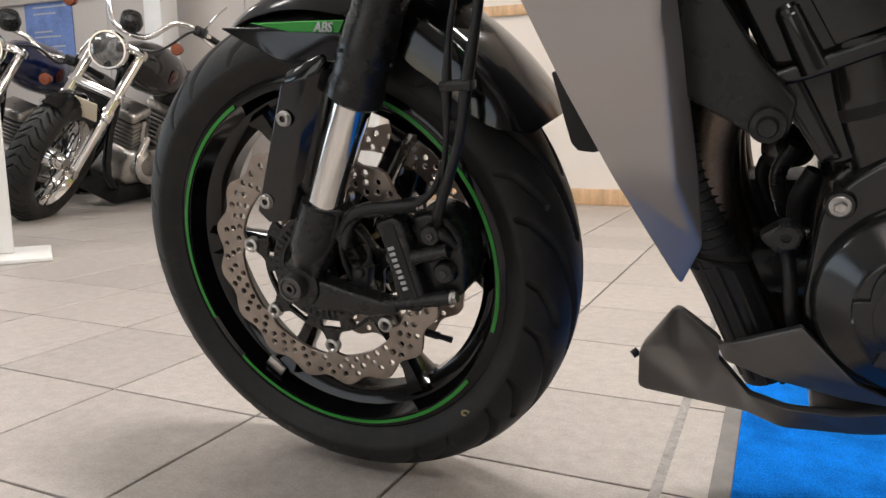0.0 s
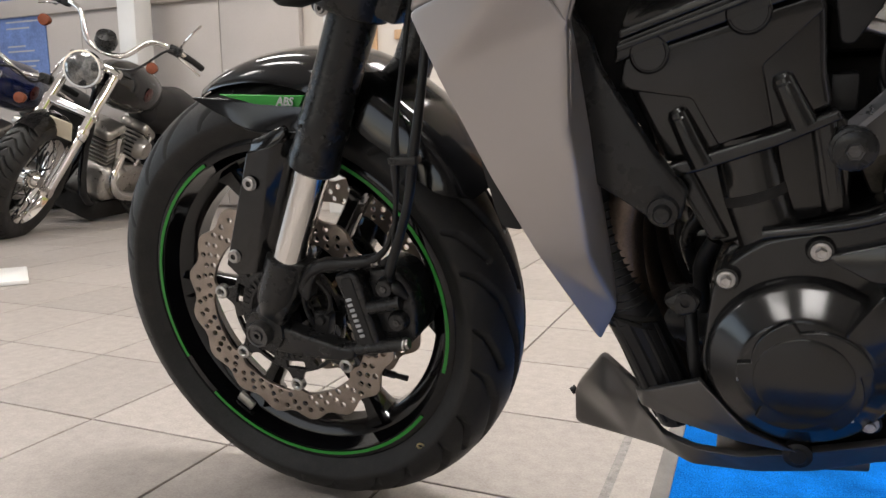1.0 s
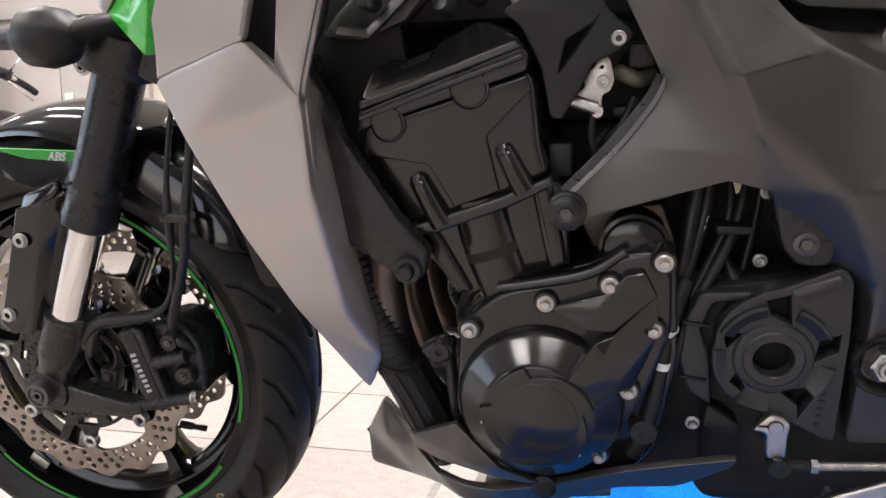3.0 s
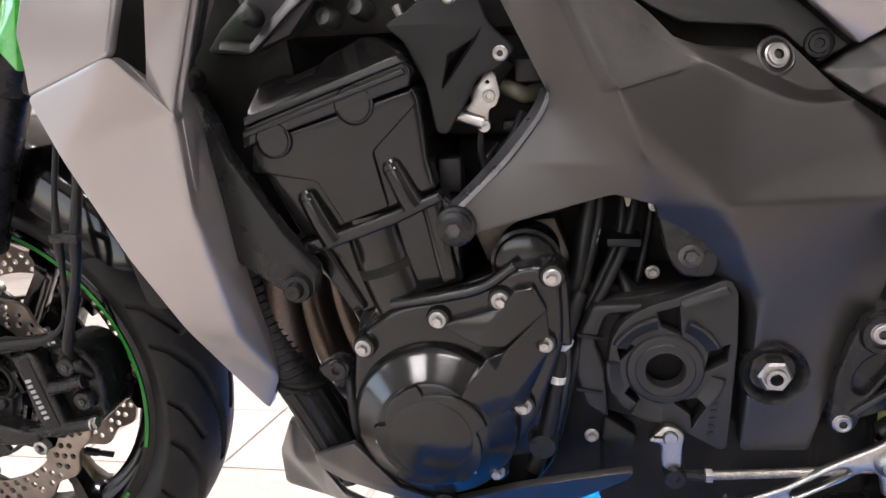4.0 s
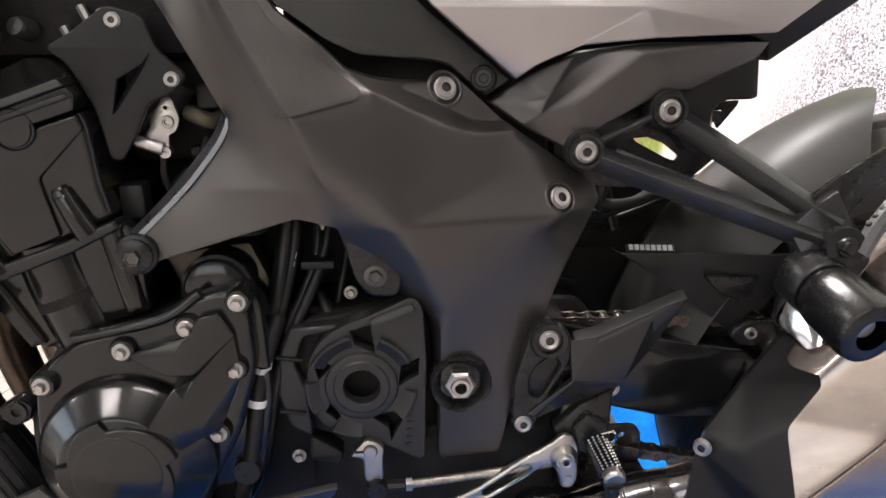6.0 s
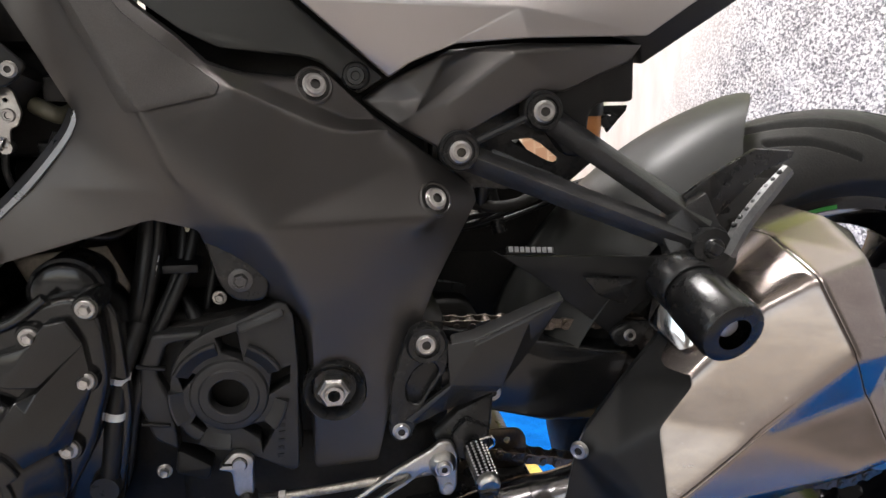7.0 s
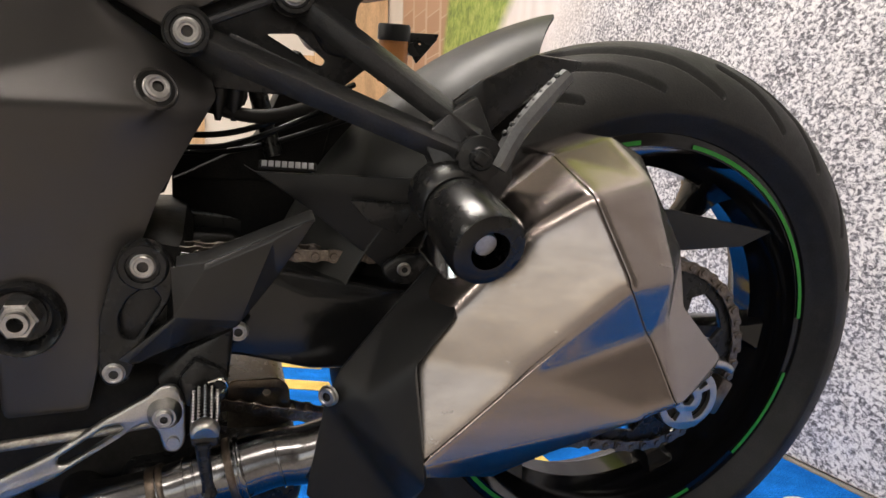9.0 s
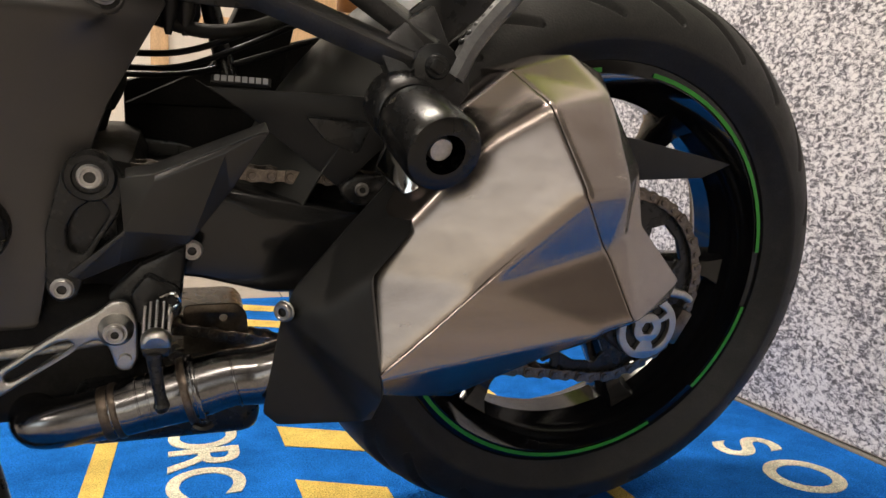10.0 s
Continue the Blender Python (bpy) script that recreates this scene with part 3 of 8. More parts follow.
def tyre_mesh(name, crown, half, bead, bead_half, grooves, repeat, n_th=1400, n_s=100):
    """A tyre turned about y, with grooves cut into the tread. grooves: lines in (share of the half width, share of one repeat)."""
    prof = []
    s = np.linspace(-1, 1, n_s)
    ang = s * radians(78)
    side = half / math.sin(radians(78))
    drop = half * 0.95
    for a in ang:
        prof.append((crown - drop * (1 - math.cos(a)) * 1.02, side * math.sin(a)))
    inner_l, inner_r = [(bead, -bead_half), (bead + 0.012, -bead_half - 0.006), (bead + 0.022, -half * 0.985)], [(bead + 0.022, half * 0.985), (bead + 0.012, bead_half + 0.006), (bead, bead_half)]
    full = inner_l + prof + inner_r
    r0, y0 = np.array([p[0] for p in full]), np.array([p[1] for p in full])
    th = np.linspace(0, 2 * math.pi, n_th, endpoint=False)
    R = np.repeat(r0[None, :], n_th, 0)
    arc = np.concatenate([[-1.2] * 3, s, [1.2] * 3])
    depth = np.zeros_like(R)
    cell = 2 * math.pi / repeat
    for mirror in (1, -1):
        for line in grooves:
            for (s0, t0, w0), (s1, t1, w1) in zip(line, line[1:]):
                for shift in (-1, 0, 1):
                    tt = ((th / cell + (0.5 if mirror < 0 else 0)) % 1.0)[:, None] * cell * crown
                    ss = arc[None, :] * mirror * half * 1.25
                    a = np.array([s0 * half * 1.25, (t0 + shift) * cell * crown])
                    c = np.array([s1 * half * 1.25, (t1 + shift) * cell * crown])
                    d = c - a
                    k = np.clip(((ss - a[0]) * d[0] + (tt - a[1]) * d[1]) / (d @ d), 0, 1)
                    dist = np.hypot(ss - a[0] - k * d[0], tt - a[1] - k * d[1])
                    w = (w0 + (w1 - w0) * k) * 0.0019
                    depth = np.maximum(depth, np.clip((w - dist) / (w * 0.7), 0, 1) * 0.0085 * np.ones_like(R))
    R = R - depth * (np.abs(arc)[None, :] < 1.0)
    X, Z = R * np.cos(th)[:, None], R * np.sin(th)[:, None]
    Y = np.repeat(y0[None, :], n_th, 0)
    verts = np.stack([X, Y, Z], -1).reshape(-1, 3)
    m = len(full)
    i, j = np.meshgrid(np.arange(n_th), np.arange(m - 1), indexing="ij")
    i2 = (i + 1) % n_th
    quads = np.stack([i * m + j, i * m + j + 1, i2 * m + j + 1, i2 * m + j], -1).reshape(-1, 4)
    me = bpy.data.meshes.new(name)
    me.from_pydata(verts.tolist(), [], quads.tolist())
    me.materials.append(RUBBER)
    me.shade_smooth()
    me.set_sharp_from_angle(angle=radians(50))
    return me


def arc_band(r0, r1, y, a0, a1, n=60):
    """A thin curved tape on the rim, raised by half a millimetre."""
    bm = bmesh.new()
    rows = []
    for k in range(n + 1):
        a = radians(a0 + (a1 - a0) * k / n)
        rows.append([bm.verts.new((r * math.cos(a), yy, r * math.sin(a))) for r, yy in ((r0, y), (r1, y), (r1, y + 0.0006), (r0, y + 0.0006))])
    for p, q in zip(rows, rows[1:]):
        for k in range(4):
            bm.faces.new((p[k], p[(k + 1) % 4], q[(k + 1) % 4], q[k]))
    bm.faces.new(rows[0]), bm.faces.new(rows[-1][::-1])
    return bm


def wheel_rim(parent, cx, cz, half, spoke_angles, hub_half, tapes, spoke_w, flange):
    w = new("rim", mesh_from("rim", lathe([
        (0.2065, -half + 0.022), (0.213, -half + 0.006), (0.2145, -half), (0.2250, -half - 0.001), (0.2285, -half + 0.001), (0.2285, -half + 0.008), (0.2165, -half + 0.012),
        (0.2155, -half + 0.030), (0.204, -half * 0.2), (0.204, half * 0.2), (0.2155, half - 0.030), (0.2165, half - 0.012), (0.2285, half - 0.008), (0.2285, half - 0.001), (0.2250, half + 0.001), (0.2145, half), (0.213, half - 0.006), (0.2065, half - 0.022),
        (0.198, half * 0.45), (0.188, half * 0.25), (0.188, -half * 0.25), (0.198, -half * 0.45)], n=128, closed=True), RIM))
    w.parent = parent
    w.location = (cx, 0, cz)
    tagged(w, "gloss black cast alloy rim")
    hub = part("hub", lathe([(0.001, -hub_half), (0.026, -hub_half), (0.032, -hub_half + 0.004), (flange, -hub_half * 0.7), (flange - 0.006, -0.02), (0.045, 0.0), (flange - 0.006, 0.02), (flange, hub_half * 0.7), (0.032, hub_half - 0.004), (0.026, hub_half), (0.001, hub_half)], n=48), RIM, w)
    me = None
    for a in spoke_angles:
        if me is None:
            rows = [(0.040, 0.018, 0.030), (0.075, 0.0145, 0.024), (0.12, 0.012, 0.019), (0.165, 0.012, 0.019), (0.184, 0.016, 0.024), (0.196, 0.026, 0.032)]
            bm, rr = bmesh.new(), []
            for r, hw, hd in rows:
                hw *= spoke_w
                rr.append([bm.verts.new(v) for v in ((r, -hd, -hw * 0.55), (r, -hd, hw * 0.55), (r, -hd * 0.4, hw), (r, hd * 0.4, hw), (r, hd, hw * 0.55), (r, hd, -hw * 0.55), (r, hd * 0.4, -hw), (r, -hd * 0.4, -hw))])
            for p, q in zip(rr, rr[1:]):
                for k in range(8):
                    bm.faces.new((p[k], p[(k + 1) % 8], q[(k + 1) % 8], q[k]))
            me = mesh_from("spoke", bm, RIM, 30)
        again("spoke", me, w, pose(0, 0, 0, 0, -a, 0))
    for side, a0, a1 in tapes:
        part("rim_tape", arc_band(0.2163, 0.2207, side * (half + 0.0016) - (0.0006 if side < 0 else 0), a0, a1), GREEN, w, "green reflective rim tape")
    return w


# bolts
def bolt_mesh(name, r, h, m, hexed=False, flange=1.5, socket=True):
    """A bolt head that looks towards -y, its seat at y = 0."""
    head = lathe([(flange * r, 0), (flange * r, -h * 0.18), (flange * r * 0.93, -h * 0.26), (r, -h * 0.3), (r, -h * 0.80), (r * 0.90, -h), (r * 0.74, -h), (r * 0.66, -h * 0.84), (r * (0.47 if socket else 0.01), -h * 0.82)] + ([(r * 0.42, -h * 0.35), (0.0001, -h * 0.33)] if socket else []), n=6 if hexed else 24)
    if hexed:
        head = join(head, lathe([(r * 1.55, 0.0), (r * 1.55, -h * 0.2), (r * 1.4, -h * 0.28), (0.0001, -h * 0.28)], n=24))
    me = mesh_from(name, head, m, 30)
    if socket:
        me.materials.append(SOCKETSHADE)
        for p in me.polygons:
            if math.hypot(p.center.x, p.center.z) < r * 0.45 and p.center.y > -h * 0.8:
                p.material_index = 1
    return me


B_SOCKET = bolt_mesh("bolt", 0.0070, 0.0045, BOLT, flange=1.1)
B_CASE = bolt_mesh("bolt", 0.0048, 0.0075, BOLT, True, 1.1, False)
B_BIG = bolt_mesh("bolt", 0.0093, 0.0045, BOLT, flange=1.12)
PHOSPHATE = paint("grey_phosphate_steel", (0.10, 0.098, 0.098), 0.38, metal=0.85, var=0.2, scale=70, bump=0.1)
B_BLACK = bolt_mesh("bolt", 0.0105, 0.010, PHOSPHATE, True, 1.1, False)
B_SMALL = bolt_mesh("bolt", 0.0045, 0.004, BOLT)


def bolt(me, parent, x, y, z, s=1.0):
    return again("bolt", me, parent, Matrix.LocRotScale((x, y, z), Euler((0, random.uniform(0, 1), 0)), (s, s, s)))


# front wheel
front_wheel = new("front_wheel")
front_wheel.parent = bike
F_GROOVES = [[(0.05, -0.25, 2.6), (0.20, 0.25, 3.0), (0.48, 0.75, 3.0), (0.74, 1.00, 2.6), (0.93, 1.08, 2.0)], [(0.50, 0.10, 2.2), (0.76, 0.42, 2.4), (0.93, 0.50, 1.8)]]
fr_rim = wheel_rim(front_wheel, FX, FZ, 0.047, [-3 + 60 * k for k in range(6)], 0.058, [(-1, 118, 205), (-1, 222, 322), (-1, -18, 68), (1, 100, 200), (1, 220, 330), (1, -20, 70)], 1.0, 0.05)
t = new("tyre", tyre_mesh("tyre", 0.300, 0.061, 0.2255, 0.044, F_GROOVES, 13))
t.parent, t.location = front_wheel, (FX, 0, FZ)
tagged(t, "black grooved road tyre with slight dust")
part("balance_dot", lathe([(0.003, 0), (0.003, -0.0012), (0.0055, -0.0012), (0.0055, 0)], (0.1705, -0.0585, 0.1305), (-0.25, 1, 0.28), n=16, closed=True), paint("brass_ring", (0.7, 0.6, 0.35), 0.3, metal=1.0), front_wheel, "small yellow ring mark on the sidewall")
part("valve_stem", join(tube([(0.146, -0.028, 0.209), (0.132, -0.040, 0.219)], [0.0042, 0.0034], 10, 3), tube([(0.134, -0.038, 0.2175), (0.123, -0.047, 0.2255)], 0.0050, 10, 2)), HOSE, front_wheel, "black rubber tyre valve")
part("balance_weight", turned(box(-0.014, 0.014, -0.003, 0.003, -0.008, 0.008, 0.002), pose(-0.118, -0.036, 0.142, 0, 40, 0)), ALLOY, front_wheel, "stick-on wheel balance weight")


def wave_disc(y, side):
    r_out, n = 0.1515, 16
    outer = []
    for k in range(n * 16):
        a = 2 * math.pi * k / (n * 16)
        ph = (k % 16) / 16
        outer.append((r_out + 0.0045 * (1 if ph < 0.5 else -1) * min(1, 6 * min(ph % 0.5, 0.5 - ph % 0.5)), a))
    outer = [(r * math.cos(a), r * math.sin(a)) for r, a in outer]
    inner = []
    for k in range(120):
        a = 2 * math.pi * k / 120
        lug = max(0, math.cos((a - 2.007) * 7)) ** 12
        inner.append(((0.1165 - 0.011 * lug) * math.cos(a), (0.1165 - 0.011 * lug) * math.sin(a)))
    holes = []
    for k in range(48):
        a = 2 * math.pi * k / 48
        for row, (r, off) in enumerate(((0.1222, 0.0), (0.1318, 0.045), (0.1412, 0.09))):
            if (k + 2 * row) % 6:
                holes.append([(p[0], p[1]) for p in ring(r * math.cos(a + off), r * math.sin(a + off), 0.0038, 12)])
    d = part("brake_disc", plate([outer, inner] + holes, -0.0025, 0.0025, 0.0005, 0), DISC, front_wheel, "wavy drilled steel brake disc")
    d.location = (FX, y, FZ)
    arms = []
    for k in range(240):
        a = 2 * math.pi * k / 240
        lug = max(0, math.cos((a - 2.007) * 7)) ** 3
        arms.append(((0.084 + 0.020 * lug) * math.cos(a), (0.084 + 0.020 * lug) * math.sin(a)))
    windows = []
    for k in range(10):
        a = 2 * math.pi * (k + 0.5) / 10
        q = [(0.070, a - 0.20), (0.070, a + 0.20), (0.080, a + 0.18), (0.080, a - 0.18)]
        windows.append([(r * math.cos(b_), r * math.sin(b_)) for r, b_ in q])
    car = part("disc_carrier", plate([arms, ring(0, 0, 0.046, 32)] + windows, -0.003, 0.003, 0.0006, 0), SATIN, front_wheel, "black disc carrier")
    car.location = (FX, y + side * 0.001, FZ)
    me = mesh_from("disc_button", lathe([(0.0042, 0.003), (0.0042, -0.004), (0.0060, -0.0060), (0.0092, -0.0048), (0.0100, 0.0035), (0.0042, 0.0035)], n=24, closed=True), ALLOY)
    for k in range(7):
        a = radians(115 + 360 * k / 7)
        again("disc_button", me, front_wheel, pose(FX + 0.1025 * math.cos(a), y, FZ + 0.1025 * math.sin(a)))
    return d


wave_disc(-0.062, 1)
wave_disc(0.062, -1)
slots = [[(r * math.cos(a), r * math.sin(a)) for r, a in ((0.052, k0 - 0.035), (0.052, k0 + 0.035), (0.060, k0 + 0.032), (0.060, k0 - 0.032))] for k0 in (2 * math.pi * k / 40 for k in range(40))]
ab = part("sensor_ring", plate([ring(0, 0, 0.063, 60), ring(0, 0, 0.048, 48)] + slots, -0.001, 0.001, 0.0002, 0), SATIN, front_wheel, "slotted wheel speed sensor ring")
ab.location = (FX, -0.073, FZ)

# fork: chrome tube, black upper tube, axle clamp, guard
FD = Vector((0.422, 0, 0.907))


def fork_leg(side):
    y = side * 0.100
    ax = Vector((0.022, y, 0.352))
    leg = part("fork_leg", lathe([(0.0001, 0.325), (0.0262, 0.325), (0.0262, 0.158), (0.0272, 0.155), (0.0276, 0.135), (0.0286, 0.132), (0.0286, 0.118), (0.0272, 0.114), (0.0278, 0.095), (0.0298, 0.090), (0.0298, 0.076), (0.025, 0.072)], ax + FD * 0.098, FD, 40), SATIN, bike, "satin black upside-down fork leg")
    for h in (0.124,):
        for a in range(6):
            q = Vector((0, 0, 1)).rotation_difference(FD)
            p = ax + FD * (0.098 + h) + q @ (Vector((math.cos(a * 1.05), math.sin(a * 1.05), 0)) * 0.0290)
            part("ring_tab", lathe([(0.0001, 0.002), (0.0022, 0.002), (0.0022, -0.002), (0.0001, -0.002)], p, (0, 1, 0), 8), SATIN, leg)
    part("chrome_tube", lathe([(0.0001, 0.18), (0.0208, 0.18), (0.0208, 0.03), (0.0001, 0.03)], ax, FD, 40), CHROME, leg, "polished chrome stanchion")
    low = part("axle_clamp", join(lathe([(0.0001, 0.052), (0.0225, 0.052), (0.0265, 0.049), (0.027, 0.0), (0.0255, -0.012), (0.020, -0.030), (0.0001, -0.030)], ax, FD, 36),
                                  lathe([(0.016, -0.022), (0.027, -0.020), (0.030, -0.012), (0.030, 0.020), (0.0001, 0.020), (0.0001, -0.014), (0.016, -0.014)], (FX, y - side * 0.0 - 0.004 * side, FZ), (0, 1, 0), 40)), SATIN, bike, "black cast fork bottom with axle clamp")
    part("axle", lathe([(0.0035, -0.012), (0.0035, -0.0285), (0.0070, -0.0290), (0.0078, -0.0268), (0.0115, -0.0268), (0.0122, -0.0285), (0.0150, -0.0280), (0.0160, -0.025), (0.0160, 0.0), (0.0001, 0.0), (0.0001, -0.012)], (FX, y + side * 0.003, FZ), (0, -side, 0), 32), PHOSPHATE, low, "hollow front axle end")
    part("fork_casting", shell([(0.026, y + side * 0.010, 0.400), (0.048, y + side * 0.024, 0.398), (0.072, y + side * 0.010, 0.393), (0.056, y + side * 0.010, 0.357), (0.036, y + side * 0.018, 0.326), (0.020, y + side * 0.014, 0.300), (-0.020, y + side * 0.014, 0.320), (-0.006, y + side * 0.014, 0.336), (0.020, y + side * 0.026, 0.345)],
                              [(0, 1, 8, 7), (1, 2, 3, 8), (3, 4, 8), (8, 4, 5, 6, 7)], (0, -side * 0.034, 0), 0.006, 4, angle=5), SATIN, low, "tapered cast fork foot", 50)
    part("caliper_arm", plate([fillet([(0.006, 0.318), (0.026, 0.309), (0.062, 0.300), (0.108, 0.290), (0.124, 0.291), (0.124, 0.277), (0.090, 0.271), (0.040, 0.272), (0.004, 0.276)], 0.006)], y - 0.013, y + 0.013, 0.004, 3), SATIN, low, "caliper mounting arm")
    part("caliper_arm", plate([fillet([(0.052, 0.362), (0.070, 0.392), (0.092, 0.399), (0.112, 0.398), (0.112, 0.386), (0.088, 0.384), (0.076, 0.370), (0.066, 0.342)], 0.006)], y - 0.010, y + 0.012, 0.004, 3), SATIN, low)
    return leg


fork_leg(-1)
fork_leg(1)
guard = part("fork_guard", shell([(0.024, -0.122, 0.530), (0.056, -0.119, 0.536), (0.004, -0.119, 0.381), (-0.020, -0.122, 0.379), (-0.033, -0.122, 0.392), (0.076, -0.100, 0.542), (0.022, -0.098, 0.382)],
                                 [(0, 1, 2, 3, 4), (1, 5, 6, 2)], (0.002, 0.010, 0), 0.0015), MUD, bike, "black fork guard plate held by two bolts", 20)
bolt(B_SOCKET, guard, 0.0235, -0.1235, 0.4945, 1.1)
bolt(B_SOCKET, guard, -0.0185, -0.1215, 0.4035, 1.1)

# caliper and brake lines
cal = part("brake_caliper", plate([fillet([(0.104, 0.380), (0.128, 0.388), (0.137, 0.382), (0.145, 0.345), (0.157, 0.291), (0.147, 0.278), (0.124, 0.281), (0.117, 0.320), (0.113, 0.350)], 0.006)], -0.106, -0.070, 0.0045, 3), SATIN, bike, "black radial brake caliper")
part("caliper_face", plate([fillet([(0.113, 0.376), (0.128, 0.381), (0.150, 0.292), (0.143, 0.284), (0.130, 0.287), (0.119, 0.350)], 0.004)], -0.1072, -0.104, 0.0008, 2), PLASTIC, cal)
part("caliper_half", plate([fillet([(0.140, 0.384), (0.164, 0.390), (0.182, 0.383), (0.196, 0.365), (0.200, 0.333), (0.197, 0.302), (0.180, 0.286), (0.152, 0.288), (0.142, 0.330)], 0.007)], -0.090, -0.030, 0.006, 3), SATIN, cal, "outer half of the caliper")
for cx, cz, r in ((0.166, 0.366, 0.0120), (0.178, 0.325, 0.0125)):
    part("piston_boss", lathe([(0.0001, -0.011), (r * 0.80, -0.011), (r * 0.88, -0.010), (r, -0.007), (r * 1.06, 0.003)], (cx, -0.090, cz), (0, 1, 0), 28), SATIN, cal)
    part("boss_plug", lathe([(0.0016, -0.0120), (0.0042, -0.0125), (0.0050, -0.0105)], (cx, -0.090, cz), (0, 1, 0), 6), PHOSPHATE, cal)
for (x0, z0), (x1, z1) in (((0.098, 0.391), (0.158, 0.401)), ((0.106, 0.284), (0.186, 0.2985)), ((0.146, 0.342), (0.186, 0.351))):
    part("mount_sleeve", tube([(x0, -0.104, z0), (x1, -0.100, z1)], 0.0080, 18, 1), SATIN, cal, "dark bolt sleeve")
    if x0 < 0.14:
        part("mount_bolt", join(tube([(x1, -0.100, z1), (x1 + 0.0055, -0.0995, z1 + 0.001)], 0.0066, 6, 1), tube([(x1 - 0.001, -0.100, z1), (x1 + 0.0015, -0.100, z1)], 0.0082, 18, 1)), BOLT, cal, "plated hexagon caliper bolt")
for k in range(8):
    part("maker_mark", turned(box(-0.0019, 0.0019, -0.0007, 0.0007, -0.0034, 0.0034 if k else 0.0045, 0.0005), pose(0.1222 + 0.0018 * k, -0.1078, 0.3520 - 0.0064 * k, 0, 72, 0)), LETTER, cal)
part("bleed_cap", join(tube([(0.160, -0.085, 0.372), (0.178, -0.092, 0.366), (0.190, -0.09, 0.353)], [0.006, 0.009, 0.004], 10, 4), lathe([(0.0001, 0.0), (0.007, 0.0), (0.007, 0.012), (0.004, 0.02), (0.0001, 0.02)], (0.176, -0.08, 0.340), (1, -0.3, 0.1), 12)), HOSE, cal)
part("brake_line", tube([(0.060, -0.090, 0.300), (0.056, -0.100, 0.335), (0.066, -0.108, 0.372), (0.092, -0.110, 0.393), (0.125, -0.108, 0.398), (0.155, -0.105, 0.402), (0.178, -0.105, 0.418), (0.195, -0.112, 0.448)], [0.0032, 0.0032, 0.004, 0.006, 0.0066, 0.005, 0.0035, 0.0035], 12), HOSE, bike, "black rubber brake hose")
part("brake_line", tube([(0.175, -0.095, 0.378), (0.184, -0.112, 0.396), (0.204, -0.121, 0.437), (0.220, -0.122, 0.480), (0.229, -0.122, 0.523), (0.240, -0.120, 0.570), (0.250, -0.110, 0.640), (0.255, -0.09, 0.74)], [0.005, 0.006, 0.0052, 0.005, 0.0062, 0.005, 0.0048, 0.0048], 12), HOSE, bike, "black rubber brake hose")
part("sensor_cable", tube([(0.178, -0.092, 0.395), (0.196, -0.116, 0.440), (0.205, -0.121, 0.480), (0.209, -0.122, 0.520), (0.214, -0.121, 0.560), (0.222, -0.118, 0.600), (0.236, -0.105, 0.680), (0.245, -0.09, 0.75)], [0.0028, 0.003, 0.003, 0.0055, 0.003, 0.003, 0.003, 0.003], 10), HOSE, bike, "thin black sensor cable")
part("sensor_cable", tube([(0.060, -0.088, 0.310), (0.083, -0.09, 0.330), (0.085, -0.092, 0.352), (0.072, -0.098, 0.374)], 0.0028, 10), HOSE, bike)
part("wheel_speed_sensor", join(turned(box(-0.012, 0.012, -0.006, 0.012, -0.016, 0.012, 0.004), pose(0.070, -0.088, 0.312, 0, 12, 0)), lathe([(0.0001, -0.005), (0.005, -0.005), (0.0065, -0.003), (0.0065, 0.004)], (0.072, -0.094, 0.316), (0, 1, 0), 16)), PLASTIC, bike, "black wheel speed sensor")
part("line_clamp", box(0.204, 0.236, -0.130, -0.113, 0.518, 0.527, 0.002), SATIN, bike, "brake hose clamp")

# front mudguard: a curved shell over the tyre, with a dark flank and green strip
def mudguard():
    bm, rows = bmesh.new(), []
    for k in range(41):
        f = k / 40
        deg = 113 - f * 82
        a = radians(deg)
        r = float(np.interp(deg, (31, 45, 56, 64, 73, 86, 97, 113), (0.329, 0.333, 0.336, 0.341, 0.341, 0.330, 0.320, 0.309)))
        w = min(0.082, 0.014 + 0.105 * f ** 0.6) if f < 0.93 else 0.082 - 0.016 * ((f - 0.93) / 0.07) ** 2
        drop = float(np.interp(deg, (31, 32, 34, 36.5, 42, 57, 66, 80, 113), (0.003, 0.008, 0.020, 0.030, 0.040, 0.046, 0.037, 0.028, 0.0)))
        row = []
        for u in np.linspace(-1, 1, 33):
            s = math.sin(u * math.pi / 2)
            c = abs(s)
            fall = 0.010 * c ** 2 + drop * c ** 9
            row.append(bm.verts.new((FX + (r - fall) * math.cos(a), s * w, FZ + (r - fall) * math.sin(a))))
        rows.append(row)
    for p, q in zip(rows, rows[1:]):
        for i in range(32):
            bm.faces.new((p[i], p[i + 1], q[i + 1], q[i]))
    bmesh.ops.recalc_face_normals(bm, faces=bm.faces)
    bmesh.ops.solidify(bm, geom=list(bm.faces), thickness=0.0025)
    return bm


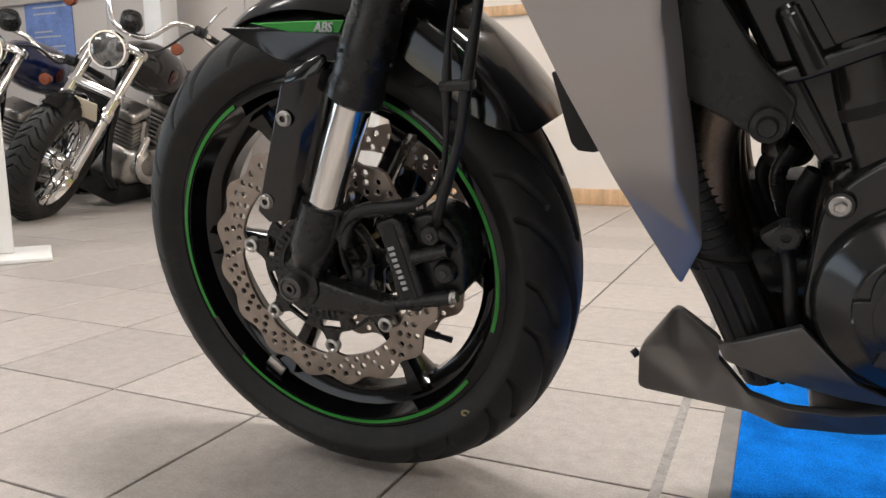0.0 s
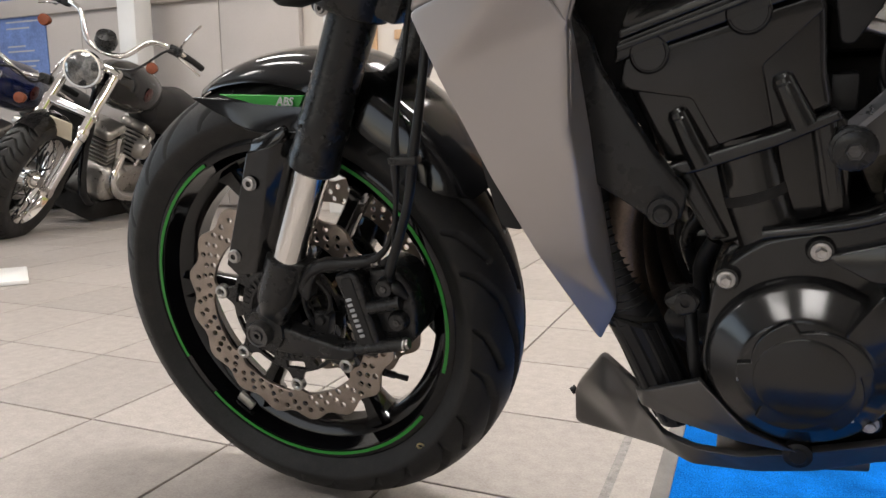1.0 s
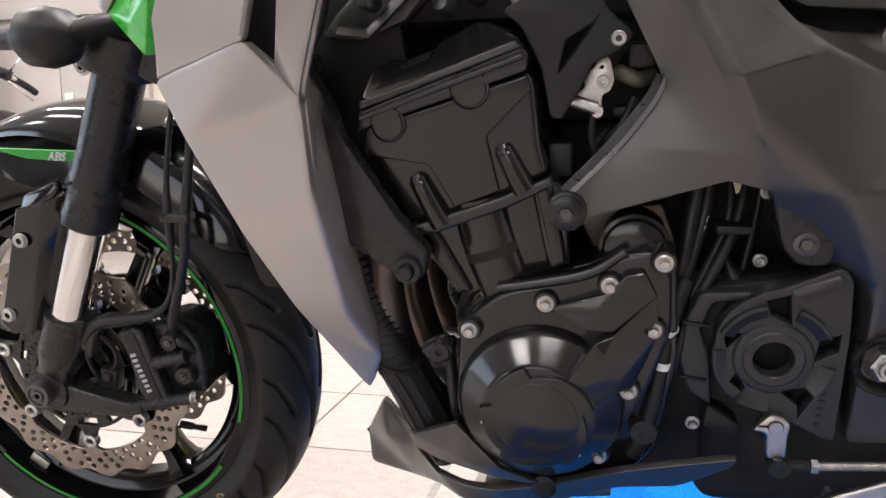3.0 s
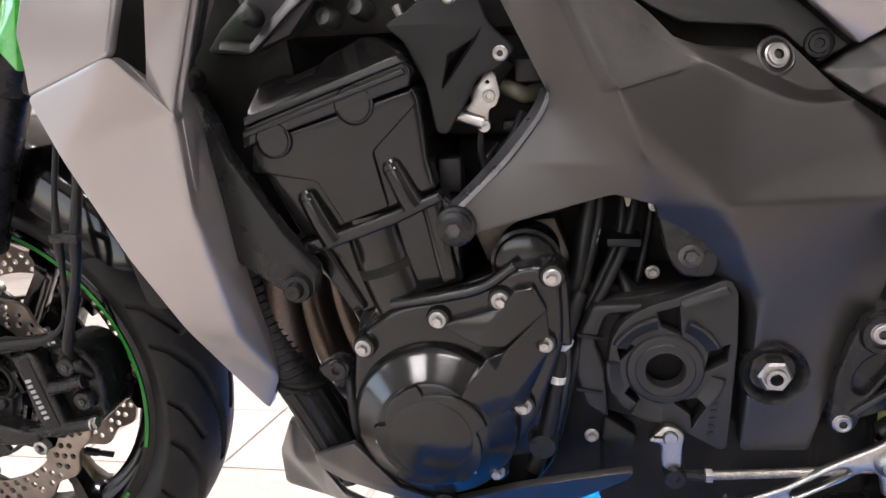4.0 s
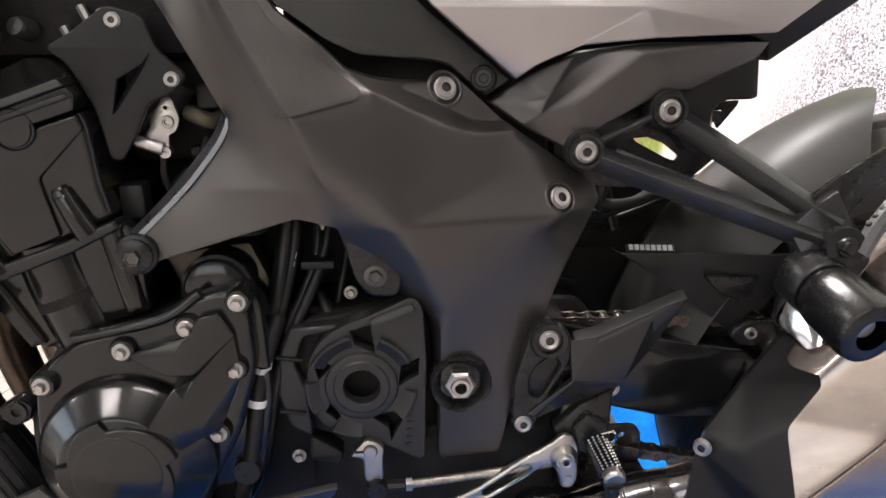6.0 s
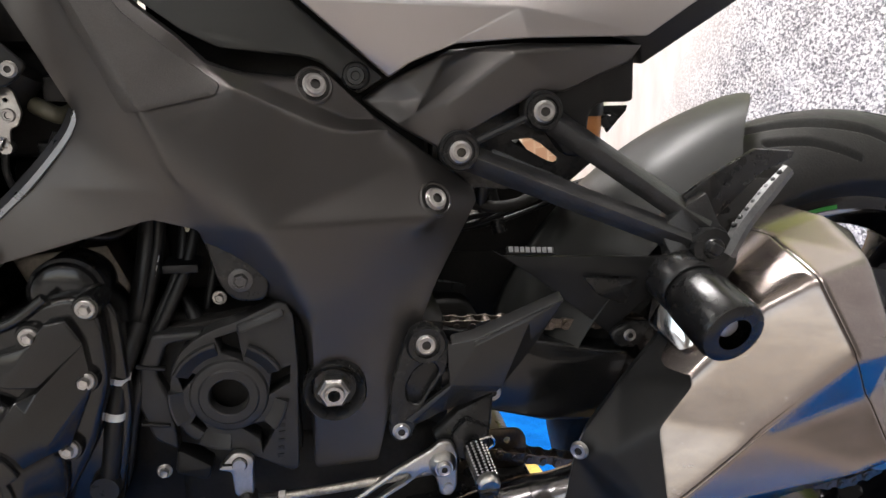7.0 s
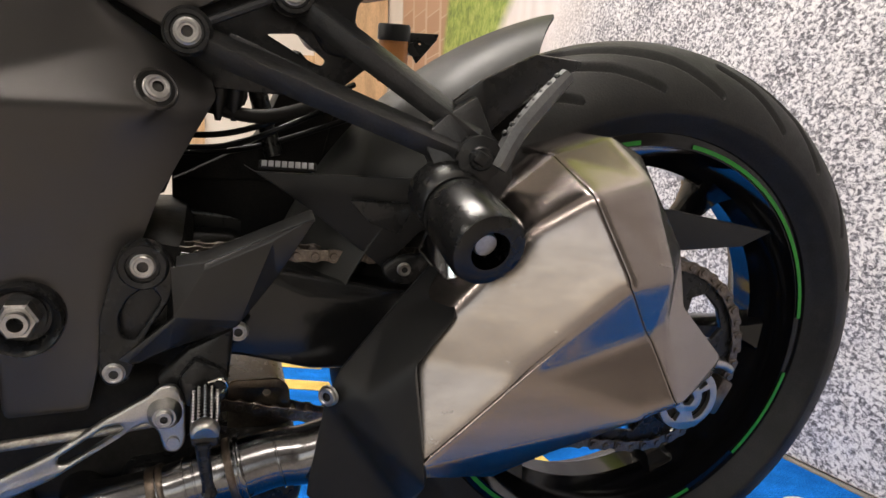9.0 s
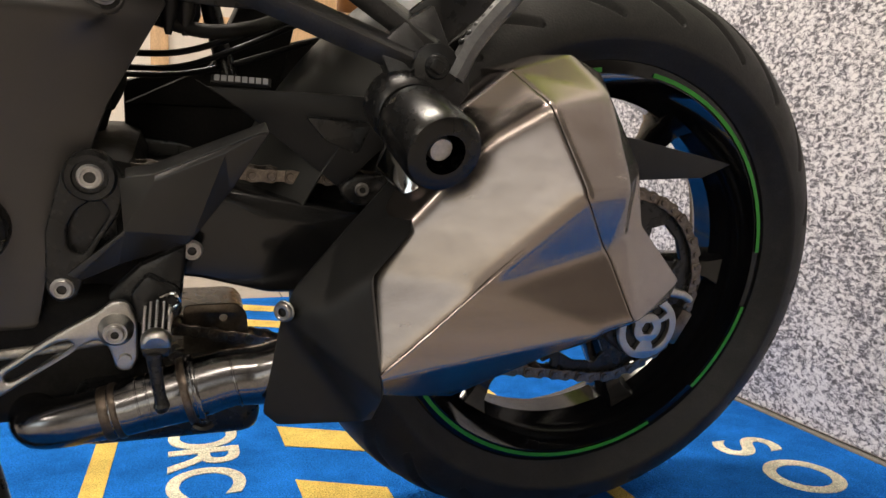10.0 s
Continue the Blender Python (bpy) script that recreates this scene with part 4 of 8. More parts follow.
mg = part("front_mudguard", mudguard(), MUD, bike, "gloss black front mudguard")
for s in (-1, 1):
    flank = soft([(-0.080, s * 0.079, 0.588), (-0.030, s * 0.082, 0.585), (0.092, s * 0.086, 0.578), (0.230, s * 0.082, 0.556), (0.240, s * 0.088, 0.520), (0.190, s * 0.090, 0.522), (0.130, s * 0.090, 0.534), (0.068, s * 0.098, 0.548), (0.012, s * 0.092, 0.546), (-0.010, s * 0.090, 0.557), (-0.045, s * 0.085, 0.572)],
                  [(0, 1, 10), (1, 2, 7, 8), (1, 8, 9, 10), (2, 6, 7)], (0, -s * 0.004, 0), 3, 8, 2, 0.001)
    fl = part("mudguard_side", flank, MUD, bike, "gloss black mudguard side panel")
    part("green_strip", shell([(-0.034, s * 0.0815, 0.590), (0.088, s * 0.0885, 0.586), (0.080, s * 0.0885, 0.574), (0.019, s * 0.0855, 0.578)], [(0, 1, 2, 3)], (0, -s * 0.004, 0), 0.0005, 1), GREEN, fl, "green accent strip")
words("lettering", "ABS", 0.0135, LETTER, mg, pose(0.062, -0.0898, 0.5802, 90, 3, -3), 0.0004, "grey ABS lettering", 0.0003, 0.3)
part("stay", shell([(0.012, -0.095, 0.539), (0.062, -0.102, 0.556), (0.068, -0.100, 0.548), (0.058, -0.104, 0.536), (0.026, -0.108, 0.524), (0.012, -0.104, 0.526)], [(0, 1, 2, 3, 4, 5)], (0, 0.02, 0), 0.004), MUD, mg)

# radiator shroud: matt silver blade, pale upper cowl, black vent
SH = [(0.391, -0.262, 0.697), (0.283, -0.215, 0.667), (0.305, -0.217, 0.616), (0.344, -0.212, 0.530), (0.377, -0.197, 0.458), (0.423, -0.151, 0.354), (0.440, -0.157, 0.392), (0.434, -0.178, 0.470), (0.424, -0.190, 0.560), (0.412, -0.192, 0.636),
      (0.419, -0.234, 0.651), (0.402, -0.236, 0.676), (0.416, -0.224, 0.561), (0.423, -0.196, 0.455), (0.309, -0.240, 0.717), (0.345, -0.255, 0.790), (0.400, -0.250, 0.790), (0.398, -0.250, 0.735), (0.452, -0.225, 0.760), (0.452, -0.190, 0.760), (0.404, -0.190, 0.672), (0.421, -0.246, 0.762), (0.407, -0.238, 0.698), (0.49, -0.22, 0.80), (0.49, -0.18, 0.80), (0.45, -0.24, 0.80)]
shroud = part("radiator_shroud", soft(SH, [(0, 1, 2, 10), (2, 3, 12, 10), (3, 4, 13, 12), (4, 5, 6, 13), (10, 12, 8, 9), (12, 13, 7, 8), (13, 6, 7), (0, 10, 11)], (0, 0.012, 0), 4, 5, 2, 0.0012), SILVER, bike, "matt silver-grey radiator shroud blade")
part("cowl", shell(SH, [(1, 0, 17, 16, 15, 14)], (0, 0.012, 0), 0.004, 3), SILVER, shroud, "pale silver upper cowl")
part("cowl", soft(SH, [(11, 10, 18, 21, 22), (10, 9, 20, 19, 18), (21, 18, 23, 25), (18, 19, 24, 23)], (0, 0.012, 0), 4, 6, 2, 0.0012), SILVER, shroud, "silver rear cowl lip")
part("vent", shell([(0.360, -0.215, 0.690), (0.352, -0.215, 0.81), (0.47, -0.205, 0.81), (0.430, -0.205, 0.70), (0.404, -0.212, 0.655)], [(0, 1, 2, 3, 4)], (0, 0.01, 0), 0.001), PLASTIC, shroud, "black vent recess")
gp = [(0.231, -0.190, 0.722), (0.271, -0.205, 0.686), (0.297, -0.225, 0.735), (0.315, -0.235, 0.79), (0.262, -0.185, 0.76), (0.262, -0.206, 0.716)]
part("headlamp_cowl", shell(gp, [(0, 1, 5), (1, 2, 5), (5, 2, 3, 4), (0, 5, 4)], (0.01, 0.02, 0), 0.003), GREENPAINT, bike, "bright green painted headlamp side cowl")
part("cowl_edge", shell([(0.222, -0.19, 0.73), (0.231, -0.192, 0.722), (0.262, -0.188, 0.76), (0.30, -0.20, 0.80), (0.27, -0.19, 0.80)], [(0, 1, 2, 3, 4)], (0, 0.02, 0), 0.003), SILVER, bike, "silver cowl edge")
part("fork_clamp", join(lathe([(0.0001, -0.02), (0.040, -0.02), (0.042, -0.017), (0.042, 0.02), (0.0001, 0.02)], Vector((0.173, -0.100, 0.690)), FD, 30), box(0.135, 0.165, -0.128, -0.075, 0.672, 0.70, 0.006), turned(box(-0.03, 0.05, -0.10, 0.30, -0.018, 0.018, 0.006), pose(0.185, -0.02, 0.69, 0, 25, 0))), SATIN, bike, "black lower fork clamp")
for zz in (0.700, 0.676):
    bolt(B_SMALL, bike, 0.150, -0.130, zz, 1.2)
ind = part("turn_signal", join(lathe([(0.0001, -0.075), (0.0065, -0.075), (0.0085, -0.070), (0.0100, -0.01), (0.016, 0.0), (0.0255, 0.010), (0.028, 0.030), (0.024, 0.048), (0.012, 0.058), (0.0001, 0.058)], (0.125, -0.172, 0.706), (1, 0.02, -0.01), 20), tube([(0.175, -0.172, 0.708), (0.20, -0.14, 0.715), (0.22, -0.09, 0.72)], 0.011, 12, 3)), PLASTIC, bike, "black stalk turn signal")
part("signal_tip", lathe([(0.0001, -0.081), (0.0055, -0.081), (0.0072, -0.076), (0.0072, -0.070), (0.0001, -0.070)], (0.125, -0.172, 0.706), (1, 0.02, -0.01), 16), ALLOY, ind, "silver tip")
part("radiator", turned(box(-0.015, 0.015, -0.16, 0.16, -0.13, 0.10, 0.006), pose(0.385, 0, 0.58, 0, -14, 0)), DARK, bike, "dark finned radiator between the shrouds")
part("radiator_guard", shell([(0.331, -0.200, 0.540), (0.336, -0.200, 0.520), (0.345, -0.200, 0.485), (0.350, -0.199, 0.479), (0.362, -0.197, 0.477), (0.376, -0.190, 0.480), (0.350, -0.198, 0.540)], [(0, 1, 6), (1, 2, 5, 6), (2, 3, 4, 5)], (0, 0.012, 0), 0.002), PLASTIC, bike, "black inner radiator edge")
tank_s = part("fuel_tank", shell([(0.46, -0.13, 0.78), (0.52, -0.16, 0.86), (0.75, -0.16, 0.90), (0.90, -0.12, 0.80), (0.74, -0.12, 0.735), (0.60, -0.12, 0.765)], [(0, 1, 2, 3, 4, 5)], (0, 0.26, 0), 0.02, 3), MUD, bike, "black fuel tank underside")

# ---- engine ----
DULLALLOY = paint("dull_brown_alloy", (0.10, 0.09, 0.075), 0.4, metal=0.9, var=0.25, scale=30, bump=0.08)
engine = part("engine_block", plate([fillet([(0.470, 0.525), (0.606, 0.570), (0.618, 0.560), (0.622, 0.490), (0.575, 0.478), (0.530, 0.458)], 0.006)], -0.158, 0.16, 0.004, 2), ENGINE, bike, "black painted cylinder block")
part("cylinder_wall", tube([(0.541, -0.140, 0.552), (0.551, -0.140, 0.508), (0.566, -0.140, 0.466)], 0.0300, 40, 5), ENGINE, engine, "rounded cylinder wall")
part("block_rib", plate([fillet([(0.588, 0.566), (0.606, 0.570), (0.620, 0.494), (0.603, 0.488)], 0.003)], -0.166, -0.15, 0.006, 3), ENGINE, engine)
part("block_rib", plate([fillet([(0.480, 0.528), (0.500, 0.533), (0.535, 0.466), (0.520, 0.462)], 0.003)], -0.163, -0.15, 0.005, 3), ENGINE, engine)
# no slot is cut: a near-black band carries its shade
part("slot_band", tube([(0.5512, -0.140, 0.5075), (0.5540, -0.140, 0.4990)], 0.0303, 40, 1), DARK, engine, "proud dark band standing in for a shaded slot")
# joint flange under the head
part("head_joint", plate([fillet([(0.478, 0.528), (0.503, 0.536), (0.565, 0.557), (0.607, 0.574), (0.610, 0.566), (0.568, 0.546), (0.510, 0.525), (0.482, 0.518)], 0.003)], -0.1725, -0.15, 0.003, 3), COVER, engine, "glossy joint flange")
head = part("cylinder_head", plate([fillet([(0.446, 0.612), (0.458, 0.622), (0.588, 0.660), (0.594, 0.650), (0.598, 0.600), (0.604, 0.574), (0.565, 0.556), (0.505, 0.534), (0.482, 0.530), (0.455, 0.586)], 0.006)], -0.165, 0.16, 0.007, 4), ENGINE, bike, "black painted cylinder head")
part("head_panel", plate([fillet([(0.449, 0.617), (0.588, 0.657), (0.592, 0.646), (0.553, 0.608), (0.563, 0.561), (0.523, 0.546), (0.502, 0.584), (0.445, 0.593)], 0.003)], -0.1688, -0.16, 0.0018, 2), ENGINE, head, "raised panel of the cylinder head")
for (x0, z0), (x1, z1) in (((0.491, 0.572), (0.511, 0.531)), ((0.567, 0.597), (0.584, 0.562))):
    part("stud_boss", tube([(x0, -0.166, z0), ((x0 + x1) / 2, -0.168, (z0 + z1) / 2), (x1, -0.167, z1)], [0.0085, 0.0095, 0.011], 12, 3), ENGINE, head)
    part("stud_tip", tube([(x0 - 0.0015, -0.166, z0 + 0.003), (x0 + 0.002, -0.167, z0 - 0.005)], [0.006, 0.009], 10, 1), COVER, head)
part("cam_joint", plate([fillet([(0.443, 0.632), (0.584, 0.680), (0.590, 0.672), (0.588, 0.660), (0.458, 0.620), (0.441, 0.613)], 0.003)], -0.1715, 0.16, 0.0025, 3), ENGINE, head, "glossy cam cover joint")
part("cam_joint_rib", plate([fillet([(0.446, 0.640), (0.580, 0.685), (0.586, 0.679), (0.446, 0.633)], 0.002)], -0.1755, 0.16, 0.0016, 2), COVER, head)
part("cam_joint_rib", plate([fillet([(0.443, 0.628), (0.584, 0.674), (0.587, 0.670), (0.444, 0.623)], 0.001)], -0.1735, 0.16, 0.0012, 2), COVER, head)
for bx, bz, r in ((0.469, 0.620, 0.0155), (0.541, 0.647, 0.0165)):
    part("cam_plug", lathe([(0.0001, -0.1712), (r * 0.80, -0.1712), (r * 0.84, -0.1700), (r * 0.90, -0.1700), (r * 0.94, -0.1725), (r, -0.1715), (r, -0.155)], (bx, 0, bz), (0, 1, 0), 32), ENGINE, head)
part("cam_cover", shell([(0.446, -0.172, 0.640), (0.452, -0.150, 0.664), (0.472, -0.142, 0.672), (0.479, -0.150, 0.664), (0.504, -0.150, 0.672), (0.512, -0.145, 0.684), (0.543, -0.138, 0.699), (0.553, -0.140, 0.697), (0.580, -0.152, 0.686), (0.584, -0.174, 0.682), (0.515, -0.173, 0.661)],
                        [(0, 1, 2, 3), (0, 3, 4, 10), (10, 4, 5, 6, 7, 8, 9)], (0, 0.30, 0), 0.004, angle=6), ENGINE, head, "satin black cam cover leaning back")
part("cover_step", shell([(0.474, -0.146, 0.668), (0.482, -0.146, 0.662), (0.500, -0.146, 0.669), (0.507, -0.142, 0.679), (0.500, -0.139, 0.676)], [(0, 1, 2, 3, 4)], (0, 0.10, 0.006), 0.0015), ENGINE, head)
# crankcase
case = part("crankcase", plate([fillet([(0.520, 0.420), (0.530, 0.452), (0.560, 0.474), (0.640, 0.492), (0.665, 0.510), (0.692, 0.514), (0.712, 0.492), (0.716, 0.40), (0.70, 0.31), (0.66, 0.258), (0.600, 0.255), (0.520, 0.300)], 0.012)], -0.150, 0.15, 0.004, 2), ENGINE, bike, "black crankcase")
part("gearbox", plate([fillet([(0.690, 0.500), (0.730, 0.470), (0.860, 0.462), (0.870, 0.330), (0.840, 0.270), (0.800, 0.255), (0.640, 0.250)], 0.012)], -0.104, 0.14, 0.004, 2), DARK, case)
part("case_flange", plate([fillet([(0.523, 0.430), (0.536, 0.452), (0.562, 0.472), (0.640, 0.490), (0.662, 0.507), (0.690, 0.513), (0.706, 0.496), (0.708, 0.440), (0.690, 0.380), (0.668, 0.340), (0.640, 0.300), (0.545, 0.300), (0.515, 0.350)], 0.012)], -0.176, -0.145, 0.006, 4), COVER, case, "glossy crankcase flange")
part("case_rail", tube([(0.560, -0.172, 0.474), (0.600, -0.176, 0.482), (0.640, -0.176, 0.492), (0.668, -0.174, 0.511)], 0.005, 10), COVER, case)
# alternator cover: stepped dome with a cut-away corner
al = part("alternator_cover", lathe([(0.0001, -0.2075), (0.030, -0.2072), (0.0475, -0.2058), (0.0500, -0.2046), (0.0515, -0.2030), (0.0690, -0.1890), (0.0735, -0.1840), (0.0755, -0.178), (0.0755, -0.150)], (0.595, 0, 0.366), (0, 1, 0), 96), COVER, case, "round gloss black alternator cover")
steps = []
for a0, a1 in ((14, 100), (100, 168), (168, 228), (228, 300), (300, 374)):
    steps += [(0.595 + (0.0505 - 0.0100 * (k / 8) ** 1.5) * math.cos(radians(a0 + 1 + (a1 - a0 - 5) * k / 8)), 0.366 + (0.0505 - 0.0100 * (k / 8) ** 1.5) * math.sin(radians(a0 + 1 + (a1 - a0 - 5) * k / 8))) for k in range(9)]
part("cover_disc", plate([steps], -0.2112, -0.200, 0.0016, 2), COVER, al, "raised centre disc with swept steps")
part("cover_centre", lathe([(0.0001, -0.2135), (0.0335, -0.2130), (0.0365, -0.2118), (0.0375, -0.2095)], (0.595, 0, 0.366), (0, 1, 0), 64), COVER, al)
# ridges in bright zinc colour for the glints they catch
for a0, r, tilt in ((178, 0.0465, 8), (238, 0.0440, -28), (312, 0.0450, 26)):
    part("ridge_glint", turned(box(-0.0015, 0.0015, -0.0010, 0.0010, -0.0085, 0.0085, 0.0008), pose(0.595, 0, 0.366, 0, -a0, 0) @ pose(r, -0.2098, 0, 0, tilt, 0)), BOLT, al, "raised ridge, zinc-coloured for its glint")
part("cover_arm", shell([(0.612, -0.2125, 0.392), (0.616, -0.2125, 0.368), (0.660, -0.197, 0.388), (0.668, -0.194, 0.405), (0.652, -0.2015, 0.428), (0.645, -0.200, 0.437), (0.622, -0.207, 0.404), (0.659, -0.193, 0.441), (0.694, -0.184, 0.476), (0.697, -0.184, 0.440), (0.676, -0.187, 0.390)],
                        [(0, 1, 6), (1, 2, 3, 4, 6), (0, 6, 5), (6, 4, 5), (5, 4, 7), (4, 3, 9, 8, 7), (3, 2, 10, 9)], (0, 0.03, 0), 0.0016, 2, angle=4), COVER, al, "faceted arm of the cover", 25)
part("cover_arm", shell([(0.604, -0.184, 0.462), (0.656, -0.187, 0.478), (0.668, -0.187, 0.494), (0.684, -0.186, 0.496), (0.695, -0.184, 0.474), (0.660, -0.190, 0.442), (0.637, -0.193, 0.445), (0.611, -0.187, 0.457)], [(0, 1, 6, 7), (1, 2, 3, 4), (1, 4, 5, 6)], (0, 0.03, 0), 0.0025, 3, angle=4), COVER, al, "", 25)
for bx, bz in ((0.534, 0.437), (0.602, 0.465), (0.656, 0.483), (0.699, 0.504), (0.692, 0.444), (0.673, 0.385), (0.648, 0.318)):
    part("bolt_boss", lathe([(0.0001, -0.183), (0.0095, -0.183), (0.011, -0.180), (0.011, -0.15)], (bx, 0, bz), (0, 1, 0), 20), COVER, case)
    bolt(B_CASE, case, bx, -0.183, bz)
part("starter_motor", lathe([(0.0001, -0.158), (0.018, -0.158), (0.0255, -0.154), (0.0285, -0.146), (0.0285, 0.05)], (0.676, 0, 0.505), (0, 1, 0), 48), COVER, bike, "glossy black starter motor end")
part("starter_seat", lathe([(0.0275, -0.150), (0.0305, -0.1485), (0.0305, -0.141), (0.0275, -0.140)], (0.676, 0, 0.505), (0, 1, 0), 48, True), COVER, bike)
part("engine_bracket", shell([(0.625, -0.12, 0.530), (0.700, -0.11, 0.535), (0.720, -0.10, 0.48), (0.640, -0.12, 0.495)], [(0, 1, 2, 3)], (0, 0.04, 0), 0.004), DULLALLOY, bike, "dull metal plate behind the starter")
# sprocket cover with its five windows and centre hole
COVERPLASTIC = paint("satin_cover_plastic", (0.022, 0.022, 0.0225), 0.36, var=0.1, scale=12, grain=1300, bump=0.16, spec=0.42)
SPK = (0.7955, 0.4055)
wins = [[(0.787, 0.459), (0.791, 0.4455), (0.809, 0.4365), (0.8055, 0.4645)],
        [(0.8325, 0.4235), (0.8285, 0.4025), (0.8475, 0.4135), (0.8485, 0.4300)],
        [(0.803, 0.3735), (0.819, 0.360), (0.8205, 0.3465), (0.832, 0.3685), (0.8235, 0.3775)],
        [(0.767, 0.3895), (0.7615, 0.3800), (0.7725, 0.3700), (0.7765, 0.3715)],
        [(0.7565, 0.4315), (0.7545, 0.4230), (0.7570, 0.4125), (0.7700, 0.4265)]]
sc = part("sprocket_cover", plate([fillet([(0.757, 0.447), (0.769, 0.458), (0.784, 0.466), (0.804, 0.4725), (0.841, 0.489), (0.848, 0.487), (0.853, 0.477), (0.855, 0.428), (0.852, 0.329), (0.846, 0.326), (0.811, 0.345), (0.778, 0.359), (0.760, 0.366), (0.748, 0.385), (0.746, 0.410), (0.749, 0.432)], 0.005), ring(SPK[0], SPK[1], 0.030, 40)] + wins, -0.146, -0.124, 0.0012, 2), COVERPLASTIC, bike, "black plastic front sprocket cover")
part("cover_rotor", lathe([(0.0160, -0.1370), (0.0165, -0.1495), (0.0175, -0.1508), (0.0245, -0.1508), (0.0262, -0.1494), (0.0300, -0.1494), (0.0322, -0.1486), (0.0338, -0.1462), (0.0338, -0.135)], (SPK[0], 0, SPK[1]), (0, 1, 0), 72, True), COVERPLASTIC, sc, "raised round boss with a centre hole", 30)
for a0, a1 in ((28, 68), (100, 152), (172, 208), (236, 268), (318, 352)):
    ramp, rim = bmesh.new(), []
    for k in range(13):
        a = radians(a0 + (a1 - a0) * k / 12)
        rim.append([ramp.verts.new((SPK[0] + r * math.cos(a), y, SPK[1] + r * math.sin(a))) for r, y in ((0.0375, -0.1455), (0.0480, -0.1520), (0.0500, -0.1520), (0.0510, -0.1505), (0.0510, -0.1440), (0.0375, -0.1440))])
    for p, q in zip(rim, rim[1:]):
        for k in range(6):
            ramp.faces.new((p[k], p[(k + 1) % 6], q[(k + 1) % 6], q[k]))
    ramp.faces.new(rim[0]), ramp.faces.new(rim[-1][::-1])
    bmesh.ops.recalc_face_normals(ramp, faces=ramp.faces)
    part("cover_ramp", ramp, COVERPLASTIC, sc, "", 30)
part("cover_back", plate([fillet([(0.735, 0.460), (0.850, 0.480), (0.856, 0.330), (0.800, 0.335), (0.730, 0.355), (0.720, 0.420)], 0.01)], -0.124, -0.105, 0.003), DARK, sc)
part("cover_flap", plate([fillet([(0.733, 0.461), (0.776, 0.463), (0.776, 0.456), (0.745, 0.452), (0.735, 0.425), (0.745, 0.40), (0.748, 0.350), (0.728, 0.362), (0.718, 0.395), (0.722, 0.435)], 0.005)], -0.138, -0.118, 0.003, 2), COVERPLASTIC, sc)
part("cover_ridge", shell([(0.804, -0.1468, 0.471), (0.843, -0.1468, 0.4855), (0.847, -0.151, 0.4775), (0.807, -0.151, 0.4630)], [(0, 1, 2, 3)], (0, 0.012, 0), 0.003), COVERPLASTIC, sc)
for k in range(7):
    part("mark_bar", turned(box(-0.0016, 0.0016, -0.0005, 0.0005, -0.0028, 0.0028), pose(0.8365 + 0.0006 * k, -0.1465, 0.343 + 0.0075 * k, 0, 85, 0)), SATIN, sc)
for zz in (0.432, 0.378):
    part("cover_rib", turned(box(-0.012, 0.012, -0.003, 0.003, -0.0016, 0.0016, 0.001), pose(0.731, -0.138, zz, 0, 8, 0)), PLASTIC, sc)
# hoses and looms between engine and frame
part("hose", tube([(0.735, -0.085, 0.570), (0.728, -0.095, 0.520), (0.722, -0.105, 0.488), (0.715, -0.110, 0.454)], 0.0095, 12), HOSE, bike, "thick black coolant hose")
part("hose", tube([(0.742, -0.09, 0.575), (0.738, -0.10, 0.525), (0.724, -0.112, 0.470), (0.716, -0.115, 0.450)], 0.0055, 12), HOSE, bike, "black hose with faint print")
for k in range(6):
    part("print_bar", turned(box(-0.0004, 0.0004, -0.001, 0.001, -0.003, 0.003), pose(0.7395 - 0.0022 * k, -0.1065 - 0.0008 * k, 0.520 - 0.0085 * k, 0, 16, 0)), LETTER, bike)
part("hose_clip", lathe([(0.0105, -0.006), (0.012, -0.006), (0.012, 0.006), (0.0105, 0.006)], (0.717, -0.111, 0.457), (0.2, 0, 1), 18, True), SATIN, bike)
part("hose", tube([(0.722, -0.120, 0.466), (0.714, -0.132, 0.445), (0.706, -0.142, 0.424), (0.701, -0.150, 0.396), (0.694, -0.152, 0.35), (0.680, -0.150, 0.30)], 0.0080, 12), HOSE, bike, "black breather hose")
part("hose_label", lathe([(0.0082, -0.0085), (0.0087, -0.0085), (0.0087, 0.0085), (0.0082, 0.0085)], (0.706, -0.142, 0.424), (0.25, -0.35, 0.95), 16, True), WHITE, bike, "white printed tag")
for dz in (-0.004, 0.001, 0.005):
    part("tag_print", turned(box(-0.006, 0.004, -0.0004, 0.0004, -0.0009, 0.0009), pose(0.7045, -0.1503, 0.4215 + dz, -18, 15, 0)), DARK, bike)
part("paint_dab", lathe([(0.0082, -0.0035), (0.0088, -0.003), (0.0088, 0.003), (0.0082, 0.0035)], (0.701, -0.150, 0.396), (0.2, 0.1, 0.95), 14, True), WHITE, bike, "dab of white paint")
part("cable", tube([(0.775, -0.085, 0.570), (0.765, -0.105, 0.520), (0.748, -0.118, 0.480), (0.728, -0.128, 0.440), (0.713, -0.135, 0.390), (0.700, -0.138, 0.330), (0.680, -0.135, 0.285)], 0.0052, 12), HOSE, bike, "black wiring loom")
part("cable", tube([(0.760, -0.080, 0.572), (0.758, -0.10, 0.520), (0.742, -0.112, 0.480), (0.728, -0.12, 0.45)], 0.0045, 10), HOSE, bike)
part("cable", tube([(0.79, -0.07, 0.565), (0.785, -0.08, 0.52), (0.775, -0.09, 0.47), (0.77, -0.09, 0.45)], 0.004, 10), HOSE, bike)
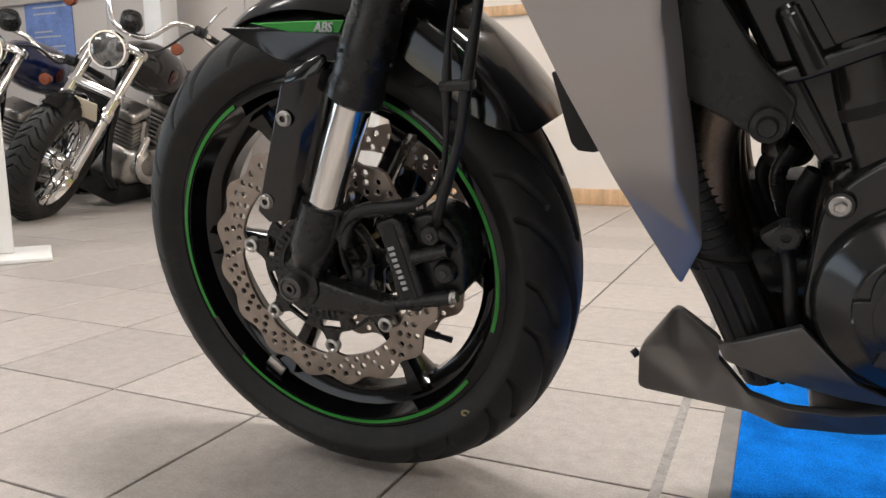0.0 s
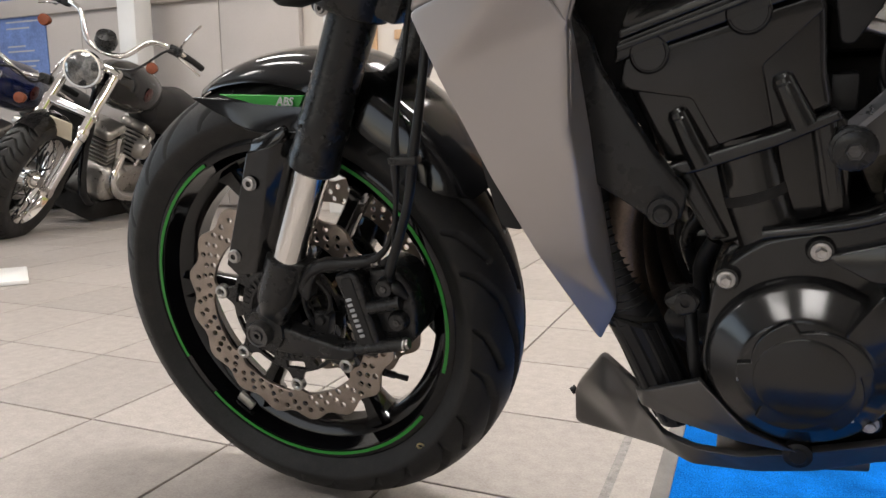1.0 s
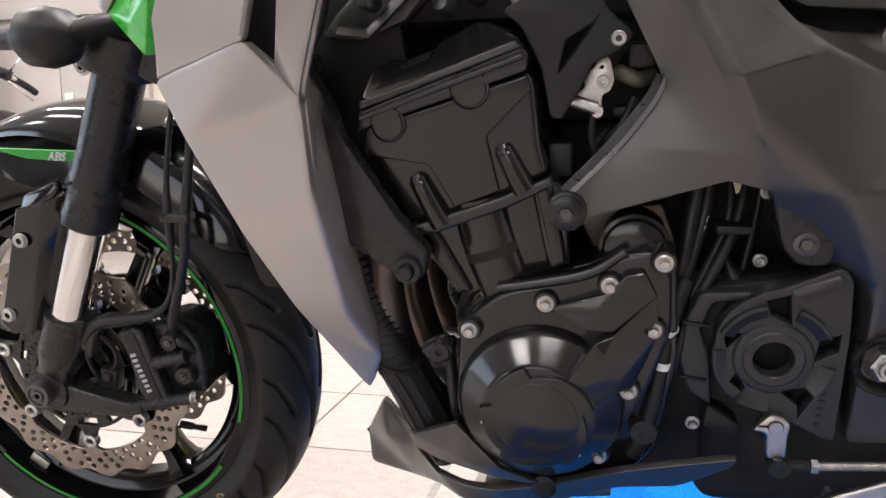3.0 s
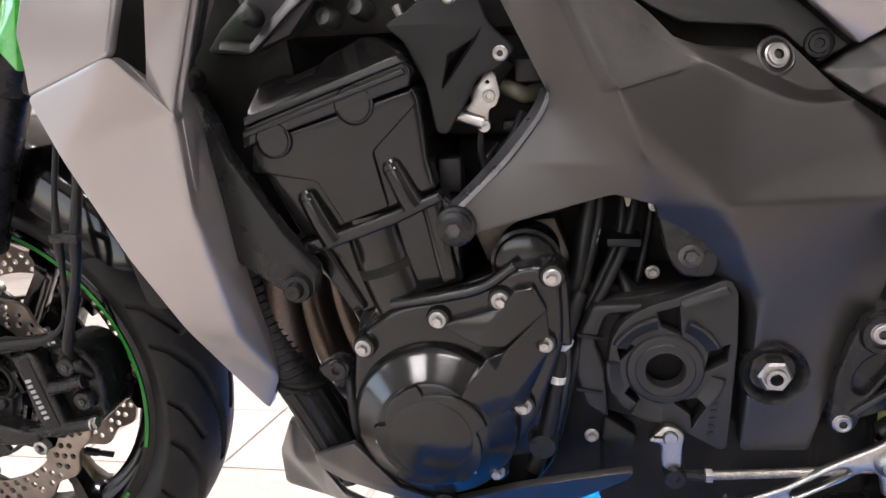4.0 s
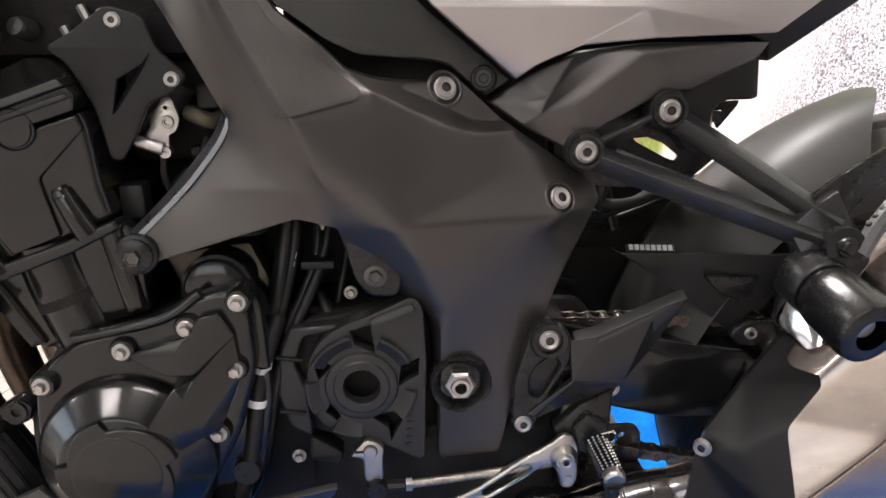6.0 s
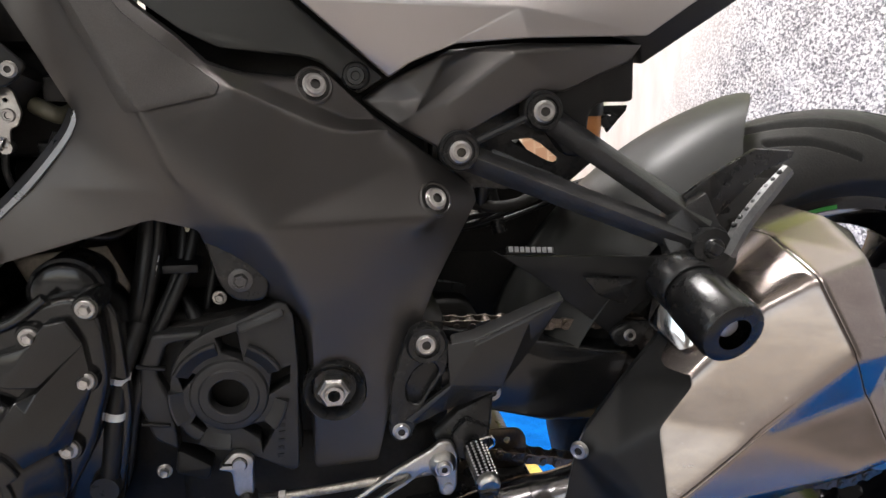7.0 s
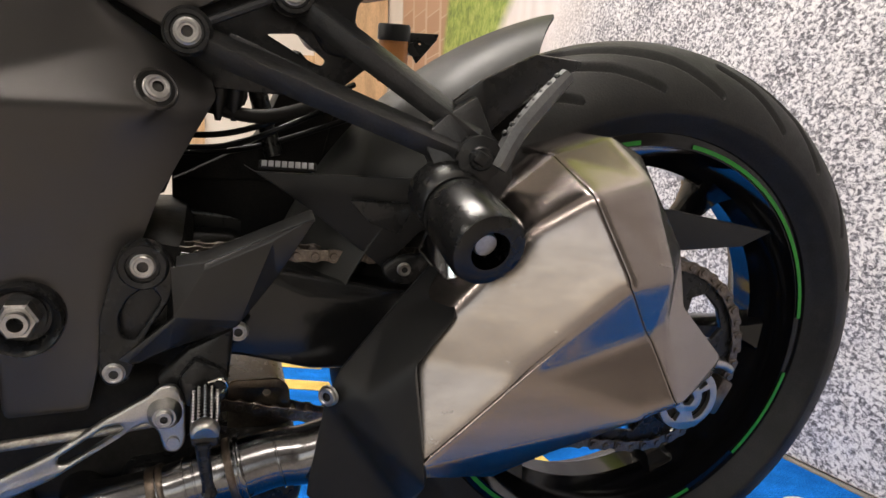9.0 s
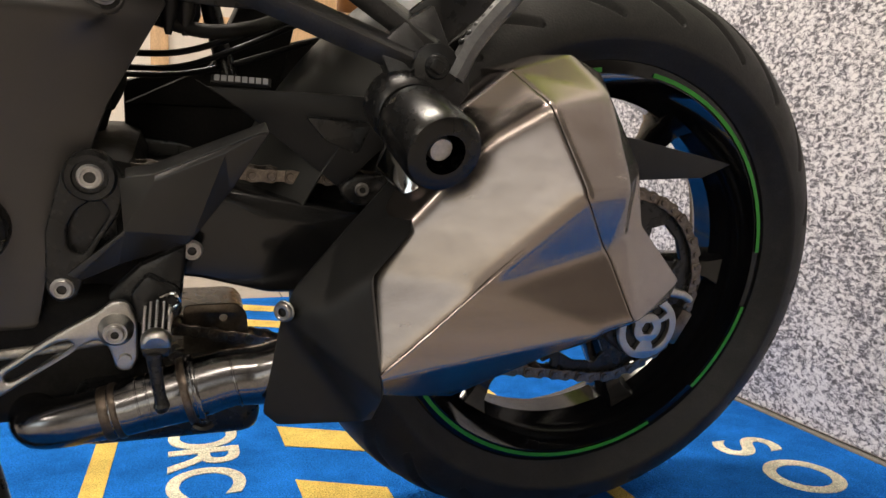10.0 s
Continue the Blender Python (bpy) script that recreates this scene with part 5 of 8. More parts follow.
part("cable", tube([(0.65, -0.10, 0.60), (0.64, -0.115, 0.585), (0.655, -0.12, 0.560), (0.70, -0.10, 0.54), (0.73, -0.08, 0.56)], 0.004, 10), HOSE, bike)
part("cable_strap", box(0.745, 0.775, -0.125, -0.095, 0.511, 0.519, 0.002), HOSE, bike, "black cable strap")
# cream-coloured patch added for brightness showing through a gap
part("gap_patch", shell([(0.757, -0.095, 0.565), (0.768, -0.095, 0.563), (0.773, -0.098, 0.545), (0.763, -0.1, 0.541)], [(0, 1, 2, 3)], (0, 0.002, 0), 0.0004, 1), paint("bright_gap_cream", (0.62, 0.58, 0.42), 0.5), bike, "small cream patch standing in for a bright gap")
bolt(B_CASE, bike, 0.787, -0.100, 0.480, 0.9)
bolt(B_CASE, bike, 0.786, -0.112, 0.546, 0.8)
part("switch_plug", tube([(0.757, -0.10, 0.482), (0.764, -0.105, 0.468), (0.770, -0.107, 0.455)], [0.004, 0.007, 0.008], 10, 2), HOSE, bike, "black rubber switch plug")
part("oil_switch", lathe([(0.0001, -0.160), (0.012, -0.160), (0.013, -0.155), (0.013, -0.14)], (0.688, 0, 0.330), (0, 1, 0), 20), SATIN, bike)
bolt(B_CASE, bike, 0.733, -0.135, 0.330, 0.9)
part("lower_cover", plate([fillet([(0.745, 0.350), (0.775, 0.330), (0.770, 0.315), (0.742, 0.325)], 0.004)], -0.135, -0.11, 0.003), PLASTIC, bike)
# gear shift arm on its splined shaft, link rod
sa = part("shift_arm", plate([fillet([(0.786, 0.343), (0.782, 0.338), (0.794, 0.335), (0.795, 0.312), (0.803, 0.306), (0.812, 0.311), (0.812, 0.334), (0.814, 0.345), (0.807, 0.352), (0.796, 0.354)], 0.004), ], -0.156, -0.146, 0.002, 2), ALLOY, bike, "bare alloy gear shift arm")
part("clamp_slit", join(box(0.7865, 0.797, -0.1575, -0.1455, 0.3425, 0.3440), lathe([(0.0060, -0.1565), (0.0068, -0.1565), (0.0068, -0.150), (0.0060, -0.150)], (0.801, 0, 0.343), (0, 1, 0), 20, True)), DARK, sa)
part("shaft_end", lathe([(0.0001, -0.159), (0.0055, -0.159), (0.006, -0.158), (0.006, -0.12)], (0.801, 0, 0.343), (0, 1, 0), 18), ALLOY, sa)
rod = part("shift_rod", tube([(0.835, -0.153, 0.304), (0.90, -0.15, 0.308), (0.975, -0.146, 0.314)], 0.0042, 10), paint("oxidised_steel", (0.36, 0.34, 0.31), 0.5, metal=1.0, var=0.35, scale=60), bike, "worn steel gear link rod")
part("rod_end", join(lathe([(0.0001, -0.010), (0.009, -0.010), (0.010, -0.006), (0.010, 0.006), (0.0001, 0.008)], (0.806, -0.153, 0.304), (0, 1, 0), 18), tube([(0.812, -0.153, 0.304), (0.832, -0.153, 0.304)], 0.0055, 8, 1)), SATIN, rod)
part("lock_nut", lathe([(0.0001, -0.003), (0.0068, -0.003), (0.0068, 0.003), (0.0001, 0.003)], (0.836, -0.153, 0.304), (1, 0, 0), 6), BOLT, rod)
# exhaust headers and ribbed hose behind the shroud
HEADER = paint("heat_browned_steel", (0.125, 0.098, 0.078), 0.36, metal=0.9, var=0.3, scale=22, grain=500, bump=0.06)
for y in (-0.135, -0.045, 0.045, 0.135):
    part("exhaust_header", tube([(0.468, y, 0.520), (0.450, y, 0.500), (0.441, y * 0.98, 0.460), (0.447, y * 0.92, 0.395), (0.470, y * 0.85, 0.335), (0.525, y * 0.70, 0.285), (0.62, y * 0.5, 0.262)], 0.0190, 18), HEADER, bike, "heat-browned steel exhaust header pipe")
# near-black block added to keep the space behind the headers dark
part("header_filler", box(0.445, 0.56, 0.07, 0.13, 0.19, 0.392, 0.01), DARK, bike, "dark block closing the gap behind the headers")
rh = part("coolant_hose", tube([(0.414, -0.138, 0.51), (0.420, -0.138, 0.475), (0.432, -0.135, 0.42), (0.448, -0.130, 0.375)], [0.016, 0.018, 0.021, 0.022], 18), HOSE, bike, "black corrugated hose cover")
for k in range(14):
    f = k / 13
    part("hose_rib", lathe([(0.0165 + 0.004 * f, -0.0022), (0.0195 + 0.004 * f, 0), (0.0165 + 0.004 * f, 0.0022)], (0.417 + 0.025 * f, -0.138 + 0.006 * f, 0.490 - 0.10 * f), (0.24, 0.1, -1), 18, True), HOSE, rh)
low = part("pleated_hose", tube([(0.449, -0.128, 0.376), (0.462, -0.124, 0.345), (0.480, -0.120, 0.30), (0.495, -0.115, 0.265)], [0.025, 0.024, 0.023, 0.023], 24, 4), HOSE, bike, "black pleated heat sleeve")
for k in range(12):
    a = 2 * math.pi * k / 12
    dx, dy = math.cos(a) * 0.0238, math.sin(a) * 0.0238
    part("pleat", tube([(0.449 + dx, -0.128 + dy, 0.376), (0.463 + dx, -0.124 + dy, 0.343), (0.480 + dx, -0.120 + dy, 0.30), (0.495 + dx, -0.115 + dy, 0.265)], 0.0028, 6, 3), HOSE, low)
part("frayed_band", join(*[turned(lathe([(0.025, -0.002), (0.0285, -0.001 + 0.001 * (k % 2)), (0.025, 0.002)], (0, 0, 0), (0, 0, 1), 22, True), pose(0.449, -0.128, 0.373 + 0.003 * k, 8 * (k - 1), 20 - 6 * k, 40 * k)) for k in range(3)]), DARK, bike, "frayed band on the sleeve")
part("mount_lug", join(plate([fillet([(0.480, 0.405), (0.500, 0.418), (0.515, 0.410), (0.510, 0.395), (0.495, 0.390)], 0.006)], -0.165, -0.145, 0.004), lathe([(0.004, -0.168), (0.009, -0.168), (0.009, -0.145), (0.004, -0.145)], (0.501, 0, 0.406), (0, 1, 0), 18, True)), SATIN, bike)
for k, (p0, p1, p2) in enumerate((((0.505, -0.06, 0.455), (0.492, -0.05, 0.425), (0.500, -0.03, 0.385)), ((0.520, -0.09, 0.440), (0.508, -0.085, 0.410), (0.512, -0.07, 0.360)), ((0.495, 0.02, 0.440), (0.478, 0.03, 0.410), (0.490, 0.04, 0.370)))):
    part("water_pipe", tube([p0, p1, p2], 0.0075, 12, 4), HOSE if k else SATIN, bike, "black water pipe ahead of the cylinders")
part("thermostat_housing", lathe([(0.0001, -0.02), (0.016, -0.02), (0.020, -0.014), (0.020, 0.012), (0.015, 0.018), (0.0001, 0.018)], (0.500, 0.0, 0.440), (0.5, -0.8, 0.3), 20), SATIN, bike, "black thermostat housing")
part("side_hose", tube([(0.500, -0.120, 0.40), (0.505, -0.140, 0.37), (0.510, -0.145, 0.33), (0.52, -0.14, 0.30)], 0.006, 10), HOSE, bike)
part("oil_filter", lathe([(0.0001, -0.04), (0.030, -0.04), (0.033, -0.035), (0.033, 0.05), (0.0001, 0.05)], (0.500, -0.03, 0.335), (1, -0.2, 0.1), 24), SATIN, bike, "black oil filter")
# belly pan
BELLY = paint("satin_grey_plastic", (0.13, 0.124, 0.119), 0.34, metal=0.75, var=0.08, scale=8, grain=1500, bump=0.06, spec=0.5)
BP = [(0.363, -0.008, 0.167), (0.366, -0.018, 0.220), (0.412, -0.082, 0.303), (0.414, -0.088, 0.258), (0.453, -0.112, 0.268), (0.455, -0.120, 0.290), (0.464, -0.120, 0.260), (0.481, -0.127, 0.243), (0.512, -0.146, 0.245), (0.552, -0.168, 0.258), (0.600, -0.178, 0.277), (0.660, -0.178, 0.296), (0.700, -0.178, 0.306),
      (0.770, -0.165, 0.312), (0.765, -0.160, 0.300), (0.720, -0.155, 0.272), (0.666, -0.158, 0.268), (0.613, -0.160, 0.249), (0.565, -0.155, 0.236), (0.508, -0.136, 0.221), (0.477, -0.102, 0.212), (0.437, -0.062, 0.192)]
BF = [(0, 1, 3, 21), (1, 2, 3), (2, 5, 4, 3), (3, 4, 6, 21), (21, 6, 7, 20), (20, 7, 8, 19), (19, 8, 9, 18), (18, 9, 10, 17), (17, 10, 11, 16), (16, 11, 12, 15), (12, 13, 14, 15)]
belly = part("belly_pan", soft(BP, BF, (0, 0.008, 0.002), 3, 3, 1, 0.0012), BELLY, bike, "dark grey angular belly pan with an open vent")
part("belly_side", soft([(x, -y, z) for x, y, z in BP], BF[-5:], (0, -0.008, 0.002), 3, 3, 1, 0.0012), BELLY, belly)
part("belly_fin", soft([(0.452, -0.124, 0.290), (0.462, -0.144, 0.300), (0.516, -0.183, 0.340), (0.557, -0.187, 0.298), (0.602, -0.182, 0.279), (0.552, -0.173, 0.277), (0.491, -0.150, 0.276), (0.459, -0.132, 0.278), (0.520, -0.180, 0.300)], [(0, 1, 7), (1, 2, 8, 6, 7), (2, 3, 8), (8, 3, 5, 6), (3, 4, 5)], (0, 0.008, 0), 3, 2, 0, 0.0012), BELLY, belly, "grey belly pan fin")
part("belly_floor", shell([(0.530, -0.130, 0.226), (0.584, -0.15, 0.240), (0.66, -0.14, 0.243), (0.66, 0.14, 0.243), (0.584, 0.15, 0.240), (0.530, 0.130, 0.226)], [(0, 1, 4, 5), (1, 2, 3, 4)], (0, 0, 0.01), 0.002), BELLY, belly)
part("belly_rivet", lathe([(0.0001, -0.005), (0.007, -0.005), (0.0085, -0.0035), (0.012, -0.003), (0.0125, 0.004)], (0.598, -0.177, 0.276), (0, 1, 0), 24), PLASTIC, belly, "black push rivet")
part("belly_screw", tube([(0.358, 0.022, 0.197), (0.352, 0.018, 0.193)], 0.005, 10, 1), SATIN, belly)
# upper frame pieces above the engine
# black plastic in a lighter colour that stands in for light on it
LITPLASTIC = paint("lit_black_plastic", (0.026, 0.026, 0.027), 0.40, var=0.1, scale=10, grain=1500, bump=0.12, spec=0.45)
part("beam_blade", shell([(0.424, -0.158, 0.695), (0.454, -0.158, 0.6905), (0.492, -0.160, 0.7220), (0.528, -0.160, 0.7480), (0.520, -0.150, 0.7560), (0.484, -0.150, 0.7300), (0.450, -0.150, 0.6985), (0.424, -0.150, 0.7020)], [(0, 1, 6, 7), (1, 2, 5, 6), (2, 3, 4, 5)], (0, 0.012, 0), 0.002), LITPLASTIC, bike, "black blade edge of the upper frame, coloured lighter as if lit")
part("upper_duct", shell([(0.446, -0.140, 0.708), (0.478, -0.140, 0.726), (0.500, -0.135, 0.760), (0.470, -0.130, 0.790), (0.430, -0.135, 0.750)], [(0, 1, 2, 3, 4)], (0, 0.02, 0), 0.006, 3), LITPLASTIC, bike, "black duct panel, coloured lighter as if lit")
for k, (x, z) in enumerate(((0.452, 0.722), (0.515, 0.716), (0.540, 0.722))):
    part("duct_clip", lathe([(0.0001, -0.006), (0.007, -0.005), (0.009, 0.0), (0.009, 0.012)], (x, -0.150 + 0.01 * k, z), (0.3, 1, -0.3), 18), PHOSPHATE, bike)
part("frame_spar", shell([(0.398, -0.165, 0.690), (0.410, -0.175, 0.655), (0.424, -0.186, 0.637), (0.432, -0.188, 0.613), (0.475, -0.190, 0.545), (0.502, -0.190, 0.512), (0.498, -0.190, 0.490), (0.484, -0.190, 0.482), (0.465, -0.190, 0.494), (0.420, -0.182, 0.520), (0.385, -0.17, 0.60), (0.380, -0.16, 0.69)], [(0, 1, 10, 11), (1, 2, 3, 10), (3, 4, 9, 10), (4, 5, 6, 7, 8, 9)], (0, 0.02, 0), 0.004), SATIN, bike, "black frame spar to the front engine mount")
fb = part("mount_bolt", lathe([(0.0001, -0.206), (0.006, -0.206), (0.0072, -0.204), (0.0076, -0.198), (0.0118, -0.1975), (0.0128, -0.195), (0.0128, -0.188)], (0.484, 0, 0.497), (0, 1, 0), 28), SATIN, bike, "black front engine mount bolt")
part("frame_beam", shell([(0.404, -0.14, 0.692), (0.443, -0.145, 0.688), (0.484, -0.145, 0.703), (0.524, -0.145, 0.748), (0.60, -0.145, 0.83), (0.50, -0.145, 0.83), (0.462, -0.14, 0.750), (0.418, -0.14, 0.710)], [(0, 1, 2, 7), (7, 2, 3, 6), (3, 4, 5, 6)], (0, 0.03, 0), 0.005), LITPLASTIC, bike, "black upper frame beam, coloured lighter as if lit")
part("side_clip", lathe([(0.0001, -0.178), (0.008, -0.178), (0.010, -0.172), (0.010, -0.16)], (0.402, 0, 0.672), (0, 1, 0), 18), SATIN, bike)
part("inner_fairing", plate([fillet([(0.370, 0.74), (0.470, 0.74), (0.478, 0.66), (0.455, 0.62), (0.470, 0.53), (0.430, 0.50), (0.40, 0.54)], 0.006)], -0.128, -0.118, 0.002), DARK, bike, "black inner fairing")
# two near-black blocks added to stop light showing through the frame
part("frame_filler", box(0.735, 0.985, -0.06, 0.06, 0.47, 0.84, 0.02), DARK, bike, "dark block inside the frame, added to stop light")
part("linkage_filler", box(0.83, 1.00, -0.10, 0.09, 0.25, 0.45, 0.02), DARK, bike, "dark filler block for suspension linkage and stand bracket")
part("airbox", box(0.40, 0.70, -0.115, 0.115, 0.695, 0.86, 0.02), DARK, bike, "dark airbox under the tank")
part("throttle_rail", box(0.60, 0.72, -0.09, 0.10, 0.606, 0.70, 0.01), DARK, bike, "dark throttle rail behind the head")
# three near-black blocks added where bright gaps showed behind the engine
part("head_gap_filler", box(0.42, 0.73, -0.03, 0.11, 0.655, 0.73, 0.012), DARK, bike, "dark block closing the gap above the cylinder head")
part("far_gap_filler", box(0.52, 0.720, 0.07, 0.12, 0.45, 0.64, 0.01), DARK, bike)
part("case_gap_filler", box(0.60, 0.76, -0.03, 0.11, 0.40, 0.600, 0.015), DARK, bike, "dark block closing the gap behind the crankcase")
for y in (-0.11, -0.04, 0.04, 0.11):
    part("throttle_body", lathe([(0.0001, -0.03), (0.024, -0.03), (0.024, 0.03), (0.0001, 0.03)], (0.63, y, 0.66), (0.6, 0, 0.8), 20), DARK, bike, "dark throttle body")
tb = part("side_plate", plate([fillet([(0.566, 0.707), (0.584, 0.716), (0.616, 0.738), (0.642, 0.730), (0.650, 0.705), (0.672, 0.684), (0.658, 0.670), (0.640, 0.664), (0.628, 0.640), (0.614, 0.618), (0.605, 0.620), (0.598, 0.660), (0.582, 0.694)], 0.006), [(0.612, 0.657), (0.640, 0.694), (0.618, 0.682)]], -0.155, -0.148, 0.002, 2), PLASTIC, bike, "black plastic side plate over the throttle bodies")
part("plate_edge", shell([(0.611, -0.158, 0.655), (0.645, -0.158, 0.702), (0.634, -0.152, 0.680), (0.620, -0.150, 0.662)], [(0, 1, 2, 3)], (0, 0.006, 0), 0.001), PLASTIC, tb)
bolt(B_SOCKET, tb, 0.6205, -0.155, 0.7265, 0.8)
bolt(B_SOCKET, tb, 0.6595, -0.155, 0.6815, 0.8)
th = part("throttle_lever", plate([fillet([(0.646, 0.669), (0.653, 0.665), (0.657, 0.648), (0.653, 0.638), (0.647, 0.636), (0.646, 0.622), (0.639, 0.619), (0.634, 0.626), (0.622, 0.625), (0.620, 0.635), (0.633, 0.642), (0.631, 0.652), (0.640, 0.659)], 0.003), ring(0.6465, 0.658, 0.0016, 8)], -0.136, -0.132, 0.0008), ALLOY, bike, "zinc plated throttle linkage")
part("lever_spring", lathe([(0.0045, -0.012), (0.0055, -0.012), (0.0055, 0.010), (0.0045, 0.010)], (0.633, -0.139, 0.628), (1, 0, -0.35), 14, True), BOLT, th)
bolt(B_SMALL, th, 0.6475, -0.134, 0.6465, 1.2)
part("linkage_pin", join(tube([(0.625, -0.136, 0.629), (0.634, -0.136, 0.626), (0.645, -0.136, 0.623)], 0.0038, 8, 2), lathe([(0.0001, -0.005), (0.005, -0.005), (0.005, 0.005), (0.0001, 0.005)], (0.643, -0.134, 0.622), (0, 1, 0), 12)), ALLOY, th)
part("fuel_hose", tube([(0.658, -0.11, 0.652), (0.668, -0.115, 0.648), (0.678, -0.112, 0.644), (0.688, -0.10, 0.648)], 0.007, 12), paint("cream_hose", (0.085, 0.08, 0.055), 0.5), bike, "grey rubber fuel hose")
part("cable", tube([(0.640, -0.13, 0.622), (0.638, -0.13, 0.60), (0.645, -0.125, 0.58), (0.66, -0.11, 0.57)], 0.003, 8), HOSE, bike)
part("cable", tube([(0.652, -0.115, 0.595), (0.665, -0.12, 0.61), (0.674, -0.115, 0.63)], 0.004, 8), HOSE, bike)
for pbox in ((0.655, 0.690, -0.11, -0.08, 0.612, 0.622), (0.602, 0.622, -0.14, -0.115, 0.566, 0.596), (0.668, 0.690, -0.12, -0.09, 0.655, 0.675)):
    part("injector_plug", box(*pbox, 0.003), PLASTIC, bike, "black wiring plug")
for x, z in ((0.570, 0.722), (0.585, 0.738), (0.60, 0.735)):
    part("fitting", tube([(x, -0.12, z), (x + 0.006, -0.122, z - 0.012)], 0.004, 8, 1), BOLT, bike)

# ---- frame cover, seat, subframe ----
SCUFF = paint("scuffed_grey_film", (0.072, 0.067, 0.064), 0.50, metal=0.35, var=0.16, scale=18, grain=900, bump=0.18, spec=0.4)
FC = [(0.585, -0.118, 0.83), (0.651, -0.142, 0.739), (0.696, -0.138, 0.647), (0.69, -0.142, 0.628), (0.661, -0.15, 0.594), (0.627, -0.16, 0.562), (0.606, -0.165, 0.548), (0.61, -0.165, 0.528), (0.634, -0.163, 0.536), (0.748, -0.158, 0.567), (0.782, -0.156, 0.557), (0.793, -0.134, 0.514), (0.806, -0.128, 0.497), (0.833, -0.124, 0.49), (0.856, -0.123, 0.468), (0.862, -0.124, 0.44), (0.866, -0.132, 0.318), (0.925, -0.13, 0.32), (0.937, -0.13, 0.375), (0.98, -0.12, 0.49), (1.022, -0.098, 0.563), (1.018, -0.095, 0.576), (0.943, -0.096, 0.629), (0.903, -0.096, 0.663), (0.887, -0.098, 0.678), (0.793, -0.136, 0.687), (0.774, -0.14, 0.706), (0.739, -0.140, 0.734), (0.685, -0.120, 0.83), (0.64, -0.122, 0.83), (0.687, -0.144, 0.737), (0.733, -0.159, 0.646), (0.758, -0.161, 0.59), (0.831, -0.171, 0.56), (0.963, -0.108, 0.603), (0.986, -0.131, 0.556), (0.815, -0.146, 0.668), (0.878, -0.13, 0.636), (0.904, -0.122, 0.628), (0.847, -0.166, 0.532), (0.869, -0.153, 0.474), (0.869, -0.143, 0.418), (0.828, -0.126, 0.674), (0.869, -0.113, 0.656), (0.906, -0.101, 0.638), (0.932, -0.095, 0.637), (0, 0, 0), (0.846, -0.141, 0.652), (0.942, -0.108, 0.63), (0.815, -0.124, 0.678), (0.862, -0.104, 0.673), (0.93, -0.093, 0.638), (0.7, -0.152, 0.742), (0.75, -0.17, 0.652), (0.772, -0.169, 0.598), (0.655, -0.126, 0.83)]
FF = [(0, 1, 30, 29), (1, 2, 31, 30), (2, 3, 4, 32, 31), (4, 5, 8, 9, 32), (5, 6, 7, 8), (33, 35, 34), (34, 35, 20, 21), (10, 11, 39, 33), (11, 12, 40, 39), (12, 13, 14, 40), (14, 15, 41, 40), (15, 16, 41), (41, 16, 17, 18), (40, 41, 18, 19), (33, 39, 40, 19, 35), (35, 19, 20), (25, 36, 42), (36, 47, 43, 42), (47, 37, 44, 43), (37, 38, 44), (38, 48, 45, 44), (25, 42, 49), (49, 42, 43, 50), (50, 43, 44, 23, 24), (23, 44, 45, 51), (51, 45, 48, 22), (53, 33, 37, 47, 36), (33, 34, 48, 38, 37), (34, 21, 22, 48), (29, 30, 52, 55), (30, 31, 53, 52), (31, 32, 54, 53), (9, 10, 33, 54, 32), (55, 52, 27, 28), (52, 53, 36, 25, 26, 27), (53, 54, 33)]
fcov = part("frame_cover", soft(FC, FF, (0, 0.025, 0), 4, 2, 1, 0.0015, hold=((29, 30, 31, 32, 9), (55, 52, 53, 54), (25, 36, 47, 37, 38, 48), (25, 42, 43, 44, 45), (33, 34), (33, 35), (4, 32), (10, 33, 39, 40, 41, 16)), even=60), FRAMEGREY, bike, "dark grey metallic frame with soft creases")
edge_bm, rows = bmesh.new(), []
outer = smooth_path([(0.611, -0.1655, 0.5495), (0.634, -0.1600, 0.5700), (0.662, -0.1530, 0.5975), (0.688, -0.1440, 0.6300), (0.697, -0.1400, 0.6500)], 6)
inner = smooth_path([(0.607, -0.1570, 0.5555), (0.629, -0.1515, 0.5755), (0.656, -0.1445, 0.6030), (0.681, -0.1360, 0.6335), (0.690, -0.1320, 0.6515)], 6)
for a_, c_ in zip(outer, inner):
    rows.append([edge_bm.verts.new(p) for p in (a_ + Vector((0.002, 0, -0.002)), a_.lerp(c_, 0.12) + Vector((0, -0.0010, 0.0006)), a_.lerp(c_, 0.88), c_, c_ + Vector((0.006, 0.014, -0.006)), a_ + Vector((0.004, 0.016, -0.004)))])
for p, q in zip(rows, rows[1:]):
    for k in range(6):
        edge_bm.faces.new((p[k], p[(k + 1) % 6], q[(k + 1) % 6], q[k]))
edge_bm.faces.new(rows[0]), edge_bm.faces.new(rows[-1][::-1])
# window sheen on the chamfer is put into its pale bluish colour
part("arm_edge", edge_bm, paint("sheen_frame_edge", (0.30, 0.31, 0.335), 0.30, metal=0.95, var=0.04, scale=30, bump=0.0), fcov, "chamfer of the frame arm, coloured pale blue for its sheen", 50)
part("grip_patch", patch(fcov, fillet([(0.648, 0.826), (0.696, 0.733), (0.738, 0.649), (0.803, 0.663), (0.806, 0.670), (0.772, 0.695), (0.737, 0.724), (0.684, 0.812)], 0.006), 0.0022, 0.005), SCUFF, fcov, "thin grey scuff pad")


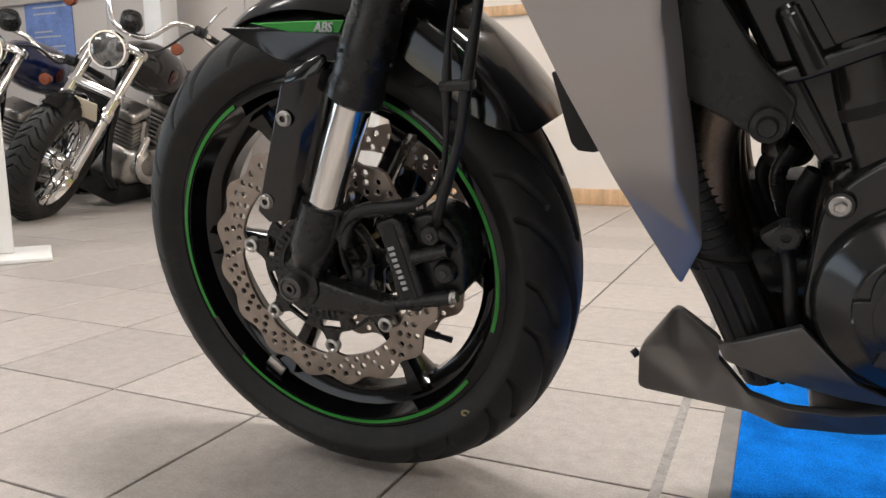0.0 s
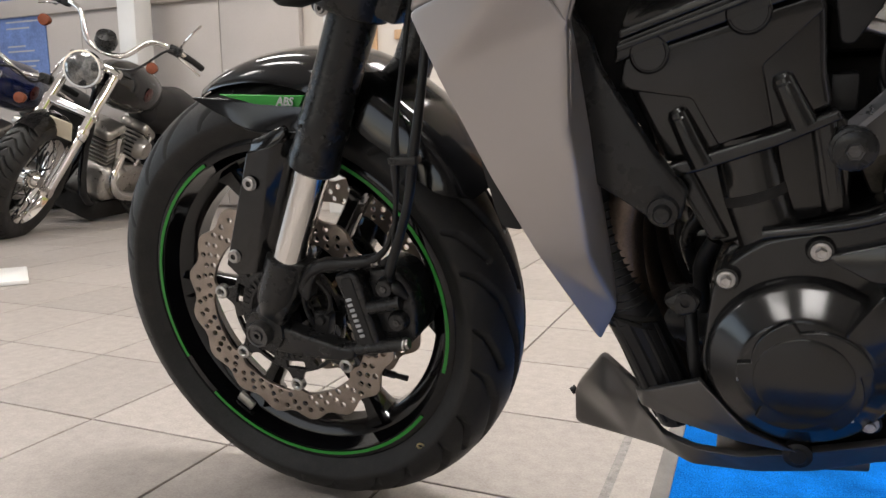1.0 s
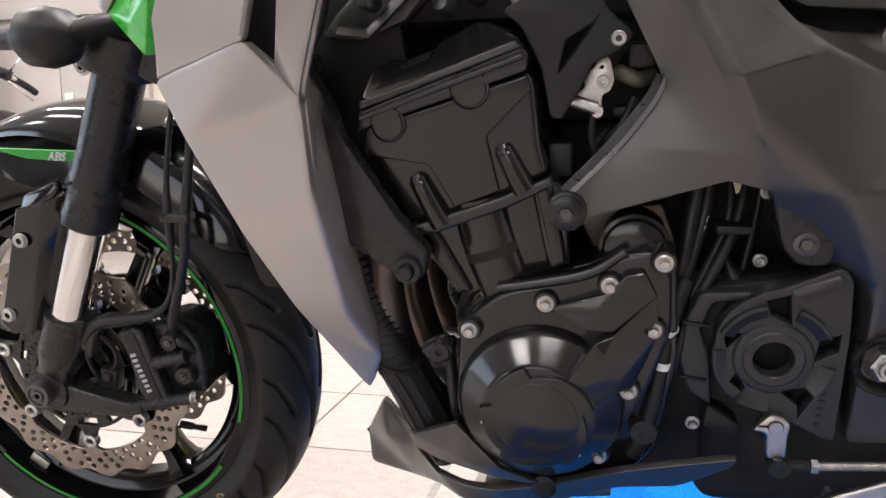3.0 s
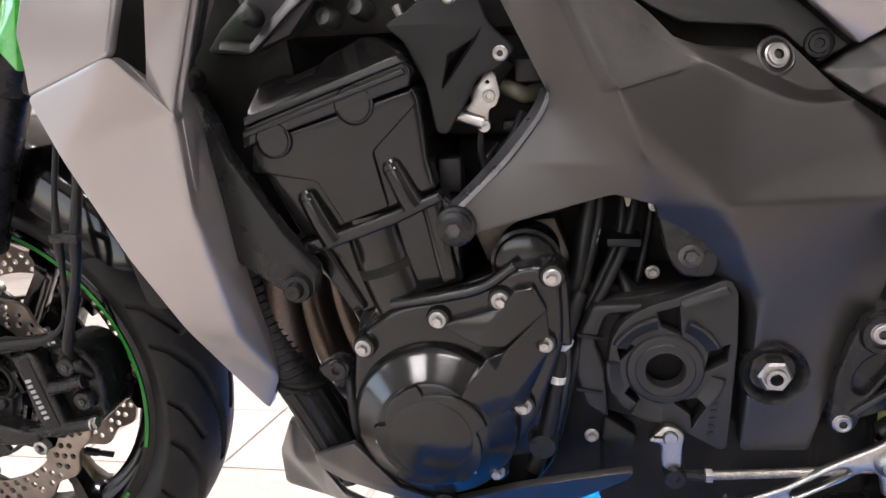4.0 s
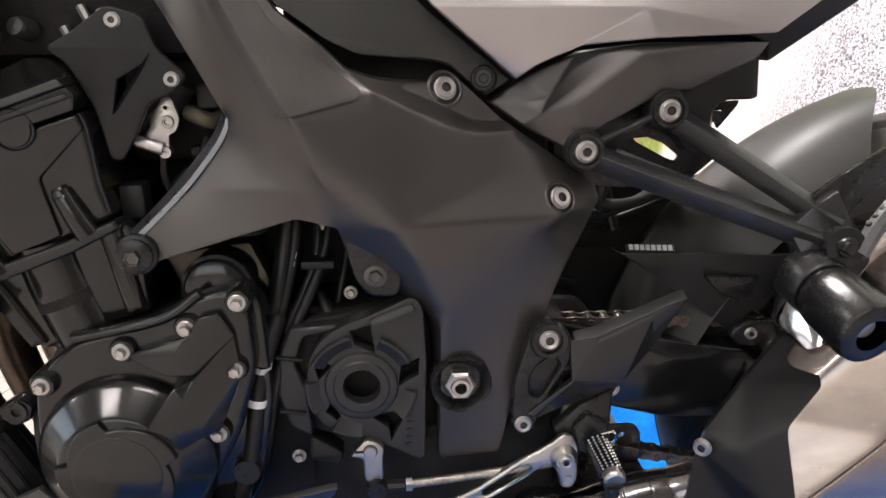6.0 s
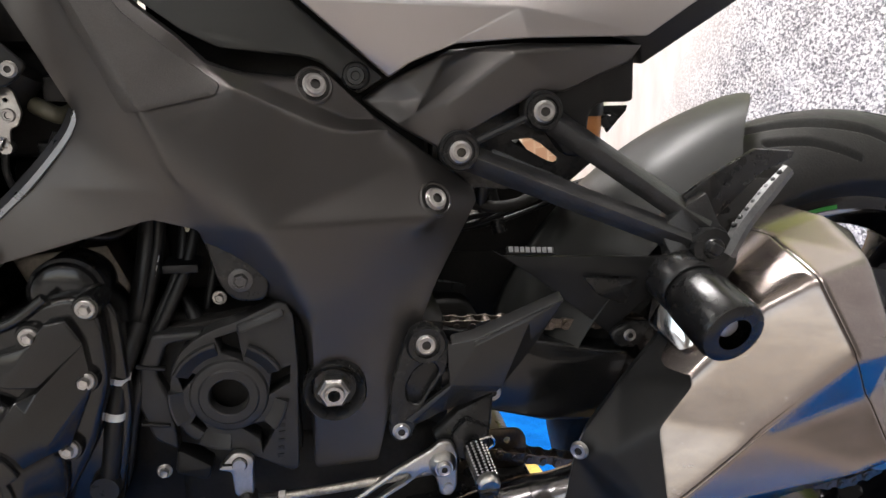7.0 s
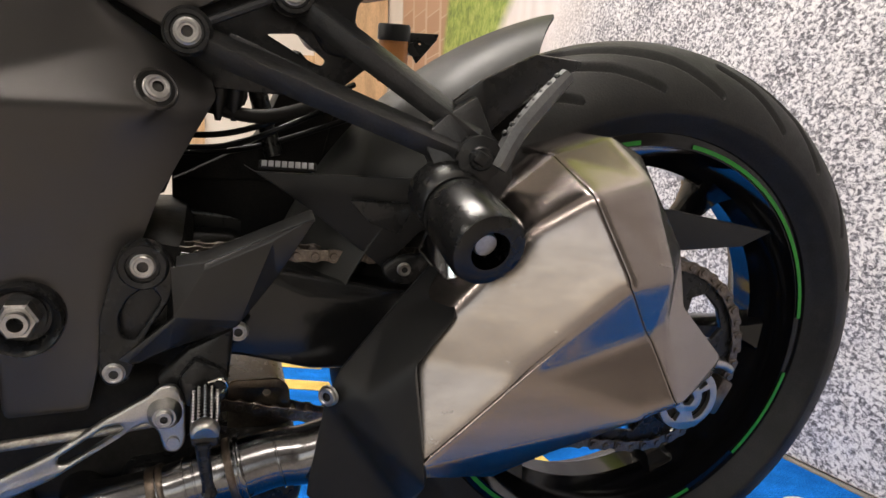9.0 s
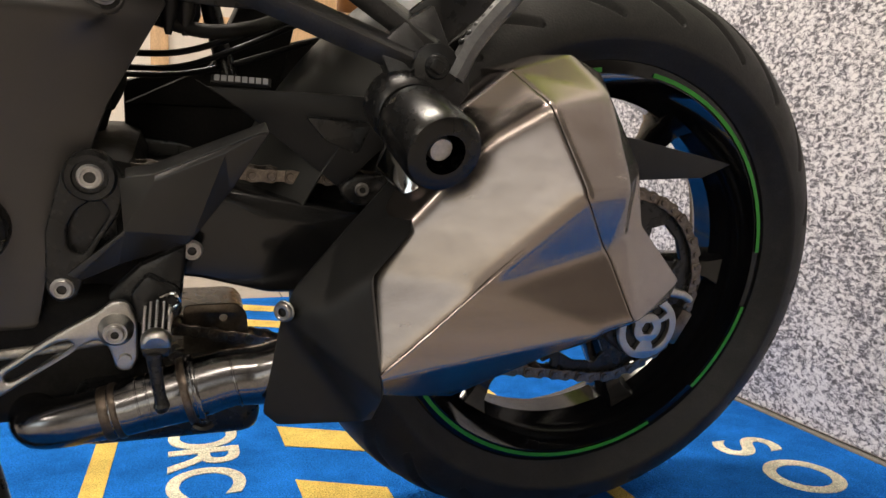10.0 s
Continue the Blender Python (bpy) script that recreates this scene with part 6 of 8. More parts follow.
def bolt_on_disc(ob, x, z, r, s, head=None):
    """A bolt on a flat disc painted dark like the shade of a round cup, with a thin lip."""
    at, slope = on_skin(ob, x, z)
    part("bolt_surround", lathe([(0.0001, -0.0004), (r * 0.90, -0.0004)], at, slope * -1, 32), DARK, ob)
    part("cup_lip", lathe([(r * 0.88, 0.0), (r * 0.90, -0.0012), (r * 0.97, -0.0018), (r * 1.08, -0.0004), (r * 1.08, 0.002), (r * 0.88, 0.002)], at, slope * -1, 32, True), FRAMEGREY, ob)
    b = again("bolt", head or B_BIG, ob, Matrix.LocRotScale(at + slope * 0.0004, Vector((0, -1, 0)).rotation_difference(slope), (s, s, s)))
    return b


bolt_on_disc(fcov, 0.878, 0.667, 0.0155, 1.0)
bolt_on_disc(fcov, 0.980, 0.569, 0.0155, 1.0)
em = part("engine_mount", lathe([(0.0001, -0.176), (0.010, -0.176), (0.0145, -0.174), (0.0145, -0.170), (0.017, -0.169), (0.0175, -0.150)], (0.619, 0, 0.543), (0, 1, 0), 28), SATIN, fcov, "round engine mounting eye")
bolt(B_BLACK, em, 0.619, -0.174, 0.543, 0.66)
br = part("mount_bracket", plate([fillet([(0.782, 0.556), (0.815, 0.545), (0.836, 0.510), (0.832, 0.492), (0.806, 0.492), (0.794, 0.508)], 0.01)], -0.150, -0.125, 0.003, 2), SATIN, bike, "dark mounting bracket")
bolt(B_BLACK, br, 0.812, -0.150, 0.5115, 0.62)
pv = part("pivot_cup", lathe([(0.0001, -0.128), (0.019, -0.128), (0.0225, -0.136), (0.027, -0.139), (0.0285, -0.136), (0.0285, -0.12)], (0.8865, -0.010, 0.402), (0, 1, 0), 40), SATIN, fcov, "dark swingarm pivot recess")
part("pivot_nut", lathe([(0.0075, -0.146), (0.0125, -0.1465), (0.0148, -0.144), (0.0148, -0.128), (0.0075, -0.128)], (0.8855, -0.008, 0.4035), (0, 1, 0), 6, True), BOLT, pv, "large plated hexagon pivot nut", 20)
part("pivot_thread", lathe([(0.0055, -0.150), (0.0085, -0.150), (0.0092, -0.148), (0.0092, -0.13), (0.0055, -0.13)], (0.8855, -0.008, 0.4035), (0, 1, 0), 22, True), BOLT, pv)
part("pivot_washer", lathe([(0.0001, -0.133), (0.0175, -0.133), (0.0175, -0.128)], (0.8855, -0.008, 0.4035), (0, 1, 0), 28), SATIN, pv)
# dark side panel below the seat cowl, seat cowl
part("knee_panel", shell([(0.739, -0.128, 0.738), (0.777, -0.124, 0.710), (0.803, -0.116, 0.697), (0.870, -0.098, 0.690), (0.886, -0.092, 0.684), (0.916, -0.086, 0.658), (0.940, -0.082, 0.672), (0.868, -0.096, 0.730), (0.78, -0.105, 0.81), (0.68, -0.115, 0.81), (0.800, -0.112, 0.707), (0.880, -0.096, 0.702)], [(0, 1, 10, 7, 8, 9), (1, 2, 3, 10), (3, 4, 11, 10), (4, 5, 6, 11), (10, 11, 6, 7)], (0, 0.02, 0), 0.003), paint("grey_black_textured_plastic", (0.030, 0.031, 0.029), 0.46, var=0.1, scale=10, grain=1500, bump=0.15, spec=0.45), bike, "dark textured knee panel")
part("panel_screw", lathe([(0.0001, -0.001), (0.0035, -0.001), (0.0042, -0.0035), (0.0075, -0.0035), (0.0082, -0.001), (0.0105, -0.0005), (0.0115, -0.003), (0.0125, 0.0), (0.0125, 0.008)], (0.914, -0.0885, 0.674), (0.1, 1, -0.1), 28), SATIN, bike, "black recessed panel screw")
cowl = part("seat_cowl", shell([(0.868, -0.108, 0.736), (0.942, -0.099, 0.673), (0.960, -0.107, 0.686), (0.998, -0.115, 0.702), (1.060, -0.122, 0.707), (1.168, -0.118, 0.710), (1.260, -0.090, 0.765), (1.28, -0.062, 0.80), (1.10, -0.072, 0.80), (0.80, -0.070, 0.82), (1.05, -0.120, 0.732)], [(0, 1, 2, 10), (2, 3, 4, 10), (4, 5, 10), (5, 6, 7, 8, 10), (0, 10, 8, 9)], (0, 0.015, 0), 0.004, 3), SILVER, bike, "satin grey seat side cowl")
part("cowl_base", shell([(1.150, -0.104, 0.709), (1.170, -0.098, 0.700), (1.176, -0.090, 0.684), (1.275, -0.080, 0.745), (1.36, -0.07, 0.81), (1.30, -0.08, 0.81), (1.240, -0.098, 0.752)], [(0, 1, 2, 3, 6), (3, 4, 5, 6)], (0, 0.03, 0), 0.003), PLASTIC, cowl, "black tail underside")
sub = part("subframe_cover", shell([(0.919, -0.080, 0.652), (0.951, -0.080, 0.674), (0.997, -0.100, 0.697), (1.060, -0.112, 0.703), (1.133, -0.110, 0.703), (1.173, -0.100, 0.703), (1.161, -0.102, 0.688), (1.097, -0.110, 0.661), (1.074, -0.111, 0.661), (1.006, -0.113, 0.625), (0.989, -0.111, 0.610), (0.950, -0.088, 0.630), (1.048, -0.125, 0.695), (0.990, -0.114, 0.652), (0.965, -0.100, 0.642), (1.035, -0.118, 0.698), (0.975, -0.088, 0.655)], [(0, 1, 16), (1, 2, 16), (0, 16, 14, 11), (2, 15, 14, 16), (2, 3, 15), (15, 12, 13, 14), (3, 4, 12, 15), (4, 5, 6, 7, 12), (12, 7, 8, 9, 13), (13, 9, 10, 11, 14)], (0, 0.02, 0), 0.003, angle=5), FRAMEGREY, bike, "dark grey subframe side cover")
# near-black sheet added to keep the gap under the cowl dark
part("seat_backing", shell([(0.90, -0.060, 0.650), (1.00, -0.070, 0.680), (1.168, -0.070, 0.690), (1.255, -0.062, 0.745), (1.24, -0.060, 0.78), (0.88, -0.060, 0.78)], [(0, 1, 2, 3, 4, 5)], (0, 0.02, 0), 0.002), DARK, bike, "black backing plate closing the gap below the seat")
part("under_tray", plate([fillet([(1.09, 0.70), (1.171, 0.70), (1.174, 0.652), (1.168, 0.650), (1.143, 0.650), (1.132, 0.642), (1.130, 0.620), (1.134, 0.598), (1.110, 0.600), (1.085, 0.635)], 0.006)], -0.084, 0.075, 0.003, 2), PLASTIC, bike, "black undertray")
part("bracket_web", plate([fillet([(0.985, 0.570), (0.985, 0.640), (1.050, 0.672), (1.115, 0.668), (1.140, 0.616), (1.149, 0.594), (1.116, 0.566), (1.060, 0.565)], 0.006), fillet([(1.061, 0.613), (1.085, 0.615), (1.110, 0.595), (1.107, 0.590), (1.098, 0.593)], 0.003)], -0.064, -0.058, 0.0015, 2), SATIN, bike, "black stay plate behind the footrest bracket")
# pillion bracket: two arms to a casting, folded foot rest, heel plate
def bar(p0, p1, w0, w1, d, bevel=0.0012, twist=0.0):
    """A straight arm of rectangular section: w across in the side plane, d deep."""
    p0, p1 = Vector(p0), Vector(p1)
    along = (p1 - p0).normalized()
    side = along.cross(Vector((0, 1, 0))).normalized()
    side = Matrix.Rotation(radians(twist), 3, along) @ side
    deep = side.cross(along).normalized() * (d / 2)
    bm = bmesh.new()
    ends = [[bm.verts.new(p + side * (w / 2 * a) + deep * c) for a, c in ((-1, -1), (1, -1), (1, 1), (-1, 1))] for p, w in ((p0, w0), (p1, w1))]
    for k in range(4):
        bm.faces.new((ends[0][k], ends[0][(k + 1) % 4], ends[1][(k + 1) % 4], ends[1][k]))
    bm.faces.new(ends[0][::-1]), bm.faces.new(ends[1])
    bmesh.ops.recalc_face_normals(bm, faces=bm.faces)
    bmesh.ops.bevel(bm, geom=list(bm.edges), offset=bevel, offset_type="OFFSET", segments=2, profile=0.5, affect="EDGES", clamp_overlap=True)
    return bm


TW = 34.0
CAST = paint("rough_cast_alloy_black", (0.020, 0.020, 0.0205), 0.32, var=0.3, scale=40, grain=420, bump=0.35, spec=0.48)
pb = part("pillion_bracket", join(
    bar((1.006, -0.106, 0.606), (1.196, -0.177, 0.538), 0.019, 0.017, 0.017, 0.0009, TW),
    bar((1.082, -0.100, 0.640), (1.212, -0.174, 0.549), 0.019, 0.015, 0.017, 0.0009, TW),
    tube([(1.012, -0.114, 0.617), (1.070, -0.110, 0.642)], [0.0035, 0.0035], 8, 1),
    lathe([(0.0001, -0.009), (0.0165, -0.009), (0.018, -0.006), (0.018, 0.012)], (1.002, -0.112, 0.611), (0, 1, 0), 24),
    lathe([(0.0001, -0.009), (0.0165, -0.009), (0.018, -0.006), (0.018, 0.012)], (1.078, -0.106, 0.645), (0, 1, 0), 24)), CAST, bike, "black cast pillion footrest bracket with two arms", 25)
for cx, cy, cz in ((1.002, -0.121, 0.611), (1.078, -0.115, 0.645)):
    part("bolt_surround", lathe([(0.0115, -0.0002), (0.0125, -0.0022), (0.0155, -0.0022), (0.0165, 0.0)], (cx, cy, cz), (0, 1, 0), 28, True), SATIN, pb)
    bolt(B_BIG, pb, cx, cy, cz, 0.95)
part("arm_web", bar((1.030, -0.112, 0.606), (1.180, -0.160, 0.548), 0.014, 0.010, 0.004), SATIN, pb)
part("casting", shell([(1.168, -0.172, 0.548), (1.187, -0.172, 0.566), (1.210, -0.170, 0.580), (1.222, -0.178, 0.552), (1.238, -0.180, 0.538), (1.240, -0.182, 0.518), (1.225, -0.187, 0.500), (1.205, -0.190, 0.496), (1.180, -0.190, 0.500), (1.176, -0.184, 0.528), (1.196, -0.180, 0.548)], [(0, 1, 10, 9), (1, 2, 3, 10), (10, 3, 4, 9), (4, 5, 6, 9), (6, 7, 8, 9)], (0, 0.022, 0), 0.0015, 2), CAST, pb, "rough cast bracket corner", 25)
part("clevis", lathe([(0.0001, -0.014), (0.008, -0.014), (0.0095, -0.011), (0.017, -0.010), (0.0175, -0.006), (0.0175, 0.012)], (1.208, -0.186, 0.536), (0.1, 1, -0.1), 12), SATIN, pb, "footrest pivot")
part("clevis_pin", turned(box(-0.006, 0.006, -0.007, 0.004, -0.005, 0.005, 0.003), pose(1.205, -0.199, 0.538, 0, 30, 0)), SATIN, pb)
pegp = part("pillion_peg", tube([(1.222, -0.192, 0.530), (1.236, -0.190, 0.556), (1.258, -0.186, 0.582), (1.276, -0.182, 0.600)], [0.008, 0.0075, 0.0075, 0.006], 8, 4, flat=1.2), paint("worn_alloy", (0.12, 0.12, 0.12), 0.42, metal=0.5, var=0.2, scale=60, bump=0.05), bike, "folded pillion footrest")
for k in range(8):
    f = k / 7
    part("peg_rubber", lathe([(0.0001, -0.0025), (0.0020, -0.0020), (0.0027, 0.0), (0.0027, 0.006)], (1.226 + 0.040 * f, -0.192 + 0.006 * f, 0.556 + 0.043 * f), (0.6, 0.5, -0.6), 10), HOSE, pegp)
part("heel_plate", shell([(1.187, -0.158, 0.568), (1.211, -0.160, 0.588), (1.216, -0.162, 0.592), (1.264, -0.150, 0.614), (1.306, -0.146, 0.611), (1.304, -0.146, 0.604), (1.275, -0.148, 0.592), (1.225, -0.158, 0.550), (1.214, -0.160, 0.556), (1.205, -0.160, 0.548)], [(0, 1, 8, 9), (1, 2, 7, 8), (2, 3, 6, 7), (3, 4, 5, 6)], (0, 0.006, 0), 0.002), SATIN, bike, "black pillion heel guard plate")
# crash bobbin
bob = part("crash_bobbin", lathe([(0.0145, -0.058), (0.021, -0.0585), (0.0268, -0.0565), (0.0288, -0.051), (0.0278, -0.010), (0.0265, 0.0), (0.0235, 0.004), (0.0235, 0.010), (0.0001, 0.012), (0.0001, -0.030), (0.0145, -0.030)], (1.190, -0.203, 0.499), (-0.13, 1, 0.27), 48), paint("moulded_nylon", (0.006, 0.006, 0.0062), 0.26, var=0.1, bump=0.01, spec=0.4), bike, "gloss black cylindrical crash bobbin")
part("bobbin_collar", lathe([(0.0001, -0.012), (0.025, -0.012), (0.027, -0.009), (0.027, 0.016), (0.0001, 0.02)], (1.188, -0.186, 0.504), (-0.13, 1, 0.27), 36), SATIN, bob)
part("bobbin_bolt", lathe([(0.0001, -0.006), (0.008, -0.006), (0.009, -0.004), (0.009, 0.004)], (1.196, -0.2440, 0.4875), (-0.13, 1, 0.27), 16), BOLT, bob, "plated bolt in the bobbin")
# silencer
MF = [(1.159, -0.200, 0.381), (1.186, -0.166, 0.432), (1.244, -0.162, 0.506), (1.284, -0.156, 0.536), (1.338, -0.150, 0.552), (1.360, -0.165, 0.539), (1.390, -0.196, 0.468), (1.394, -0.208, 0.42), (1.461, -0.184, 0.36), (1.454, -0.184, 0.34), (1.396, -0.204, 0.329), (1.221, -0.240, 0.318), (1.160, -0.236, 0.305), (1.311, -0.259, 0.456), (1.377, -0.245, 0.347), (1.347, -0.246, 0.340), (1.238, -0.243, 0.381), (1.350, -0.250, 0.459), (1.367, -0.227, 0.4155), (1.191, -0.205, 0.419), (1.249, -0.214, 0.489), (1.288, -0.226, 0.517), (1.341, -0.214, 0.527), (1.348, -0.233, 0.4075)]
CAN = [(0, 1, 19), (1, 2, 20, 19), (2, 3, 21, 20), (0, 19, 20, 21, 13, 16, 12), (16, 13, 23), (12, 16, 23, 14, 15, 11)]
CAP = [(3, 4, 22, 21), (4, 5, 22), (21, 22, 17, 13), (22, 5, 6, 17), (17, 6, 7, 18), (13, 17, 18, 23), (18, 7, 8), (23, 18, 8, 9, 14), (14, 9, 10, 15)]
KIND = [0] * len(CAN) + [1] * len(CAP)
muf = part("silencer", soft(MF, CAN + CAP, (0.010, 0.105, -0.012), 4, 4, 1, 0.0006, 0, KIND), STEEL, bike, "brushed stainless steel faceted silencer")
part("end_cap", soft([(x + 0.0008, y - 0.0002, z) for x, y, z in MF], CAN + CAP, (0.004, 0.095, -0.006), 4, 4, 1, 0.0006, 1, KIND), STEEL, muf, "brushed steel end cap with a fine seam")
part("silencer_floor", shell([(1.163, -0.2335, 0.3045), (1.221, -0.2380, 0.3165), (1.347, -0.2440, 0.3385), (1.388, -0.2100, 0.3320), (1.375, -0.2000, 0.3120), (1.327, -0.2000, 0.3000), (1.277, -0.2000, 0.2820), (1.241, -0.2000, 0.2730), (1.207, -0.2000, 0.2720), (1.178, -0.2050, 0.2790), (1.200, -0.150, 0.262), (1.275, -0.140, 0.268), (1.370, -0.150, 0.300)], [(0, 1, 8, 9), (1, 7, 8), (1, 2, 5, 6, 7), (2, 3, 4, 5), (9, 8, 10), (8, 7, 6, 11, 10), (6, 5, 4, 12, 11)], (0, 0.01, 0.03), 0.003, 3), STEEL, muf, "folded underside of the silencer")
part("silencer_strap", join(shell([(1.176, -0.150, 0.452), (1.190, -0.150, 0.487), (1.205, -0.160, 0.495), (1.215, -0.185, 0.47), (1.200, -0.195, 0.445), (1.190, -0.185, 0.438)], [(0, 1, 2, 3, 4, 5)], (0.01, 0.03, 0), 0.004)), CHROME, muf, "polished mounting strap")
part("fold_seam", tube([(1.163, -0.2385, 0.3095), (1.200, -0.2415, 0.3440), (1.238, -0.2450, 0.3815), (1.268, -0.2510, 0.4125)], [0.0011, 0.0010, 0.0008, 0.0002], 8, 3), STEEL, muf, "fine pressed seam along the fold")
hs = part("heat_shield", soft([(1.190, -0.150, 0.443), (1.199, -0.188, 0.432), (1.191, -0.214, 0.418), (1.160, -0.222, 0.384), (1.168, -0.2465, 0.299), (1.172, -0.205, 0.258), (1.165, -0.200, 0.254), (1.100, -0.188, 0.251), (1.088, -0.186, 0.262), (1.102, -0.180, 0.341), (1.112, -0.176, 0.362), (1.150, -0.160, 0.400), (1.128, -0.205, 0.352)], [(0, 1, 11), (1, 2, 3, 12, 11), (11, 12, 10), (10, 12, 9), (12, 3, 4, 9), (9, 4, 5, 6, 7, 8)], (0.004, 0.010, 0), 4, 5, 2, 0.003), PLASTIC, bike, "black plastic silencer heat shield")
again("bolt", B_SOCKET, hs, pose(1.104, -0.186, 0.348, 0, 0, -42) @ Matrix.Scale(1.1, 4))
# link pipe and collector
lp = part("link_pipe", tube([(0.945, -0.02, 0.240), (0.918, -0.09, 0.238), (0.924, -0.140, 0.243), (0.975, -0.160, 0.2590), (1.000, -0.1605, 0.2650), (1.034, -0.160, 0.2735), (1.066, -0.158, 0.2805), (1.100, -0.158, 0.2835), (1.17, -0.170, 0.316)], [0.0185, 0.0185, 0.0190, 0.0198, 0.0215, 0.0245, 0.0232, 0.0245, 0.0235], 32), PIPE, bike, "polished steel exhaust link pipe")
for px, pz, r, w, mat in ((0.9745, 0.2590, 0.0214, 0.0035, HEADER), (0.9815, 0.2605, 0.0222, 0.0025, HEADER), (0.9985, 0.2648, 0.0220, 0.0008, PIPE), (1.0060, 0.2666, 0.0226, 0.0009, PIPE), (1.0325, 0.2731, 0.0272, 0.0030, HEADER), (1.0400, 0.2748, 0.0276, 0.0022, PIPE), (1.0690, 0.2808, 0.0237, 0.0009, PIPE)):
    part("pipe_band", lathe([(r - 0.004, -w), (r - 0.0006, -w), (r, -w * 0.6), (r, w * 0.6), (r - 0.0006, w), (r - 0.004, w)], (px, -0.1603, pz), (0.97, 0.01, 0.235), 36, True), mat, lp)
part("pipe_clamp", tube([(1.036, -0.176, 0.2500), (1.044, -0.177, 0.2475), (1.051, -0.175, 0.2490)], 0.0036, 8), SATIN, lp)
# near-black box added to hide floor showing above the pipe
part("sump_box", box(0.74, 0.99, -0.115, 0.10, 0.225, 0.345, 0.02, 3), DARK, bike, "dark filler block for sump and stand mounting")
part("collector_box", box(0.945, 1.092, -0.138, 0.10, 0.212, 0.268, 0.016, 4), SATIN, bike, "dark exhaust collector box")
# rider footrest hanger, heel guard, gear lever, footrest
GUARDBLACK = paint("smooth_black_plate", (0.017, 0.0165, 0.016), 0.24, var=0.06, scale=10, grain=1600, bump=0.03, spec=0.45)
# lighter black for lip and edge, painting in the highlight along them
GUARDLIT = paint("lit_satin_black", (0.030, 0.030, 0.030), 0.34, var=0.2, scale=40, grain=900, bump=0.12, spec=0.5)
hg = part("heel_guard", plate([fillet([(0.966, 0.461), (0.980, 0.458), (0.988, 0.446), (0.992, 0.436), (0.988, 0.415), (0.970, 0.386), (0.962, 0.366), (0.956, 0.348), (0.942, 0.344), (0.935, 0.354), (0.937, 0.400), (0.946, 0.431), (0.952, 0.450)], 0.006),
                                      fillet([(0.958, 0.416), (0.973, 0.426), (0.982, 0.414), (0.961, 0.381), (0.951, 0.386), (0.951, 0.402)], 0.005)], -0.143, -0.131, 0.0022, 3), SATIN, bike, "black footrest hanger with heel guard")
part("hanger_floor", plate([[(0.950, 0.428), (0.985, 0.428), (0.985, 0.378), (0.950, 0.378)]], -0.136, -0.132, 0.001), SATIN, hg)
part("guard_face", shell([(0.988, -0.1455, 0.441), (1.014, -0.1475, 0.4455), (1.091, -0.1480, 0.4790), (1.094, -0.1470, 0.4765), (1.066, -0.1450, 0.4300), (1.036, -0.1430, 0.3900), (1.030, -0.1430, 0.3880), (0.985, -0.1440, 0.3735), (0.960, -0.1440, 0.3620), (0.950, -0.1440, 0.3680), (0.990, -0.1495, 0.4020), (1.063, -0.1500, 0.4620), (1.039, -0.1490, 0.3970), (1.012, -0.1510, 0.4400)],
                         [(0, 1, 13, 10), (1, 2, 11, 13), (2, 3, 4, 11), (11, 4, 5, 12), (13, 11, 12, 10), (12, 5, 6, 7, 10), (10, 7, 8, 9)], (0, 0.007, 0), 0.0010, 2, angle=3), GUARDBLACK, hg, "folded black heel guard plate", 20)
part("guard_lip", shell([(0.992, -0.1465, 0.4415), (1.013, -0.1490, 0.4450), (1.088, -0.1495, 0.4780), (1.0945, -0.1480, 0.4785), (1.0925, -0.1380, 0.4850), (1.013, -0.1370, 0.4515), (0.992, -0.1370, 0.4470)], [(0, 1, 5, 6), (1, 2, 4, 5), (2, 3, 4)], (0, 0.003, -0.003), 0.0012, 3), GUARDLIT, hg, "upper lip of the heel guard, coloured lighter as if lit")
part("guard_edge", shell([(0.950, -0.1450, 0.3670), (0.992, -0.1495, 0.4035), (0.990, -0.1500, 0.3990), (0.956, -0.1455, 0.3650)], [(0, 1, 2, 3)], (0, 0.004, 0), 0.0006), GUARDLIT, hg)
part("hanger_ring", lathe([(0.0118, -0.1425), (0.0125, -0.1460), (0.0165, -0.1465), (0.0185, -0.143), (0.0185, -0.132), (0.0118, -0.132)], (0.969, 0, 0.441), (0, 1, 0), 32, True), SATIN, hg)
bolt(B_BIG, hg, 0.969, -0.142, 0.441, 0.95)
bolt(B_BIG, hg, 0.946, -0.143, 0.356, 0.8)
bolt(B_SOCKET, bike, 1.038, -0.116, 0.376, 1.1)
part("hanger_foot", shell([(1.000, -0.142, 0.372), (1.034, -0.140, 0.388), (1.030, -0.145, 0.345), (1.022, -0.15, 0.325), (0.985, -0.146, 0.335), (0.975, -0.142, 0.348)], [(0, 1, 2, 3, 4, 5)], (0, 0.015, 0), 0.004), SATIN, hg)
gl = part("gear_lever", plate([fillet([(0.972, 0.342), (0.980, 0.350), (0.992, 0.348), (0.997, 0.336), (0.997, 0.300), (0.991, 0.291), (0.981, 0.293), (0.977, 0.312), (0.968, 0.320), (0.902, 0.277), (0.80, 0.232), (0.79, 0.24), (0.80, 0.250), (0.902, 0.298), (0.940, 0.324)], 0.006), fillet([(0.940, 0.3175), (0.950, 0.3195), (0.953, 0.3155), (0.948, 0.3105), (0.911, 0.2885), (0.905, 0.2885), (0.906, 0.2945)], 0.003)], -0.157, -0.149, 0.0025, 2), ALLOY, bike, "bare alloy gear lever with a slot")
